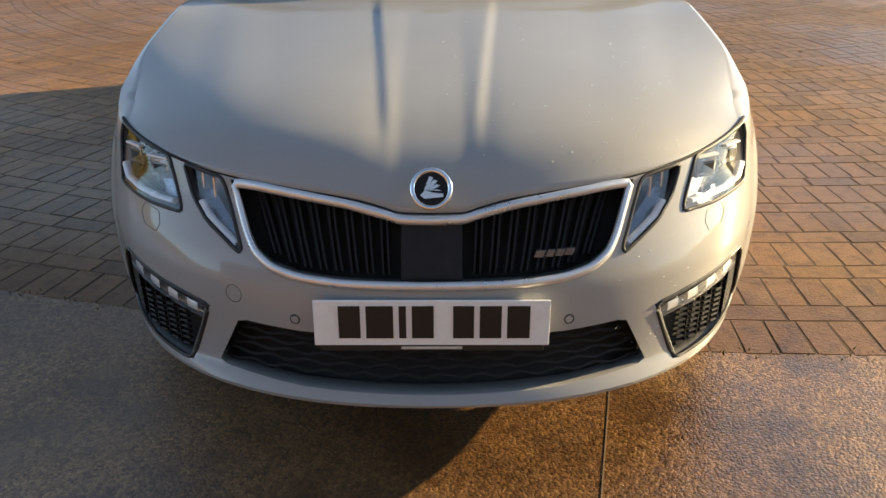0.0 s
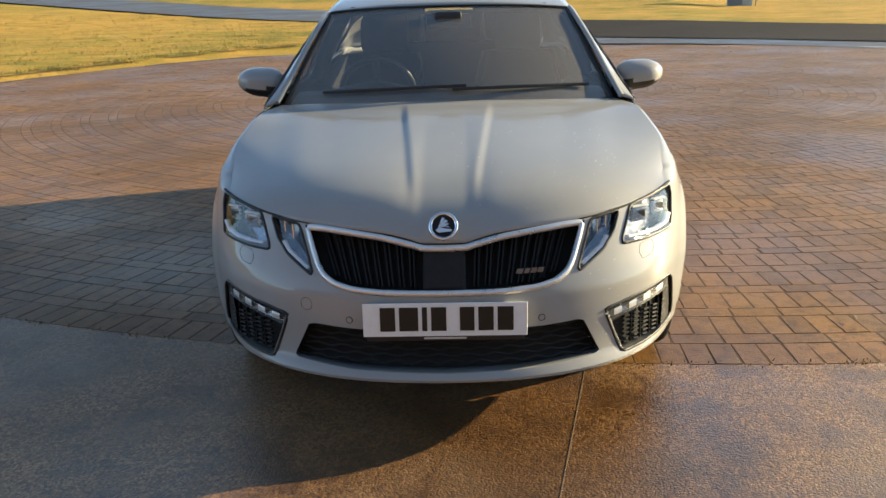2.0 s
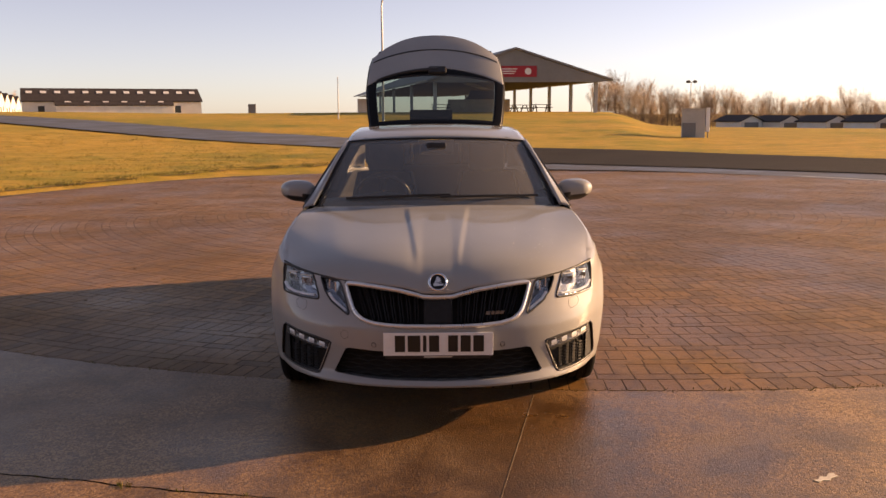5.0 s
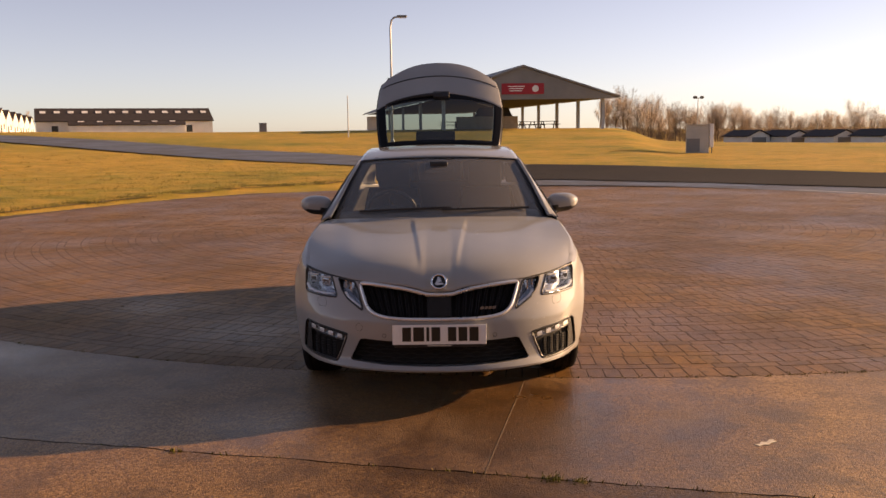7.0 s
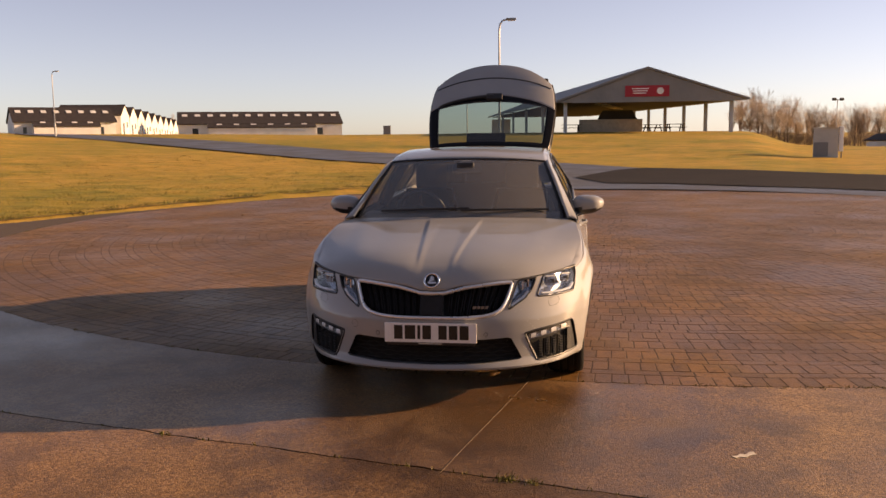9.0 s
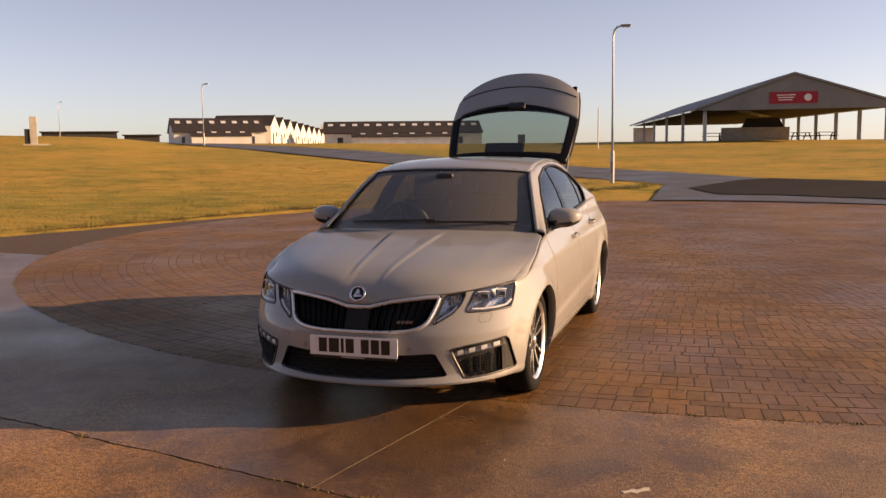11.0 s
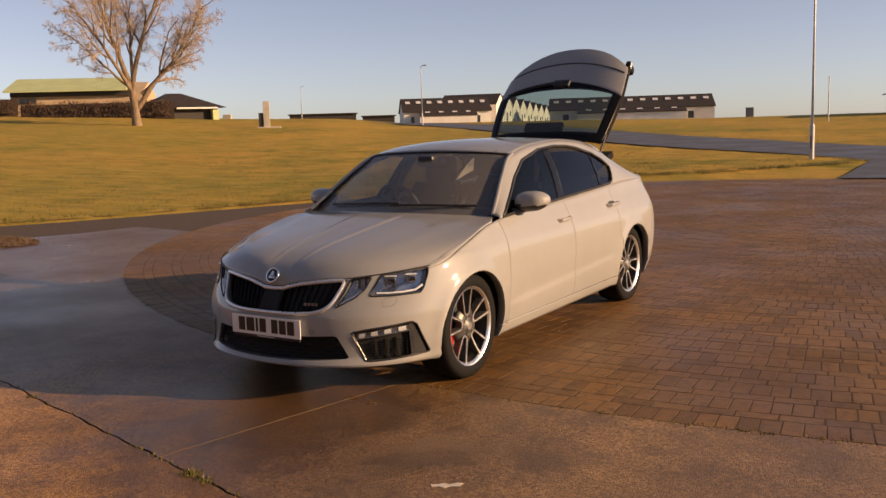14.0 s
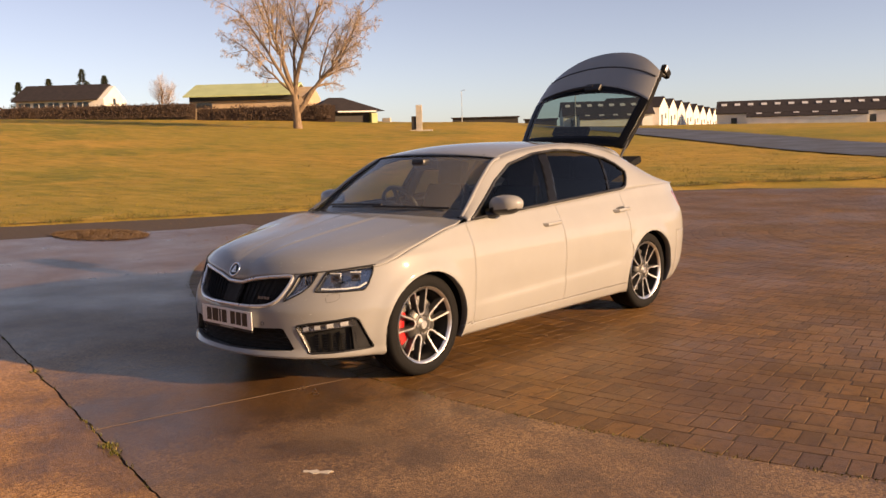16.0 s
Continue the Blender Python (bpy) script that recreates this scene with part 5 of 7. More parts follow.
gate_us = sorted({*np.linspace(-0.87, 0.87, 45), -1, -0.985, -0.96, -0.93, -0.90, 0.90, 0.93, 0.96, 0.985, 1})


def gate_rows(*edges):
    """Rows of points between curves of v, each with the number of rows that lead to it."""
    rows = []
    for (a, _), (b, n) in zip(edges, edges[1:]):
        for k in range(n + (b is edges[-1][0])):
            rows.append([gate_point(u, a(u) + (b(u) - a(u)) * k / n) for u in gate_us])
    return rows


rows = gate_rows((black_head, 0), (lambda u: crease_at(u), 10), (lambda u: crease_at(u) + 0.013, 2), (gate_end, 8))
for g in (0.08, 0.2, 0.4, 0.6, 0.8, 1.0):       # the lip folds back to the face that carries the lamps
    row = []
    for u in gate_us:
        p = gate_point(u, gate_end(u)) + tn * (-0.22 * g - 0.015 * step(0, 0.1, g)) + tv * ((0.05 + 0.11 * u * u) * g)
        p.x *= 1 - 0.13 * g
        row.append(p)
    rows.append(row)
bm = grid_mesh(rows)
bmesh.ops.recalc_face_normals(bm, faces=bm.faces)
if sum(f.normal.dot(tn) for f in bm.faces) < 0:
    bmesh.ops.reverse_faces(bm, faces=bm.faces)
gate = part("tailgate", bm, PAINT, car, "raised tailgate with rear window and wiper", 35)
gate.data.materials.append(VOID)
solid = thicken(gate, 0.03).modifiers[0]
solid.material_offset = solid.material_offset_rim = 1
border = grid_mesh(gate_rows((lambda u: 0.0, 0), (glass_foot, 3), (glass_head, 14), (black_head, 4)))
bmesh.ops.recalc_face_normals(border, faces=border.faces)
if sum(f.normal.dot(tn) for f in border.faces) < 0:
    bmesh.ops.reverse_faces(border, faces=border.faces)
seen = []
for f in border.faces:
    c = f.calc_center_median()
    v = (c - HINGE).dot(tv)
    u = c.x / gate_half(v)
    if abs(u) < 0.87 and glass_foot(u) < v < glass_head(u):
        seen.append(f)
pane = pull_out(border, seen)
thicken(part("window_border", border, PILLAR, gate, "black ceramic border", 40), 0.02)
part("rear_window", pane, make_glass("rear_glass", (0.33, 0.43, 0.41), 0.0, 0.06), gate, "green-tinted rear window", 60)
for s in (1, -1):
    part("side_trim", tube([gate_point(s, v, -0.024) for v in np.linspace(0.02, gate_end(1), 24)], 0.018, 8, scale=(0.7, 1.2)), RUBBER, gate, "black weather strip", 60)
# black bar along the crease stands in for its broad shadow line
part("spoiler_crease", tube([gate_point(u, crease_at(u) + 0.012, 0.004) for u in np.linspace(-0.96, 0.96, 41)], 0.019, 6, scale=(1, 0.5)), BLACK, gate, "", 60)
wp = [gate_point(u, 0.655 - 0.10 * (u / 0.86) ** 2 - 0.005 * abs(u), 0.022) for u in np.linspace(0.03, -0.86, 12)]
part("rear_wiper", tube(wp, [0.019, 0.018, 0.017, 0.016, 0.015, 0.014, 0.013, 0.012, 0.011, 0.010, 0.009, 0.007], 8), BLACK, gate, "black rear wiper", 60)
part("wiper_pivot", box((0.16, 0.075, 0.04), (0, 0, 0), 0.014), BLACK, gate).matrix_basis = Matrix.Translation(gate_point(0.03, 0.655, 0.012)) @ pose(0, 0, 0, 48, 0, 0)
for sign in (1, -1):
    a, foot = gate_point(sign * 0.95, 0.41, -0.03), Vector((sign * 0.56, 3.60, 1.19))
    part("gas_strut", rod(foot, foot.lerp(a, 0.55), 0.011, n=10), BLACK, car)
    part("strut_rod", rod(foot.lerp(a, 0.55), a, 0.006, n=8), STEEL, car, "polished strut rod")
    spot = HINGE + tv * 1.055 + tn * -0.20
    spot.x = sign * 0.505
    lamp_box = part("gate_lamp", box((0.05, 0.13, 0.075), (0, 0, 0), 0.018), RUBBER, gate, "dark lamp at the tailgate corner")
    lamp_box.matrix_basis = Matrix.Translation(spot) @ pose(0, 0, 0, -40, 0, 0)
    part("lamp_reflector", box((0.012, 0.035, 0.06), (sign * 0.022, -0.035, 0.0), 0.004), SATIN, lamp_box, "pale reflector strip")
part("high_brake_lamp", box((0.37, 0.09, 0.05), (0, 0, 0), 0.012), VOID, gate).matrix_basis = Matrix.Translation(gate_point(-0.07, 0.175, -0.04)) @ pose(0, 0, 0, 48, 0, 0)

# ---- inside ----
part("headlining", grid_mesh([[Vector(roof_point(u * 0.96, 1.93 + 1.70 * f)) - Vector((0, 0, 0.035)) for u in np.linspace(-1, 1, 21)] for f in np.linspace(0, 1, 16)]), CLOTH, car, "", 60)
dash = part("dashboard", bmesh.new(), BLACK, car, "dark dashboard")
bm = grid_mesh([[(x, 1.36 + 0.50 * f + 0.10 * (1 - abs(x) / 0.7) * 0, 0.935 + 0.03 * math.sin(math.pi * f) + 0.045 * math.exp(-((x + 0.36) / 0.16) ** 2) * step(0.35, 0.75, f) - 0.32 * step(0.86, 1.0, f)) for x in np.linspace(-0.70, 0.70, 41)] for f in np.linspace(0, 1, 21)])
bm.to_mesh(dash.data)
bm.free()
dash.data.materials.append(BLACK)
wheel_c = Vector((-0.36, 1.93, 0.93))
ax = Vector((0, 0.90, 0.43)).normalized()
sx = Vector((1, 0, 0))
sy = ax.cross(sx)
steer = part("steering_wheel", tube([wheel_c + 0.18 * (math.cos(t) * sx + math.sin(t) * sy) for t in (2 * math.pi * k / 36 for k in range(36))], 0.016, 8, closed=True), BLACK, car, "black steering wheel", 60)
for t in (0.15, math.pi - 0.15, 1.5 * math.pi):
    part("steering_spoke", tube([wheel_c, wheel_c + 0.175 * (math.cos(t) * sx + math.sin(t) * sy)], 0.018, 6), BLACK, steer, "", 60)


def seat(name, x, y, wide):
    bm = bmesh.new()
    rows = []
    for i in range(13):
        f = i / 12
        w = wide / 2 * (1 - 0.22 * f ** 3)
        c = Vector((x, y + 0.16 * f, 0.52 + 0.56 * f))
        ring = []
        for k in range(16):
            a = 2 * math.pi * k / 16
            ring.append(c + Vector((w * math.copysign(abs(math.cos(a)) ** 0.6, math.cos(a)), 0.075 * math.copysign(abs(math.sin(a)) ** 0.8, math.sin(a)) - 0.03 * abs(math.cos(a)) ** 3, 0)))
        rows.append(ring + ring[:1])
    grid_mesh(rows, bm)
    bmesh.ops.contextual_create(bm, geom=[v for v in bm.verts if v.index < 0])
    ob = part(name, bm, CLOTH, car, "dark cloth seat", 50)
    part("seat_cushion", box((wide, 0.50, 0.16), (x, y - 0.20, 0.48), 0.05), CLOTH, ob, "", 50)
    heads = (x,) if wide < 0.7 else (x - 0.40, x, x + 0.40)
    for hx in heads:
        part("headrest", box((0.27 if wide < 0.7 else 0.385, 0.10, 0.21), (hx, y + 0.20, 1.175), 0.045, (-12, 0, 0)), CLOTH, ob, "", 50)
        for d in (-0.05, 0.05):
            part("headrest_post", rod((hx + d, y + 0.17, 1.04), (hx + d, y + 0.19, 1.10), 0.007, n=8), STEEL, ob)
    return ob


seat("front_seat", -0.37, 2.36, 0.52)
seat("front_seat", 0.37, 2.36, 0.52)
seat("rear_bench", 0.0, 3.30, 1.30)
part("parcel_shelf", box((1.04, 0.66, 0.06), (0, 3.765, 1.140), 0.012, (16, 0, 0)), RUBBER, car, "dark parcel shelf lifted at its rear edge", 40)
part("boot_floor", box((1.1, 0.95, 0.04), (0, 4.02, 0.62)), CLOTH, car)
part("cabin_floor", box((1.4, 2.6, 0.03), (0, 2.6, 0.26)), CLOTH, car)
bm = box((0.22, 0.05, 0.07), (0, 0, 0), 0.02)
part("interior_mirror", bm, BLACK, car, "").matrix_basis = pose(0.0, 1.86, 1.265, -10, 0, 8)
part("mirror_pod", box((0.13, 0.10, 0.05), (0, 1.80, 1.290), 0.02), BLACK, car)
for sign in (1, -1):
    part("sun_visor", box((0.36, 0.15, 0.015), (sign * 0.30, 2.03, 1.318), 0.005, (-12, 0, 0)), CLOTH, car)
    part("belt_pillar", tube([(sign * 0.74, 2.38, 0.95), (sign * 0.66, 2.42, 1.15), (sign * 0.545, 2.47, 1.35)], 0.04, 8), CLOTH, car, "", 60)

# near-black bar drawn as the dark shut line under the bonnet lip
part("bonnet_gap", tube([on_nose(x, hood_lip(x) - 0.003, -0.002) for x in np.linspace(-0.80, 0.80, 81)], 0.0048, 6), VOID, car, "", 60)
# water drops drying on the bonnet and bumper
rng = random.Random(8)
bm = bmesh.new()
for k in range(150):
    if k < 115:
        u, v = rng.uniform(0.02, 0.75), rng.random() ** 1.5 * 0.75 + 0.03
        p = Vector(bonnet_point(u, v))
    else:
        x, z = rng.uniform(0.42, 0.62), rng.uniform(0.25, 0.58)
        p = Vector(on_nose(x, z))
    r = rng.choice((0.0008, 0.0010, 0.0013, 0.0019))
    bmesh.ops.create_icosphere(bm, subdivisions=1, radius=r, matrix=Matrix.Translation(p) @ Matrix.Diagonal((rng.uniform(0.8, 1.6), 1, 0.6, 1)))
drops = part("water_drops", bm, LAMP_WHITE, car, "scattered dried water drops")
tagged(drops, kind="stuff")
# ---- buildings and things round the field ----
def bearing(az, d, eye=(0.78, -4.86)):
    """A place d metres from eye, az degrees to the west of +y."""
    return eye[0] - d * math.sin(radians(az)), eye[1] + d * math.cos(radians(az))


def ground_pose(x, y, yaw=0.0, sink=0.0):
    return pose(x, y, rise(x, y) + 0.02 - sink, 0, 0, yaw)


def gable(width, depth, eave, ridge, bm=None, at=(0, 0)):
    """House body: gable ends at y = 0 and y = depth."""
    w = width / 2
    x, y = at
    return prism([(x - w, -0.6), (x + w, -0.6), (x + w, eave), (x, ridge), (x - w, eave)], depth, "y", bm, y)


def pitched_roof(width, depth, eave, ridge, over=0.25, thick=0.12):
    w = width / 2 + over
    drop = (ridge - eave) / (width / 2) * over
    poly = [(-w, eave - drop), (0, ridge), (w, eave - drop), (w, eave - drop + thick), (0, ridge + thick), (-w, eave - drop + thick)]
    return prism(poly, depth + 2 * over, "y", at=-over)


def long_shed(name, label, p0, p1, depth, wall, ridge, skylights, z0, group=""):
    """Long white building with a dark roof facing the field, its long side from p0 to p1."""
    a, b = Vector(p0), Vector(p1)
    length = (b - a).length
    yaw = math.degrees(math.atan2(b.y - a.y, b.x - a.x))
    ob = thing(name, label, "building", group, pose(a.x, a.y, z0, 0, 0, yaw))
    part("wall", prism([(0, -1.0), (depth, -1.0), (depth, wall), (depth / 2, ridge - 0.05), (0, wall)], length, "x"), RENDER, ob, "white rendered wall")
    slope = prism([(-0.35, wall - 0.1), (depth / 2, ridge), (depth + 0.35, wall - 0.1), (depth + 0.35, wall + 0.08), (depth / 2, ridge + 0.2), (-0.35, wall + 0.08)], length + 0.4, "x", at=-0.2)
    part("roof", slope, ROOF, ob, "dark brown sheet roof")
    # lower lean-to along most of the front
    part("lean_to_roof", prism([(-1.9, wall * 0.62), (0.1, wall + 0.05), (0.1, wall + 0.2), (-1.9, wall * 0.62 + 0.15)], length * 0.66, "x", at=length * 0.17), ROOF, ob)
    part("lean_to_wall", prism([(-1.75, -1.0), (0, -1.0), (0, wall), (-1.75, wall * 0.62)], length * 0.65, "x", at=length * 0.175), RENDER, ob)
    rise_ = (ridge - wall) / (depth / 2)
    for k in range(skylights):
        x = length * (k + 0.5) / skylights
        y = depth / 2 * 0.62
        part("skylight", box((length / skylights * 0.42, depth * 0.10, 0.05), (x, y, wall + 0.30 + rise_ * y), 0, (math.degrees(math.atan(rise_)), 0, 0)), SKYLIGHT, ob, "pale skylight sheet")
    for k in range(skylights // 2):
        x = length * (0.19 + 0.62 * (k + 0.5) / (skylights // 2))
        part("skylight", box((length / skylights * 0.42, 0.45, 0.05), (x, -0.8, wall * 0.62 + 0.15 + 0.58 * wall * 0.38 + 0.10), 0, (math.degrees(math.atan(wall * 0.4 / 2)), 0, 0)), SKYLIGHT, ob)
    for x in (length * 0.10, length * 0.86):
        part("door", box((length * 0.035, 0.1, wall * 0.62), (x, -0.03, wall * 0.31)), WINDOWDARK, ob, "dark doorway")
    return ob


long_shed("stable_block", "long white stable block with a dark skylit roof", bearing(24.3, 170), bearing(14.44, 172), 10, 2.0, 4.15, 13, 1.9, "white stable blocks")
long_shed("stable_block", "white stable block end with dark roof beside gabled row", bearing(33.3, 150), bearing(27.85, 152), 10, 2.0, 4.15, 8, 2.1, "white stable blocks")
g0 = Vector(bearing(27.55, 156))
row_way = Vector((-math.sin(radians(17.2)), math.cos(radians(17.2))))
proto = None
for k in range(9):
    p = g0 + row_way * 7.9 * (k + 0.5)
    m = pose(p.x, p.y, 2.45 - 0.16 * k, 0, 0, 107.2)
    if proto is None:
        proto = thing("gabled_house", "white gabled house in a row, dark roof", "house", "row of gabled houses", m)
        part("wall", gable(7.5, 10, 2.7, 4.5), RENDER, proto, "white rendered gable")
        part("roof", pitched_roof(7.5, 10, 2.7, 4.5, 0.08), ROOF, proto, "dark roof")
        part("door", box((1.1, 0.08, 1.9), (-1.6, -0.02, 0.6)), WINDOWDARK, proto, "dark doorway")
        part("window", box((0.9, 0.08, 0.9), (1.4, -0.02, 1.3)), WINDOWDARK, proto, "dark window")
    else:
        copy_thing(proto, m)

# open shelter with a low gable roof
sx0, sx1, sy = -0.15, 15.2, 79.5
back = Vector((-0.176, 0.984)) * 74
shelter = thing("shelter", "large open shelter with grey gable roof on posts", "shelter", m=pose(0, 0, 1.62))
EAVE, PEAK = 2.95, 5.55


def skew(bm):
    """Slants a thing built square so that it runs back to the north-west."""
    for v in bm.verts:
        v.co.x += (v.co.y - sy) * back.x / back.y
    return bm


mid = (sx0 + sx1) / 2 - 0.4
part("gable_front", skew(prism([(sx0 - 0.6, EAVE - 0.25), (sx0 + 1.0, EAVE - 0.30), (sx1 - 1.0, EAVE - 0.30), (sx1 + 0.6, EAVE - 0.25), (mid, PEAK)], 0.25, "y", at=sy - 0.9)), GREYSHEET, shelter, "grey clad gable front")
part("roof", skew(prism([(sx0 - 0.7, EAVE - 0.22), (mid, PEAK + 0.02), (sx1 + 0.7, EAVE - 0.22), (sx1 + 0.7, EAVE - 0.05), (mid, PEAK + 0.20), (sx0 - 0.7, EAVE - 0.05)], back.y, "y", at=sy - 1.1)), GREYSHEET, shelter, "grey sheet roof")
# near-black boards: the shade below the roof put into their colour
part("ceiling", skew(box((sx1 - sx0 - 0.3, back.y - 1, 0.08), ((sx0 + sx1) / 2, sy + back.y / 2, EAVE - 0.15))), mottled("shade_boarding", (0.020, 0.016, 0.013), (0.036, 0.029, 0.023), 3, 0.9, 0.1, 30), shelter, "boarded ceiling with the roof's shade in its colour")
for k in range(9):
    for x in (sx0 + 0.3, sx1 - 0.3):
        if k == 0 or x > 5 or k % 2 == 0:
            part("post", skew(box((0.28, 0.28, EAVE + 0.8), (x, sy + 0.5 + 7.0 * k, EAVE / 2 - 0.4))), GALV, shelter)
for k in range(7):
    part("roof_light", skew(box((1.1, 0.5, 0.04), (4.5 + 1.0 * k, sy + 6 + 3.2 * k, EAVE - 0.22))), SKYLIGHT, shelter, "pale roof light")
part("end_wall", skew(box((3.2, 0.3, EAVE), (sx0 + 1.6, sy + back.y - 0.5, EAVE / 2 - 0.5))), RENDER, shelter)
banner = thing("banner", "red banner with pale bars on the gable front", "banner", m=pose(0, 0, 1.62))
bx0, bx1 = bearing(-3.12, 84.0)[0], bearing(-5.76, 84.0)[0]
part("cloth", box((bx1 - bx0, 0.06, 0.98), ((bx0 + bx1) / 2, sy - 0.96, 3.60)), BANNER, banner)
for k, (o, w) in enumerate(((-0.6, 1.5), (-0.6, 1.3), (-0.65, 1.1))):
    part("bar", box((w, 0.02, 0.07), ((bx0 + bx1) / 2 + o, sy - 1.0, 3.82 - 0.2 * k)), WHITE, banner)
part("emblem", prism([((bx0 + bx1) / 2 + 1.15 + 0.3 * math.cos(t), 3.60 + 0.3 * math.sin(t)) for t in (2 * math.pi * k / 16 for k in range(16))], 0.02, "y", at=sy - 1.01), SKYLIGHT, banner)
kiosk = thing("kiosk", "low pale kiosk under the shelter roof", "kiosk", m=ground_pose(4.6, 92))
part("body", box((6.4, 3.0, 1.5), (0, 0, 0.55), 0.05), STONE, kiosk)
part("hood", prism([(-1.3, 1.3), (2.7, 1.3), (2.2, 2.2), (-0.8, 2.2)], 2.2, "y", at=-1), DARKWOOD, kiosk)


def picnic_table(m):
    t = thing("picnic_table", "dark timber picnic table with fixed benches", "picnic table", "picnic tables", m)
    part("tabletop", box((1.9, 0.8, 0.06), (0, 0, 0.75)), DARKWOOD, t)
    for y in (-0.75, 0.75):
        part("bench", box((1.9, 0.28, 0.05), (0, y, 0.45)), DARKWOOD, t)
    for x in (-0.7, 0.7):
        for s in (1, -1):
            part("leg", rod((x, s * 0.7, 0.0), (x, s * 0.25, 0.74), 0.06, n=6), DARKWOOD, t)
        part("crossbar", box((0.08, 1.6, 0.1), (x, 0, 0.40)), DARKWOOD, t)
    return t


table = picnic_table(ground_pose(11.0, 90, 12))
copy_thing(table, ground_pose(9.2, 95, 30))
copy_thing(table, ground_pose(0.6, 88, 5))


# street lamps
def street_lamp(m, tall, label):
    t = thing("street_lamp", label, "street lamp", "street lamps", m)
    part("base_section", rod((0, 0, -0.3), (0, 0, 1.05), 0.075, n=14), GALV, t)
    part("collar", rod((0, 0, 1.05), (0, 0, 1.12), 0.075, 0.045, n=14), GALV, t)
    part("pole", tube([(0, 0, 1.0), (0, 0, tall - 0.35), (0.03, 0, tall - 0.14), (0.12, 0, tall - 0.03), (0.28, 0, tall)], [0.045, 0.036, 0.034, 0.032, 0.030], 10), GALV, t, "", 60)
    part("lantern", box((0.34, 0.14, 0.07), (0.40, 0, tall + 0.01), 0.025), GREYSHEET, t, "grey lantern", 40)
    part("diffuser", box((0.26, 0.11, 0.03), (0.42, 0, tall - 0.035), 0.01), SKYLIGHT, t)
    part("hatch", box((0.07, 0.02, 0.4), (0.0, -0.074, 0.55), 0.005), GREYSHEET, t)
    return t


lamp1 = street_lamp(ground_pose(-1.72, 26.4, 0), 5.2, "galvanised steel street lamp on the grass tip")
lx, ly = bearing(31.15, 80)
copy_thing(lamp1, ground_pose(lx, ly, 10))
lx, ly = bearing(40.4, 150, (2.7, -4.08))
copy_thing(lamp1, ground_pose(lx, ly, 30))
px, py = bearing(6.0, 66, (0, -4.13))
mast = thing("pole", "thin grey flagless pole on the grass", "pole", m=ground_pose(px, py))
part("shaft", rod((0, 0, -0.2), (0, 0, 3.0), 0.05, 0.03, n=8), GALV, mast)

fx, fy = bearing(-15.42, 120, (0.3, -4.9))
flood = thing("floodlight", "tall thin mast with two dark floodlights before the trees", "floodlight", m=ground_pose(fx, fy, 20))
mast_top = 5.2 - rise(fx, fy)
part("mast", rod((0, 0, -0.3), (0, 0, mast_top), 0.07, 0.05, n=8), GALV, flood)
part("crossarm", box((1.5, 0.08, 0.08), (0, 0, mast_top)), GREYSHEET, flood)
for side_x in (-0.5, 0.5):
    part("floodlight_head", box((0.46, 0.26, 0.28), (side_x, -0.10, mast_top + 0.08), 0.04, (-30, 0, 0)), DARKWOOD, flood, "dark floodlight head")

# metal cabinet and meter boxes on the grass
cx, cy = bearing(-14.6, 46)
cab = thing("electrical_cabinet", "cream steel electrical cabinet with grey doors on the grass", "cabinet", m=ground_pose(cx, cy, -14))
cab.scale = (1.2, 1.2, 1.2)
part("body", box((0.90, 0.7, 1.15), (0.05, 0.3, 0.55), 0.02), CABINET, cab)
part("door", box((0.52, 0.03, 0.55), (-0.12, -0.06, 0.33), 0.01), GREYSHEET, cab, "dark grey vent door")
part("side_panel", box((0.16, 0.6, 0.95), (0.60, 0.3, 0.72), 0.01), WHITE, cab, "white side sign panel")
part("panel_leg", rod((0.62, 0.1, -0.1), (0.62, 0.1, 0.3), 0.025, n=6), GREYSHEET, cab)
part("top", box((0.96, 0.78, 0.05), (0.05, 0.3, 1.15), 0.01), STONE, cab)
cx, cy = bearing(11.63, 95)
cab = thing("utility_box", "small grey utility box far out on the grass", "utility box", m=ground_pose(cx, cy, 10))
part("body", box((0.75, 0.5, 0.95), (0, 0, 0.4), 0.03), GREYSHEET, cab)
part("lid", box((0.8, 0.55, 0.05), (0, 0, 0.9), 0.01), GREYSHEET, cab)
cx, cy = bearing(43.95, 70, (4.62, -3.09))
slab = thing("meter_pillar", "pale upright meter pillar on a small plinth", "pillar", m=ground_pose(cx, cy, 40))
part("pillar", box((0.46, 0.35, 2.05), (0.1, 0, 0.95), 0.02), STONE, slab)
part("side_box", box((0.34, 0.4, 1.15), (-0.32, 0.1, 0.55), 0.02), DARKWOOD, slab, "dark steel side box")
part("plinth", box((1.7, 0.9, 0.12), (0.25, 0, 0.03), 0.02), STONE, slab)
cx, cy = bearing(44.74, 100, (2.7, -4.08))
stone = thing("marker_stone", "small pale marker stone in the grass", "stone", m=ground_pose(cx, cy, 30))
part("stone", box((0.9, 0.5, 0.6), (0, 0, 0.2), 0.06), STONE, stone)

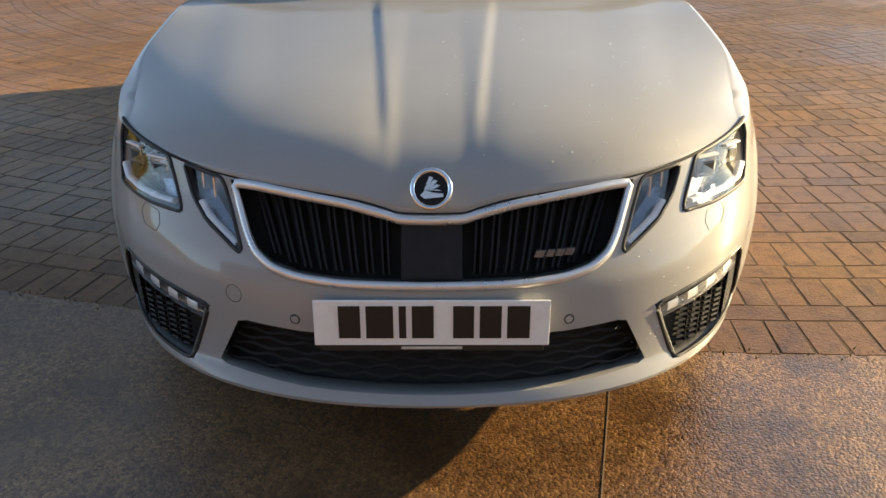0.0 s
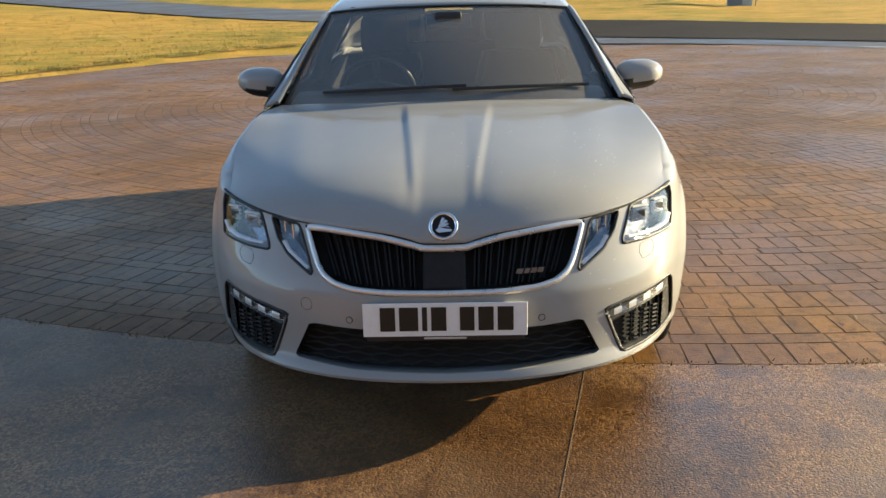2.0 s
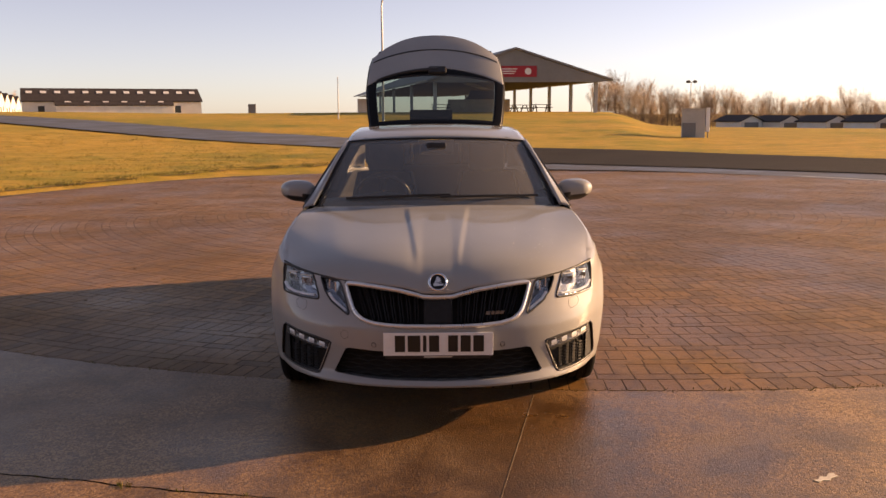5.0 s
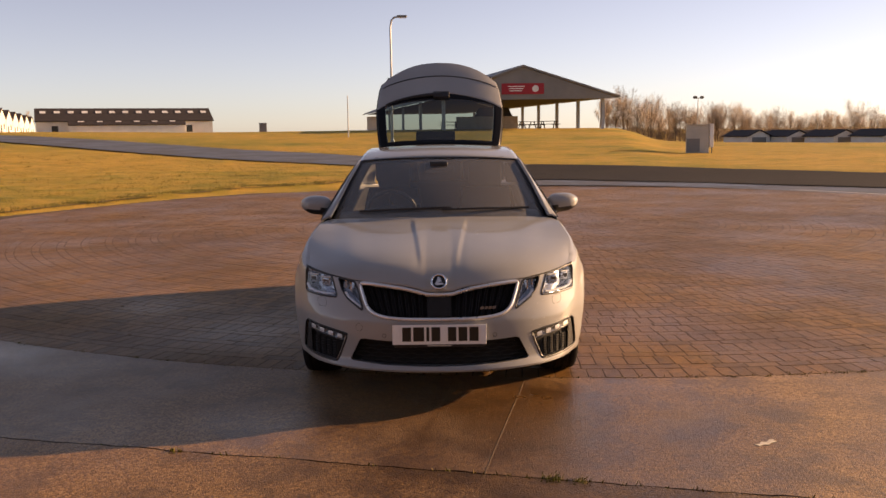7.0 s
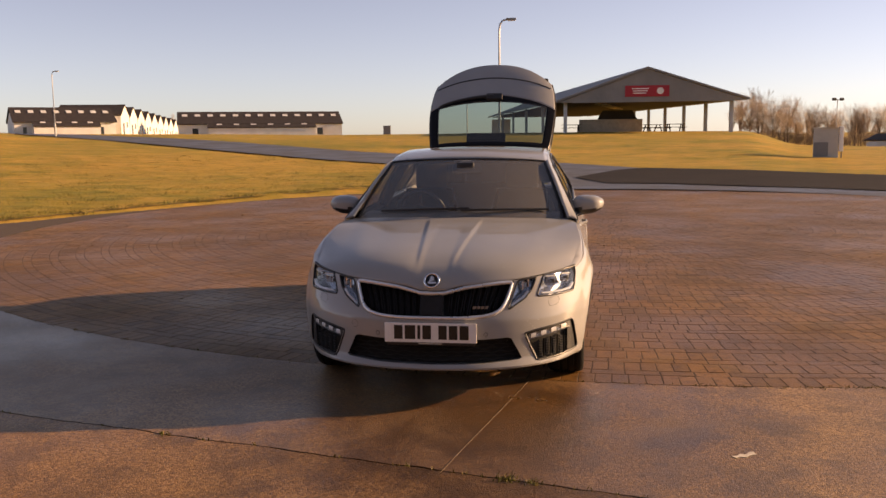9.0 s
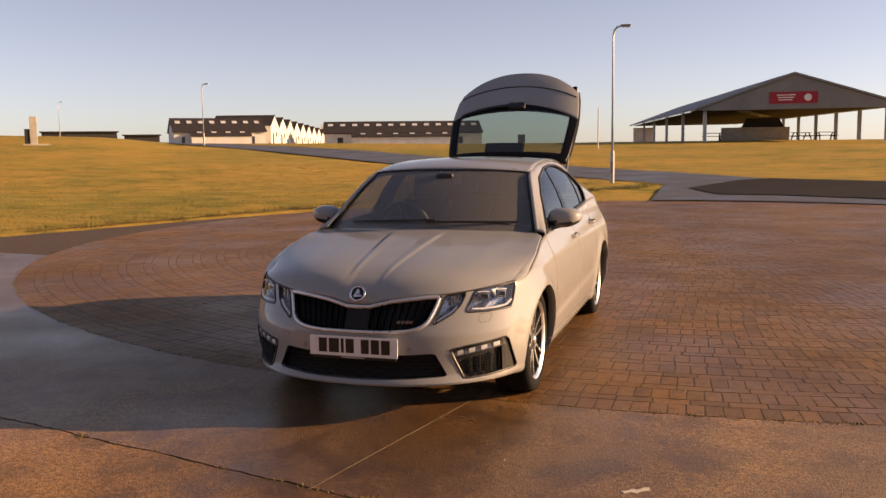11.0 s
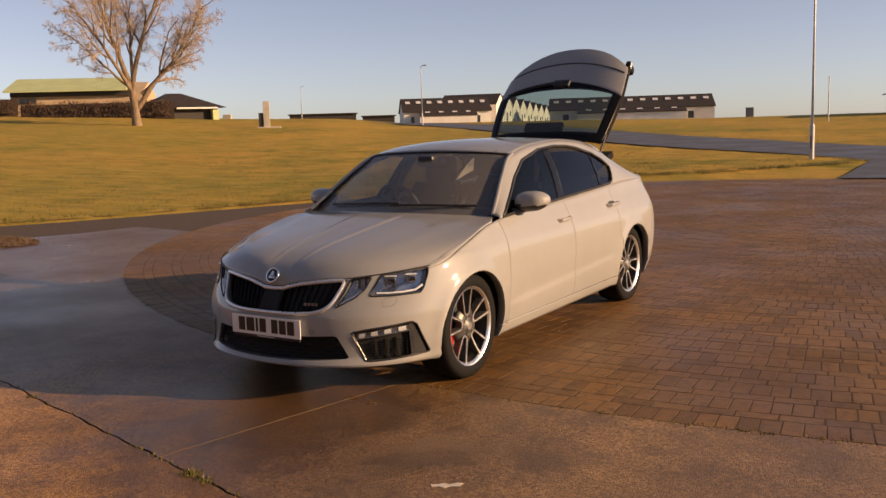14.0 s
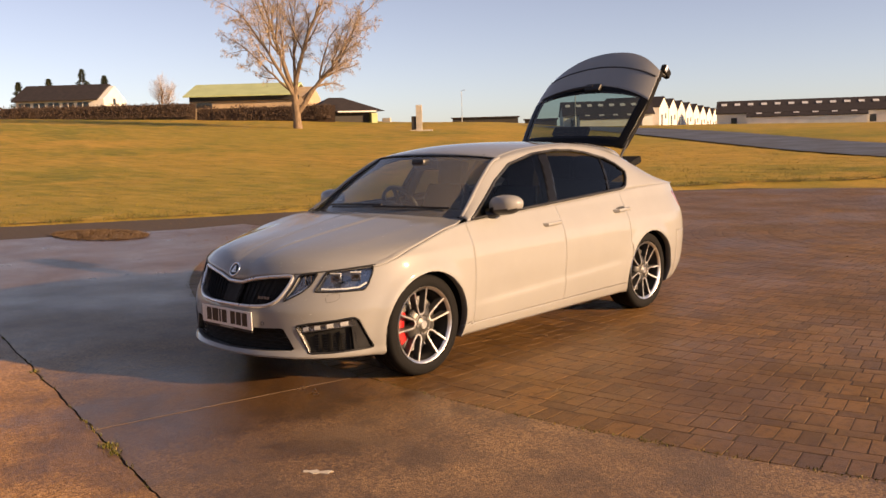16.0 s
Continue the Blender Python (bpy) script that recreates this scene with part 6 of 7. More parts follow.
# low sheds on the skyline
for az0, az1, d in ((41.8, 37.7, 230), (37.3, 35.3, 235)):
    a, b = Vector(bearing(az0, d, (4.62, -3.09))), Vector(bearing(az1, d, (4.62, -3.09)))
    yaw = math.degrees(math.atan2(b.y - a.y, b.x - a.x))
    shed = thing("low_shed", "low dark flat-roofed shed on the skyline", "shed", "low sheds", pose(a.x, a.y, rise(a.x, a.y) + 0.1, 0, 0, yaw))
    part("wall", box(((b - a).length, 8, 1.6), ((b - a).length / 2, 4, 0.0)), DARKWOOD, shed)
    part("roof", box(((b - a).length + 0.8, 9, 0.25), ((b - a).length / 2, 4, 0.9)), ROOF, shed)

# green-roofed hall, pavilion, white house to the west
E16 = (4.62, -3.09)


def facing(az0, az1, d0, d1, z):
    a, b = Vector(bearing(az0, d0, E16)), Vector(bearing(az1, d1, E16))
    return pose(a.x, a.y, z, 0, 0, math.degrees(math.atan2(b.y - a.y, b.x - a.x))), (b - a).length


m, length = facing(57.85, 50.75, 100, 97, 3.6)
hall = thing("hall", "buff hall with a pale green pitched roof", "building", m=m)
part("wall", prism([(0, -1), (8, -1), (8, 2.35), (4, 3.5), (0, 2.35)], length, "x"), BUFF, hall, "buff rendered wall")
part("roof", prism([(-0.9, 2.45), (4, 3.85), (8.9, 2.45), (8.9, 2.6), (4, 4.02), (-0.9, 2.6)], length - 1.0, "x", at=-0.4), GREENROOF, hall, "pale green metal roof")
part("fascia", box((length - 1, 0.3, 0.45), (length / 2 - 0.4, -0.2, 2.25)), DARKWOOD, hall, "dark timber fascia")
part("window", box((1.6, 0.1, 0.5), (1.6, -0.03, 1.6)), WINDOWDARK, hall)
part("door", box((0.9, 0.1, 1.6), (length - 1.6, -0.03, 0.1)), WINDOWDARK, hall)

m, length = facing(50.5, 46.15, 88, 90, 2.85)
pav = thing("pavilion", "dark pavilion with a low pyramid roof", "building", m=m)
part("wall", box((length - 1.0, 5, 2.2), (length / 2, 3, 0.2)), DARKWOOD, pav)
bm = bmesh.new()
tops = [bm.verts.new(p) for p in ((length * 0.35, 3, 2.6), (length * 0.55, 3, 2.6))]
foot = [bm.verts.new(p) for p in ((-0.2, -0.2, 1.15), (length + 0.2, -0.2, 1.15), (length + 0.2, 6.2, 1.15), (-0.2, 6.2, 1.15))]
for f in ((foot[0], foot[1], tops[1], tops[0]), (foot[1], foot[2], tops[1]), (foot[2], foot[3], tops[0], tops[1]), (foot[3], foot[0], tops[0]), foot[::-1]):
    bm.faces.new(f)
part("roof", bm, ROOF, pav, "dark low-pitched roof")
part("fascia", box((length * 0.55, 0.15, 0.14), (length * 0.62, -0.25, 1.12)), RENDER, pav, "pale fascia board")
part("end_wall", box((0.6, 2, 1.7), (length - 0.9, 0.8, 0.1)), GREENROOF, pav)

m, length = facing(67.4, 62.7, 128, 123, 5.2)
house = thing("house", "white house with grey roof behind the hedge", "house", m=m)
part("wall", prism([(0, -1.5), (7, -1.5), (7, 1.95), (3.5, 3.7), (0, 1.95)], length, "x"), RENDER, house, "white wall")
part("roof", prism([(-0.6, 1.75), (3.5, 3.8), (7.6, 1.75), (7.6, 1.95), (3.5, 4.0), (-0.6, 1.95)], length - 0.3, "x", at=-0.3), ROOF, house, "dark slate roof")
for k in range(5):
    window = part("window", box((1.45, 0.1, 1.25), (1.15 + 1.9 * k, -0.04, 0.95)), WINDOWDARK, house)
    part("mullion", box((0.09, 0.06, 1.25), (1.15 + 1.9 * k, -0.10, 0.95)), RENDER, window)
part("gable_window", box((0.08, 0.7, 0.8), (length + 0.02, 3.2, 1.7)), WINDOWDARK, house)

# garages beyond the bank
for k, (az, d) in enumerate(((-19.2, 150), (-21.4, 150), (-23.9, 146), (-26.5, 142), (-29, 138))):
    gx, gy = bearing(az, d, (0, -4.13))
    m = pose(gx, gy, rise(gx, gy) - 0.1, 0, 0, 20)
    if k == 0:
        garage = thing("garage", "small white gabled garage with grey door", "garage", "garages along the field", m)
        part("wall", gable(4.2, 6, 1.15, 2.0), RENDER, garage)
        part("roof", pitched_roof(4.2, 6, 1.15, 2.0, 0.3), ROOF, garage)
        part("door", box((2.6, 0.1, 1.0), (0, -0.03, 0.45)), GREYSHEET, garage, "grey garage door")
    else:
        copy_thing(garage, m)
a, b = Vector(bearing(-17.6, 156, (0, -4.13))), Vector(bearing(-30, 150, (0, -4.13)))
terrace = thing("low_terrace", "long low brick terrace behind the garages", "building", m=pose(a.x, a.y, rise(a.x, a.y), 0, 0, math.degrees(math.atan2(b.y - a.y, b.x - a.x))))
part("wall", box(((b - a).length, 6, 1.3), ((b - a).length / 2, 4, 0.4)), BRICKWALL, terrace)
part("roof", prism([(0.6, 1.0), (4, 1.9), (7.4, 1.0)], (b - a).length, "x"), ROOF, terrace)


# ---- hedges and trees ----
def hedge(m, length, depth, height, seed):
    rng = random.Random(seed)
    verts, faces = [], []
    for _ in range(int(length * 260)):
        x, y, z = rng.uniform(0, length), rng.uniform(0, depth), rng.uniform(-0.3, 1) ** 1
        z = (z if z > 0 else 0) * height * (0.85 + 0.2 * noise.noise((x * 0.6, seed, 0)))
        d = Vector((rng.uniform(-1, 1), rng.uniform(-1, 1), rng.uniform(-0.4, 1.2))).normalized() * rng.uniform(0.15, 0.4)
        s = d.orthogonal().normalized() * rng.uniform(0.025, 0.06)
        b0 = len(verts)
        p = Vector((x, y, z))
        verts += [p - s, p + s, p + d]
        faces.append((b0, b0 + 1, b0 + 2))
    for x in np.arange(0, length, 0.5):
        b0 = len(verts)
        verts += [(x, depth * 0.3, -0.4), (x + 0.52, depth * 0.3, -0.4), (x + 0.52, depth * 0.5, height * 0.8), (x, depth * 0.5, height * 0.8)]
        faces.append((b0, b0 + 1, b0 + 2, b0 + 3))
    me = bpy.data.meshes.new("hedge")
    me.from_pydata([tuple(v) for v in verts], [], faces)
    me.materials.append(HEDGE)
    ob = tagged(new("hedge", me), "brown leafless hedge along the field edge", "hedge", "hedges")
    ob.matrix_world = m
    return ob


m, length = facing(57.6, 49.4, 90, 86, 3.35)
hedge(m, length, 1.6, 1.5, 1)
m, length = facing(68.5, 57.8, 104, 96, 4.05)
hedge(m, length, 2.0, 1.6, 2)


def bare_tree(seed, height, spread, levels, trunk_r, sides=6, gnarl=0.25, first=0.28, lift=0.15):
    """Trunk and limbs as one mesh, fine twigs as another, both as lists of vertices and faces."""
    rng = random.Random(seed)
    wood, fine = ([], []), ([], [])

    def bar(store, pts, radii, n):
        vs, fs = store
        prev = None
        for i, (p, r) in enumerate(zip(pts, radii)):
            d = (pts[min(i + 1, len(pts) - 1)] - pts[max(i - 1, 0)]).normalized()
            s = d.orthogonal().normalized()
            t = d.cross(s)
            start = len(vs)
            for k in range(n):
                a = 2 * math.pi * k / n
                vs.append(tuple(p + r * (math.cos(a) * s + math.sin(a) * t)))
            if prev is not None:
                for k in range(n):
                    fs.append((prev + k, prev + (k + 1) % n, start + (k + 1) % n, start + k))
            prev = start

    def grow(p, d, length, r, level):
        steps = 4 if level < 2 else 3
        pts, radii = [p], [r]
        q = p.copy()
        for i in range(steps):
            d = (d + Vector((rng.uniform(-1, 1), rng.uniform(-1, 1), rng.uniform(-0.3, 0.7))) * gnarl * (0.5 + 0.3 * level) * 0.6).normalized()
            q = q + d * (length / steps)
            pts.append(q.copy())
            radii.append(r * (1 - 0.5 * (i + 1) / steps))
        deep = level >= levels - 2
        bar(fine if deep else wood, pts, [max(q, 0.008) for q in radii] if deep else radii, 3 if deep else (sides if level == 0 else 5))
        if level >= levels - 1:
            return
        n = (7, 5, 4, 3, 2, 2, 2)[level] if sides > 6 else (6, 5, 4, 3, 3)[level]
        for k in range(n):
            f = first + (1 - first) * (k + rng.random() * 0.8) / n if level == 0 else 0.2 + 0.8 * (k + rng.random()) / n
            i = min(steps - 1, int(f * steps))
            at = pts[i].lerp(pts[i + 1], f * steps - i)
            around = 2 * math.pi * (k * 0.38 + rng.random() * 0.3)
            s = d.orthogonal().normalized()
            t = d.cross(s)
            lean = rng.uniform(0.45, 0.95) * spread
            nd = (d + (math.cos(around) * s + math.sin(around) * t) * lean + Vector((0, 0, lift if level < 2 else 0.0))).normalized()
            grow(at, nd, length * rng.uniform(0.52, 0.78), max(0.004, r * (0.58 - 0.2 * f)), level + 1)
        grow(pts[-1], d, length * 0.62, r * 0.5, level + 1)
    grow(Vector((0, 0, -0.2)), Vector((0, 0, 1)), height * 0.46, trunk_r, 0)
    return wood, fine


def field_tree(seed):
    """A tall tree that forks low into steep limbs; long side limbs sweep out and their twigs hang a little."""
    rng = random.Random(seed)
    wood, fine = ([], []), ([], [])

    def bar(store, pts, radii, n):
        vs, fs = store
        prev = None
        for i, (p, r) in enumerate(zip(pts, radii)):
            d = (pts[min(i + 1, len(pts) - 1)] - pts[max(i - 1, 0)]).normalized()
            a = d.orthogonal().normalized()
            b = d.cross(a)
            start = len(vs)
            for k in range(n):
                t = 2 * math.pi * k / n
                vs.append(tuple(p + r * (math.cos(t) * a + math.sin(t) * b)))
            if prev is not None:
                for k in range(n):
                    fs.append((prev + k, prev + (k + 1) % n, start + (k + 1) % n, start + k))
            prev = start

    def limb(p, d, length, r, level, lift):
        steps = (9, 7, 5, 4, 3)[level]
        pts, radii, ways = [p], [r], [d]
        q = p.copy()
        for i in range(steps):
            bend = (0.10, 0.16, 0.22, 0.30, 0.34)[level]
            d = (d + Vector((rng.gauss(0, bend), rng.gauss(0, bend), rng.gauss(0, bend) + lift))).normalized()
            q = q + d * (length / steps)
            pts.append(q.copy())
            ways.append(d)
            radii.append(max(0.0065, r * (1 - 0.80 * (i + 1) / steps)))
        bar(wood if level < 2 else fine, pts, radii, (9, 6, 4, 3, 3)[level])
        if level == 4:
            return
        n = (11, 11, 8, 6)[level]
        for k in range(n):
            f = (0.22, 0.18, 0.15, 0.2)[level] + (0.78 - 0.02 * level) * (k + rng.random()) / n
            i = min(steps - 1, int(f * steps))
            at = pts[i].lerp(pts[i + 1], f * steps - i)
            a = ways[i].orthogonal().normalized()
            b = ways[i].cross(a)
            t = 2.4 * k + rng.uniform(-0.5, 0.5)
            wide = rng.uniform(0.55, 1.0)
            nd = (ways[i] + wide * (math.cos(t) * a + math.sin(t) * b)).normalized()
            limb(at, nd, length * (0.50, 0.46, 0.48, 0.55)[level] * rng.uniform(0.65, 1.15) * (1.08 - 0.50 * f), radii[i] * 0.55, level + 1,
                 (0.05, 0.0, -0.07, -0.16)[level])
    bar(wood, [Vector(p) for p in ((0, 0, -0.3), (0.0, 0, 0.15), (-0.05, 0, 0.9), (-0.12, 0, 1.9), (-0.22, 0, 2.7))], [0.62, 0.46, 0.38, 0.36, 0.32], 12)
    for p, d, length, r in (((-0.20, 0, 2.5), (-0.22, 0.10, 1), 10.8, 0.26), ((-0.15, 0, 2.4), (0.10, -0.15, 1), 11.2, 0.24), ((0.0, 0, 1.2), (0.50, 0.05, 1), 10.2, 0.24),
                            ((-0.10, 0.05, 2.2), (0.02, 0.35, 1), 9.6, 0.20), ((-0.25, -0.05, 2.6), (-0.42, -0.30, 1), 9.0, 0.18), ((0.55, 0.05, 2.4), (0.95, 0.1, 0.75), 7.2, 0.16),
                            ((-0.28, 0, 2.9), (-0.95, 0.1, 0.62), 6.4, 0.12)):
        limb(Vector(p), Vector(d).normalized(), length, r, 0, 0.02)
    return wood, fine


def plant_tree(name, label, data, m, group=""):
    ob = thing(name, label, "tree", group, m)
    for nm, (vs, fs), mat in (("trunk", data[0], BARK), ("crown", data[1], TWIG)):
        me = bpy.data.meshes.new(nm)
        me.from_pydata(vs, [], fs)
        me.materials.append(mat)
        for p in me.polygons:
            p.use_smooth = True
        c = new(nm, me)
        c.parent = ob
    return ob


tx, ty = bearing(51.42, 72, E16)
plant_tree("tree", "large bare winter tree with fine reddish twigs", field_tree(11), ground_pose(tx, ty, 51, 0.1)).scale = (0.82, 0.82, 1.0)
tx, ty = bearing(59.5, 116, E16)
small = plant_tree("tree", "small bare tree beside the hall", bare_tree(5, 5.2, 0.9, 5, 0.16), ground_pose(tx, ty))
protos = []
rng = random.Random(9)
for k in range(84):
    az = -9.6 - 17.5 * k / 83 + rng.uniform(-0.25, 0.25)
    d = rng.uniform(175, 225)
    tall = rng.uniform(0.62, 0.95) * (1.35 if k in (5, 6, 14, 15, 16, 31, 33, 50, 52, 70) else 1.08 if k < 40 else 0.95)
    tx, ty = bearing(az, d, (0.4, -4.5))
    m = pose(tx, ty, rise(tx, ty) + 0.2, 0, 0, rng.uniform(0, 360))
    if k < 4:
        protos.append(plant_tree("bare_tree", "slender bare tree in a far row", bare_tree(20 + k, 7.6, 0.78, 5, 0.12, 5, 0.24, 0.12, 0.25), m, "far row of bare trees"))
        protos[-1].scale = (tall, tall, tall)
    else:
        t = copy_thing(protos[k % 4], m)
        t.scale = (tall, tall, tall)


def thicket(az0, az1, d, tall, seed):
    """Dense low scrub at the foot of the far trees."""
    rng = random.Random(seed)
    verts, faces = [], []
    for _ in range(9000):
        az, dd = rng.uniform(az0, az1), d + rng.uniform(-6, 6)
        x, y = bearing(az, dd, (0.4, -4.5))
        h = tall * (0.55 + 0.45 * noise.noise((az * 1.3, seed, 0)) + 0.25 * noise.noise((az * 5, seed, 2)))
        z = rise(x, y) + max(0.0, h) * rng.random() ** 0.8
        way = Vector((rng.gauss(0, 0.5), rng.gauss(0, 0.5), 1)).normalized() * rng.uniform(0.4, 1.2)
        w = way.orthogonal().normalized() * rng.uniform(0.02, 0.06)
        p = Vector((x, y, z))
        b0 = len(verts)
        verts += [tuple(p - w), tuple(p + w), tuple(p + way)]
        faces.append((b0, b0 + 1, b0 + 2))
    me = bpy.data.meshes.new("thicket")
    me.from_pydata(verts, [], faces)
    me.materials.append(SCRUB)
    return tagged(new("thicket", me), "dense brown leafless scrub below the far trees", "scrub", kind="stuff")


thicket(-10.0, -19.0, 190, 3.6, 3)
thicket(-17.0, -31.0, 200, 4.4, 5)
for az, d, s in ((26.6, 300, 0.9), (25.4, 310, 0.7), (24.6, 290, 0.8)):
    tx, ty = bearing(az, d)
    t = copy_thing(protos[1], ground_pose(tx, ty))
    t.scale = (s, s, s)


def conifer(m, tall, seed):
    rng = random.Random(seed)
    ob = thing("conifer", "dark evergreen tree behind the white house", "tree", "evergreens", m)
    part("trunk", rod((0, 0, -0.2), (0, 0, tall * 0.9), 0.16, 0.03, n=6), BARK, ob)
    verts, faces = [], []
    for _ in range(1400):
        h = rng.random() ** 0.8
        r = (1 - h) * tall * 0.34 * rng.uniform(0.3, 1) * (0.75 + 0.35 * math.sin(h * 30))
        a = rng.uniform(0, 2 * math.pi)
        p = Vector((r * math.cos(a), r * math.sin(a), tall * (0.12 + 0.88 * h)))
        d = Vector((math.cos(a), math.sin(a), rng.uniform(-0.5, 0.2))) * rng.uniform(0.2, 0.5)
        s = d.orthogonal().normalized() * rng.uniform(0.05, 0.12)
        b0 = len(verts)
        verts += [tuple(p - s), tuple(p + s), tuple(p + d)]
        faces.append((b0, b0 + 1, b0 + 2))
    me = bpy.data.meshes.new("crown")
    me.from_pydata(verts, [], faces)
    me.materials.append(mottled("evergreen", (0.02, 0.03, 0.015), (0.05, 0.06, 0.03), 2, 0.8, 0))
    c = new("crown", me)
    c.parent = ob
    return ob


for az, tall, s in ((63.8, 7.6, 1), (62.6, 6.7, 2), (65.6, 6.0, 3), (67.2, 5.4, 4)):
    tx, ty = bearing(az, 150, E16)
    conifer(ground_pose(tx, ty), tall, s)
# ---- small things near the car ----
def tufts(name, spots, label, seed, tall=(0.02, 0.06)):
    rng = random.Random(seed)
    verts, faces = [], []
    for x, y, n, spread in spots:
        for _ in range(n):
            px, py = rng.gauss(x, spread), rng.gauss(y, spread)
            g = edge_gap(px, py) if seed < 50 else 0
            z = (0.02 if g > 0 else 0.0) + (rise(px, py) if seed < 50 else 0)
            h = rng.uniform(*tall)
            a = rng.uniform(0, 2 * math.pi)
            w = rng.uniform(0.002, 0.005) * (1 + h * 6)
            dx, dy = math.cos(a), math.sin(a)
            lx, ly = rng.gauss(0, 0.5) * h, rng.gauss(0, 0.5) * h
            b0 = len(verts)
            verts += [(px - dy * w, py + dx * w, z - 0.01), (px + dy * w, py - dx * w, z - 0.01), (px + lx, py + ly, z + h)]
            faces.append((b0, b0 + 1, b0 + 2))
    me = bpy.data.meshes.new(name)
    me.from_pydata(verts, [], faces)
    me.materials.append(BLADE)
    return tagged(new(name, me), label, "grass", kind="stuff")


rng = random.Random(3)
edge_spots = []
for (x0, y0), (x1, y1) in zip(LEFT_EDGE[1:], LEFT_EDGE[2:] + ROAD_NEAR[:3]):
    d = math.hypot(x1 - x0, y1 - y0)
    nx, ny = -(y1 - y0) / d, (x1 - x0) / d
    for k in range(int(d * 9)):
        f = rng.random()
        o = rng.uniform(0.0, 0.5)
        edge_spots.append((x0 + (x1 - x0) * f + nx * o, y0 + (y1 - y0) * f + ny * o, 34, 0.10))
tufts("turf_edge_grass", edge_spots, "ragged grass blades along the turf edge", 1, (0.03, 0.10))
field = []
for _ in range(2600):
    a, r = rng.uniform(radians(95), radians(205)), 9.5 + 26 * rng.random() ** 1.6
    x, y = 1.7 + r * math.cos(a), 10.8 + r * math.sin(a)
    if edge_gap(x, y) > 0.1:
        field.append((x, y, 16, 0.16))
tufts("field_grass", field, "sparse winter grass blades over the turf", 2, (0.03, 0.09))
crack_spots = [(x, CRACK(x), 4, 0.008) for x in (rng.uniform(-3, 3) for _ in range(40))] + [(0.50, CRACK(0.50), 120, 0.025), (0.62, CRACK(0.62), 60, 0.02), (-1.3, CRACK(-1.3), 40, 0.02)]
tufts("joint_weeds", crack_spots, "small weeds growing in the concrete joint", 60, (0.006, 0.022))
rim = []
for _ in range(700):
    a = radians(rng.uniform(178, 300))
    if rng.random() < 0.4 or a > radians(272):
        rim.append((CIRCLE.x + 9.72 * math.cos(a), CIRCLE.y + 9.72 * math.sin(a), 6, 0.018))
tufts("edge_moss", rim, "yellow moss and weeds along the paver edge", 61, (0.004, 0.016))
# fallen leaves on the lane and a patch of leaf litter
LEAF = mottled("leaf_litter", (0.10, 0.055, 0.025), (0.24, 0.15, 0.07), 20, 0.8, 0)


def litter(name, spots, label, seed):
    rng = random.Random(seed)
    verts, faces = [], []
    for x, y, sx, sy, n in spots:
        for _ in range(n):
            while True:
                a, b = rng.uniform(-1, 1), rng.uniform(-1, 1)
                if a * a + b * b < 1:
                    break
            px, py, s, t = x + a * sx, y + b * sy, rng.uniform(0.012, 0.03), rng.uniform(0, 6.28)
            z = rng.uniform(0.006, 0.02)
            b0 = len(verts)
            for k, (u, v) in enumerate(((-1, 0), (0, -0.5), (1, 0), (0, 0.5))):
                verts.append((px + s * (u * math.cos(t) - v * math.sin(t)), py + s * (u * math.sin(t) + v * math.cos(t)), z + rng.uniform(-0.003, 0.012)))
            faces.append((b0, b0 + 1, b0 + 2, b0 + 3))
    me = bpy.data.meshes.new(name)
    me.from_pydata(verts, [], faces)
    me.materials.append(LEAF)
    return tagged(new(name, me), label, "leaves", kind="stuff")


litter("leaf_litter", [(-9.5, 4.0, 1.15, 0.62, 5200)], "patch of brown leaf litter on the damp lane", 5)
litter("scattered_leaves", [(1.7, 10.8, 9.8, 9.8, 420), (-8, 6, 2.5, 2.5, 120)], "scattered dry leaves on the paving", 6)
# small pale mark on the concrete and the thin painted line
pale_mark = prism([(1.53, -0.62), (1.56, -0.605), (1.575, -0.58), (1.60, -0.585), (1.625, -0.55), (1.65, -0.545), (1.645, -0.565), (1.655, -0.58), (1.615, -0.60), (1.60, -0.625), (1.57, -0.622), (1.55, -0.64)], 0.0025, "z", at=0.0005)
tagged(link_mesh("scuff_mark", pale_mark, PALE), "small pale mark on the brown concrete", "mark", kind="structure")
line = prism([(0.5255, 0.62), (0.5285, 0.62), (0.2755, -0.60), (0.200, -0.98), (0.1975, -0.98), (0.2725, -0.60)], 0.0015, "z", at=0.0005)
tagged(link_mesh("chalk_line", line, mottled("faded_line", (0.11, 0.070, 0.042), (0.19, 0.130, 0.082), 8, 0.8, 0.1, 60)), "thin pale line across the concrete bay", "mark", kind="structure")
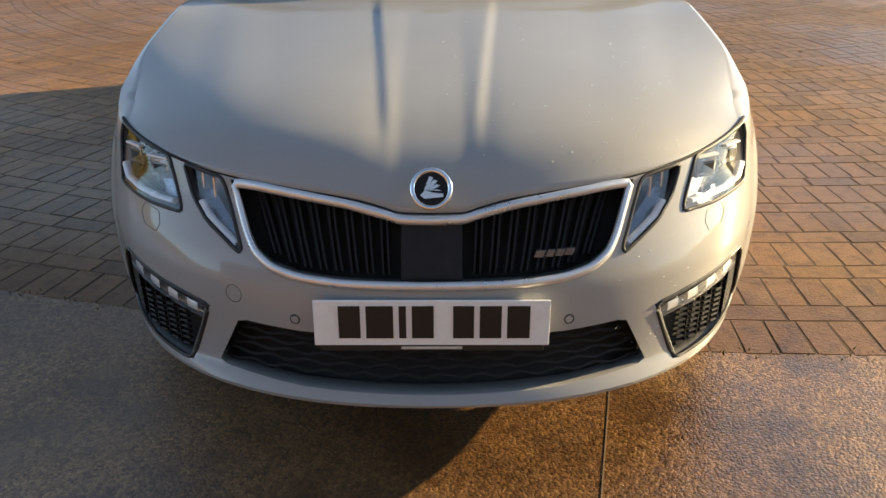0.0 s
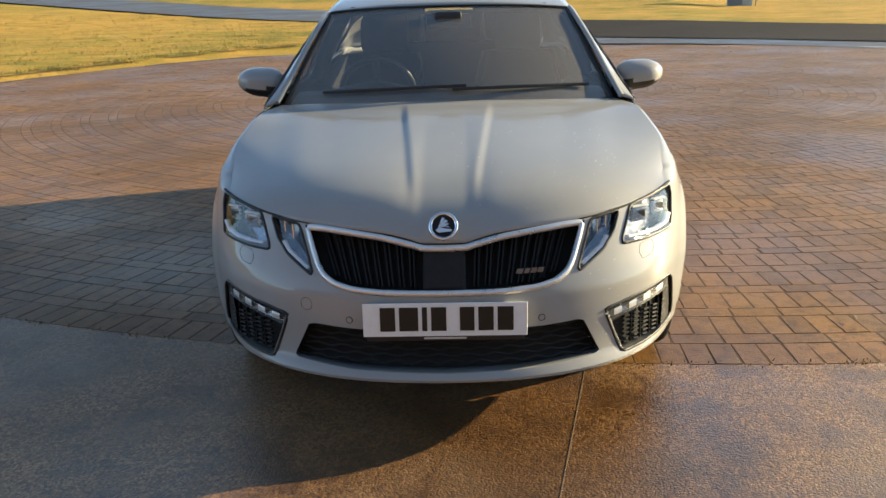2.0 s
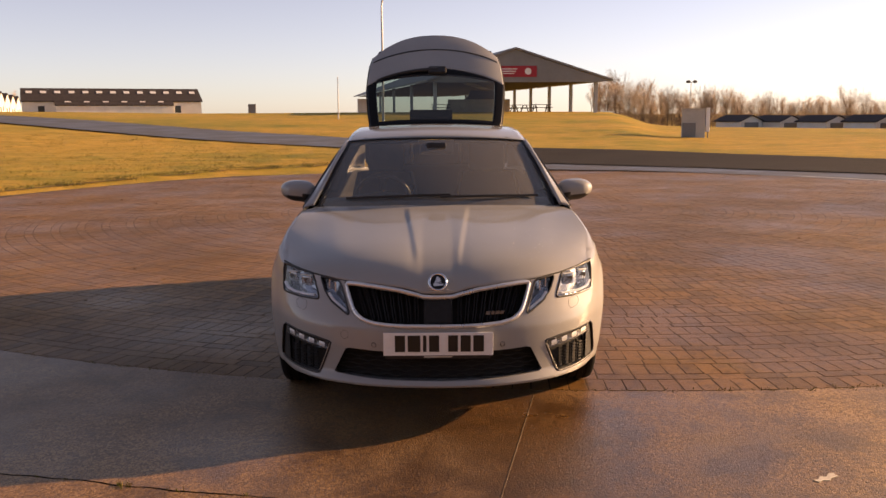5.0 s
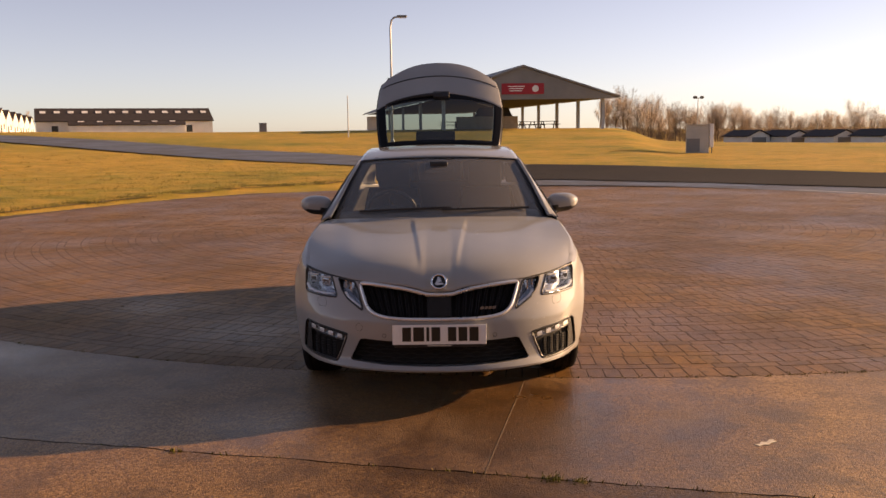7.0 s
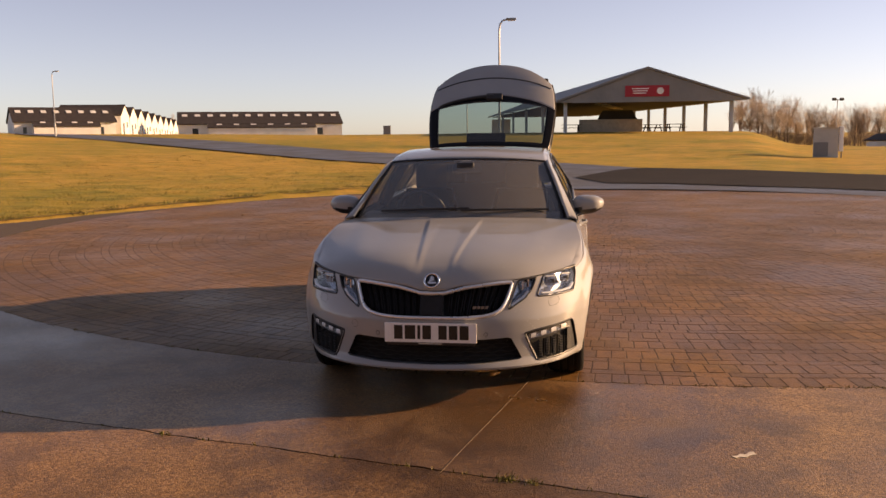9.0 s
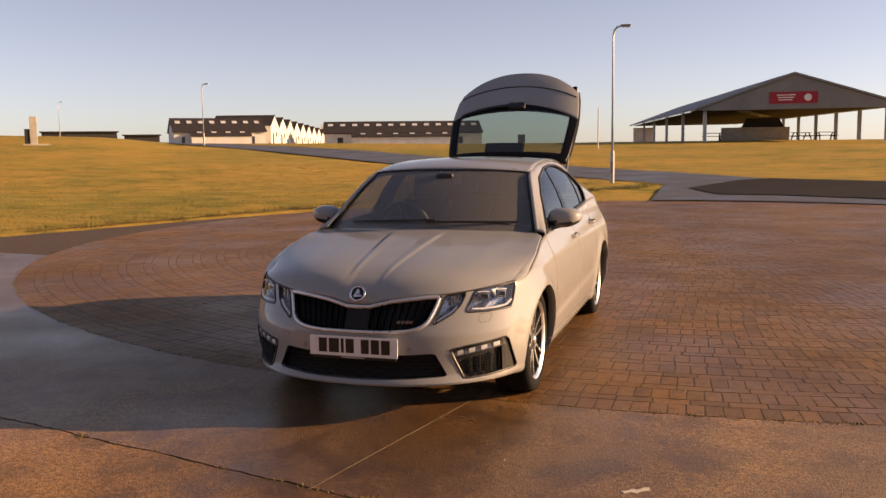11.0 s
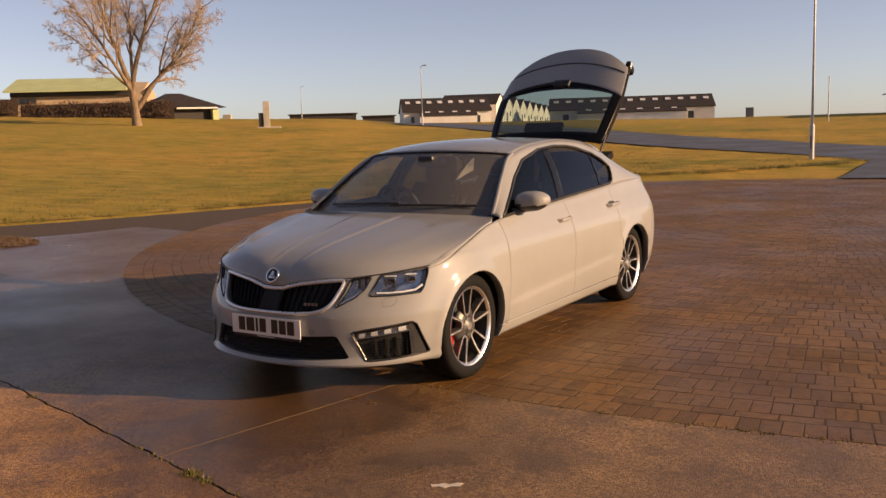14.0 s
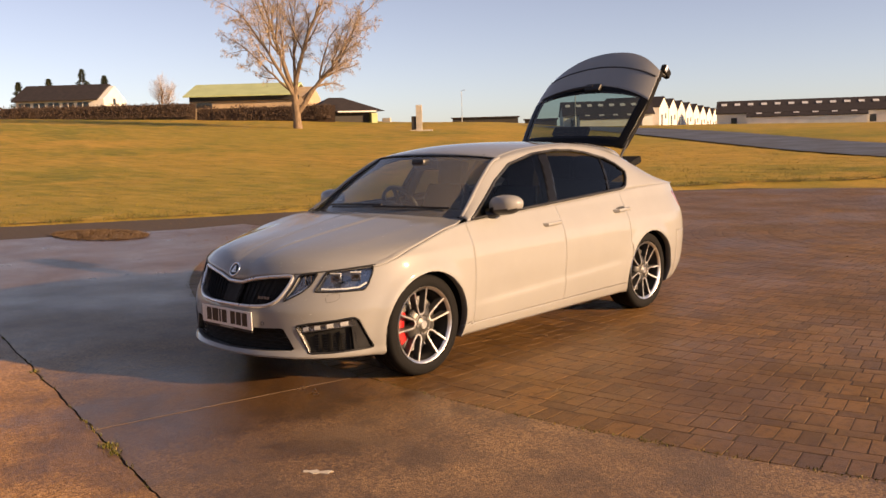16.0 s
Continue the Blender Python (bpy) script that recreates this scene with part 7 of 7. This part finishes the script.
# ---- the round of clay pavers, laid in rings: headers and stretchers in turn ----
def paver(length, width, height=0.03, bevel=0.0008):
    """One paver round the origin: length along x, width along y."""
    bm = bmesh.new()
    a, b = length / 2, width / 2
    rings = []
    for inset, z in ((0, -height), (0, -bevel), (bevel, 0)):
        rings.append([bm.verts.new((sx * (a - inset), sy * (b - inset), z)) for sx, sy in ((-1, -1), (1, -1), (1, 1), (-1, 1))])
    for r0, r1 in zip(rings, rings[1:]):
        for k in range(4):
            bm.faces.new((r0[k], r0[(k + 1) % 4], r1[(k + 1) % 4], r1[k]))
    bm.faces.new(rings[-1])
    me = bpy.data.meshes.new("brick")
    bm.to_mesh(me)
    bm.free()
    me.materials.append(BRICK)
    return me


def build_pavers():
    rng = random.Random(4)
    bed = sheet("paved_circle", [(CIRCLE.x + 9.715 * math.cos(radians(a)), CIRCLE.y + 9.715 * math.sin(radians(a))) for a in range(0, 360, 4)], JOINT,
                "brown clay pavers laid in rings, worn and mossy", "paving", 0.0002, 2.0, False)
    header, stretcher = paver(0.0965, 0.2065), paver(0.2090, 0.0975)
    verts, faces = [], []
    singles = 0
    r, row = RADIUS, 0
    while r > 0.25:
        depth, along, me = (0.212, 0.103, header) if row % 2 == 0 else (0.103, 0.216, stretcher)
        mid = r - depth / 2
        count = max(6, int(2 * math.pi * mid / along))
        turn = rng.random()
        co = np.array([v.co for v in me.vertices])
        polys = [tuple(p.vertices) for p in me.polygons]
        for k in range(count):
            t = 2 * math.pi * (k + turn) / count
            x, y = CIRCLE.x + mid * math.cos(t), CIRCLE.y + mid * math.sin(t)
            m = pose(x, y, 0.0014 + rng.uniform(-0.0007, 0.0007), rng.uniform(-0.3, 0.3), rng.uniform(-0.3, 0.3), math.degrees(t) - 90 + rng.uniform(-1.2, 1.2))
            m = m @ Matrix.Diagonal((1 + rng.uniform(-0.04, 0.015), 1 + rng.uniform(-0.04, 0.015), 1, 1))
            if singles < 300 and 0.95 < x < 4.0 and y < 2.2:
                ob = new("brick", me)
                ob.matrix_world = m
                ob.parent = bed
                singles += 1
            else:
                base = len(verts)
                verts.extend((co @ np.array(m.to_3x3()).T + np.array(m.translation)).tolist())
                faces.extend([tuple(base + i for i in p) for p in polys])
        r -= depth
        row += 1
    me = bpy.data.meshes.new("bricks")
    me.from_pydata(verts, [], faces)
    me.materials.append(BRICK)
    ob = new("bricks", me)
    ob.parent = bed
    tagged(ob, kind="stuff")


build_pavers()
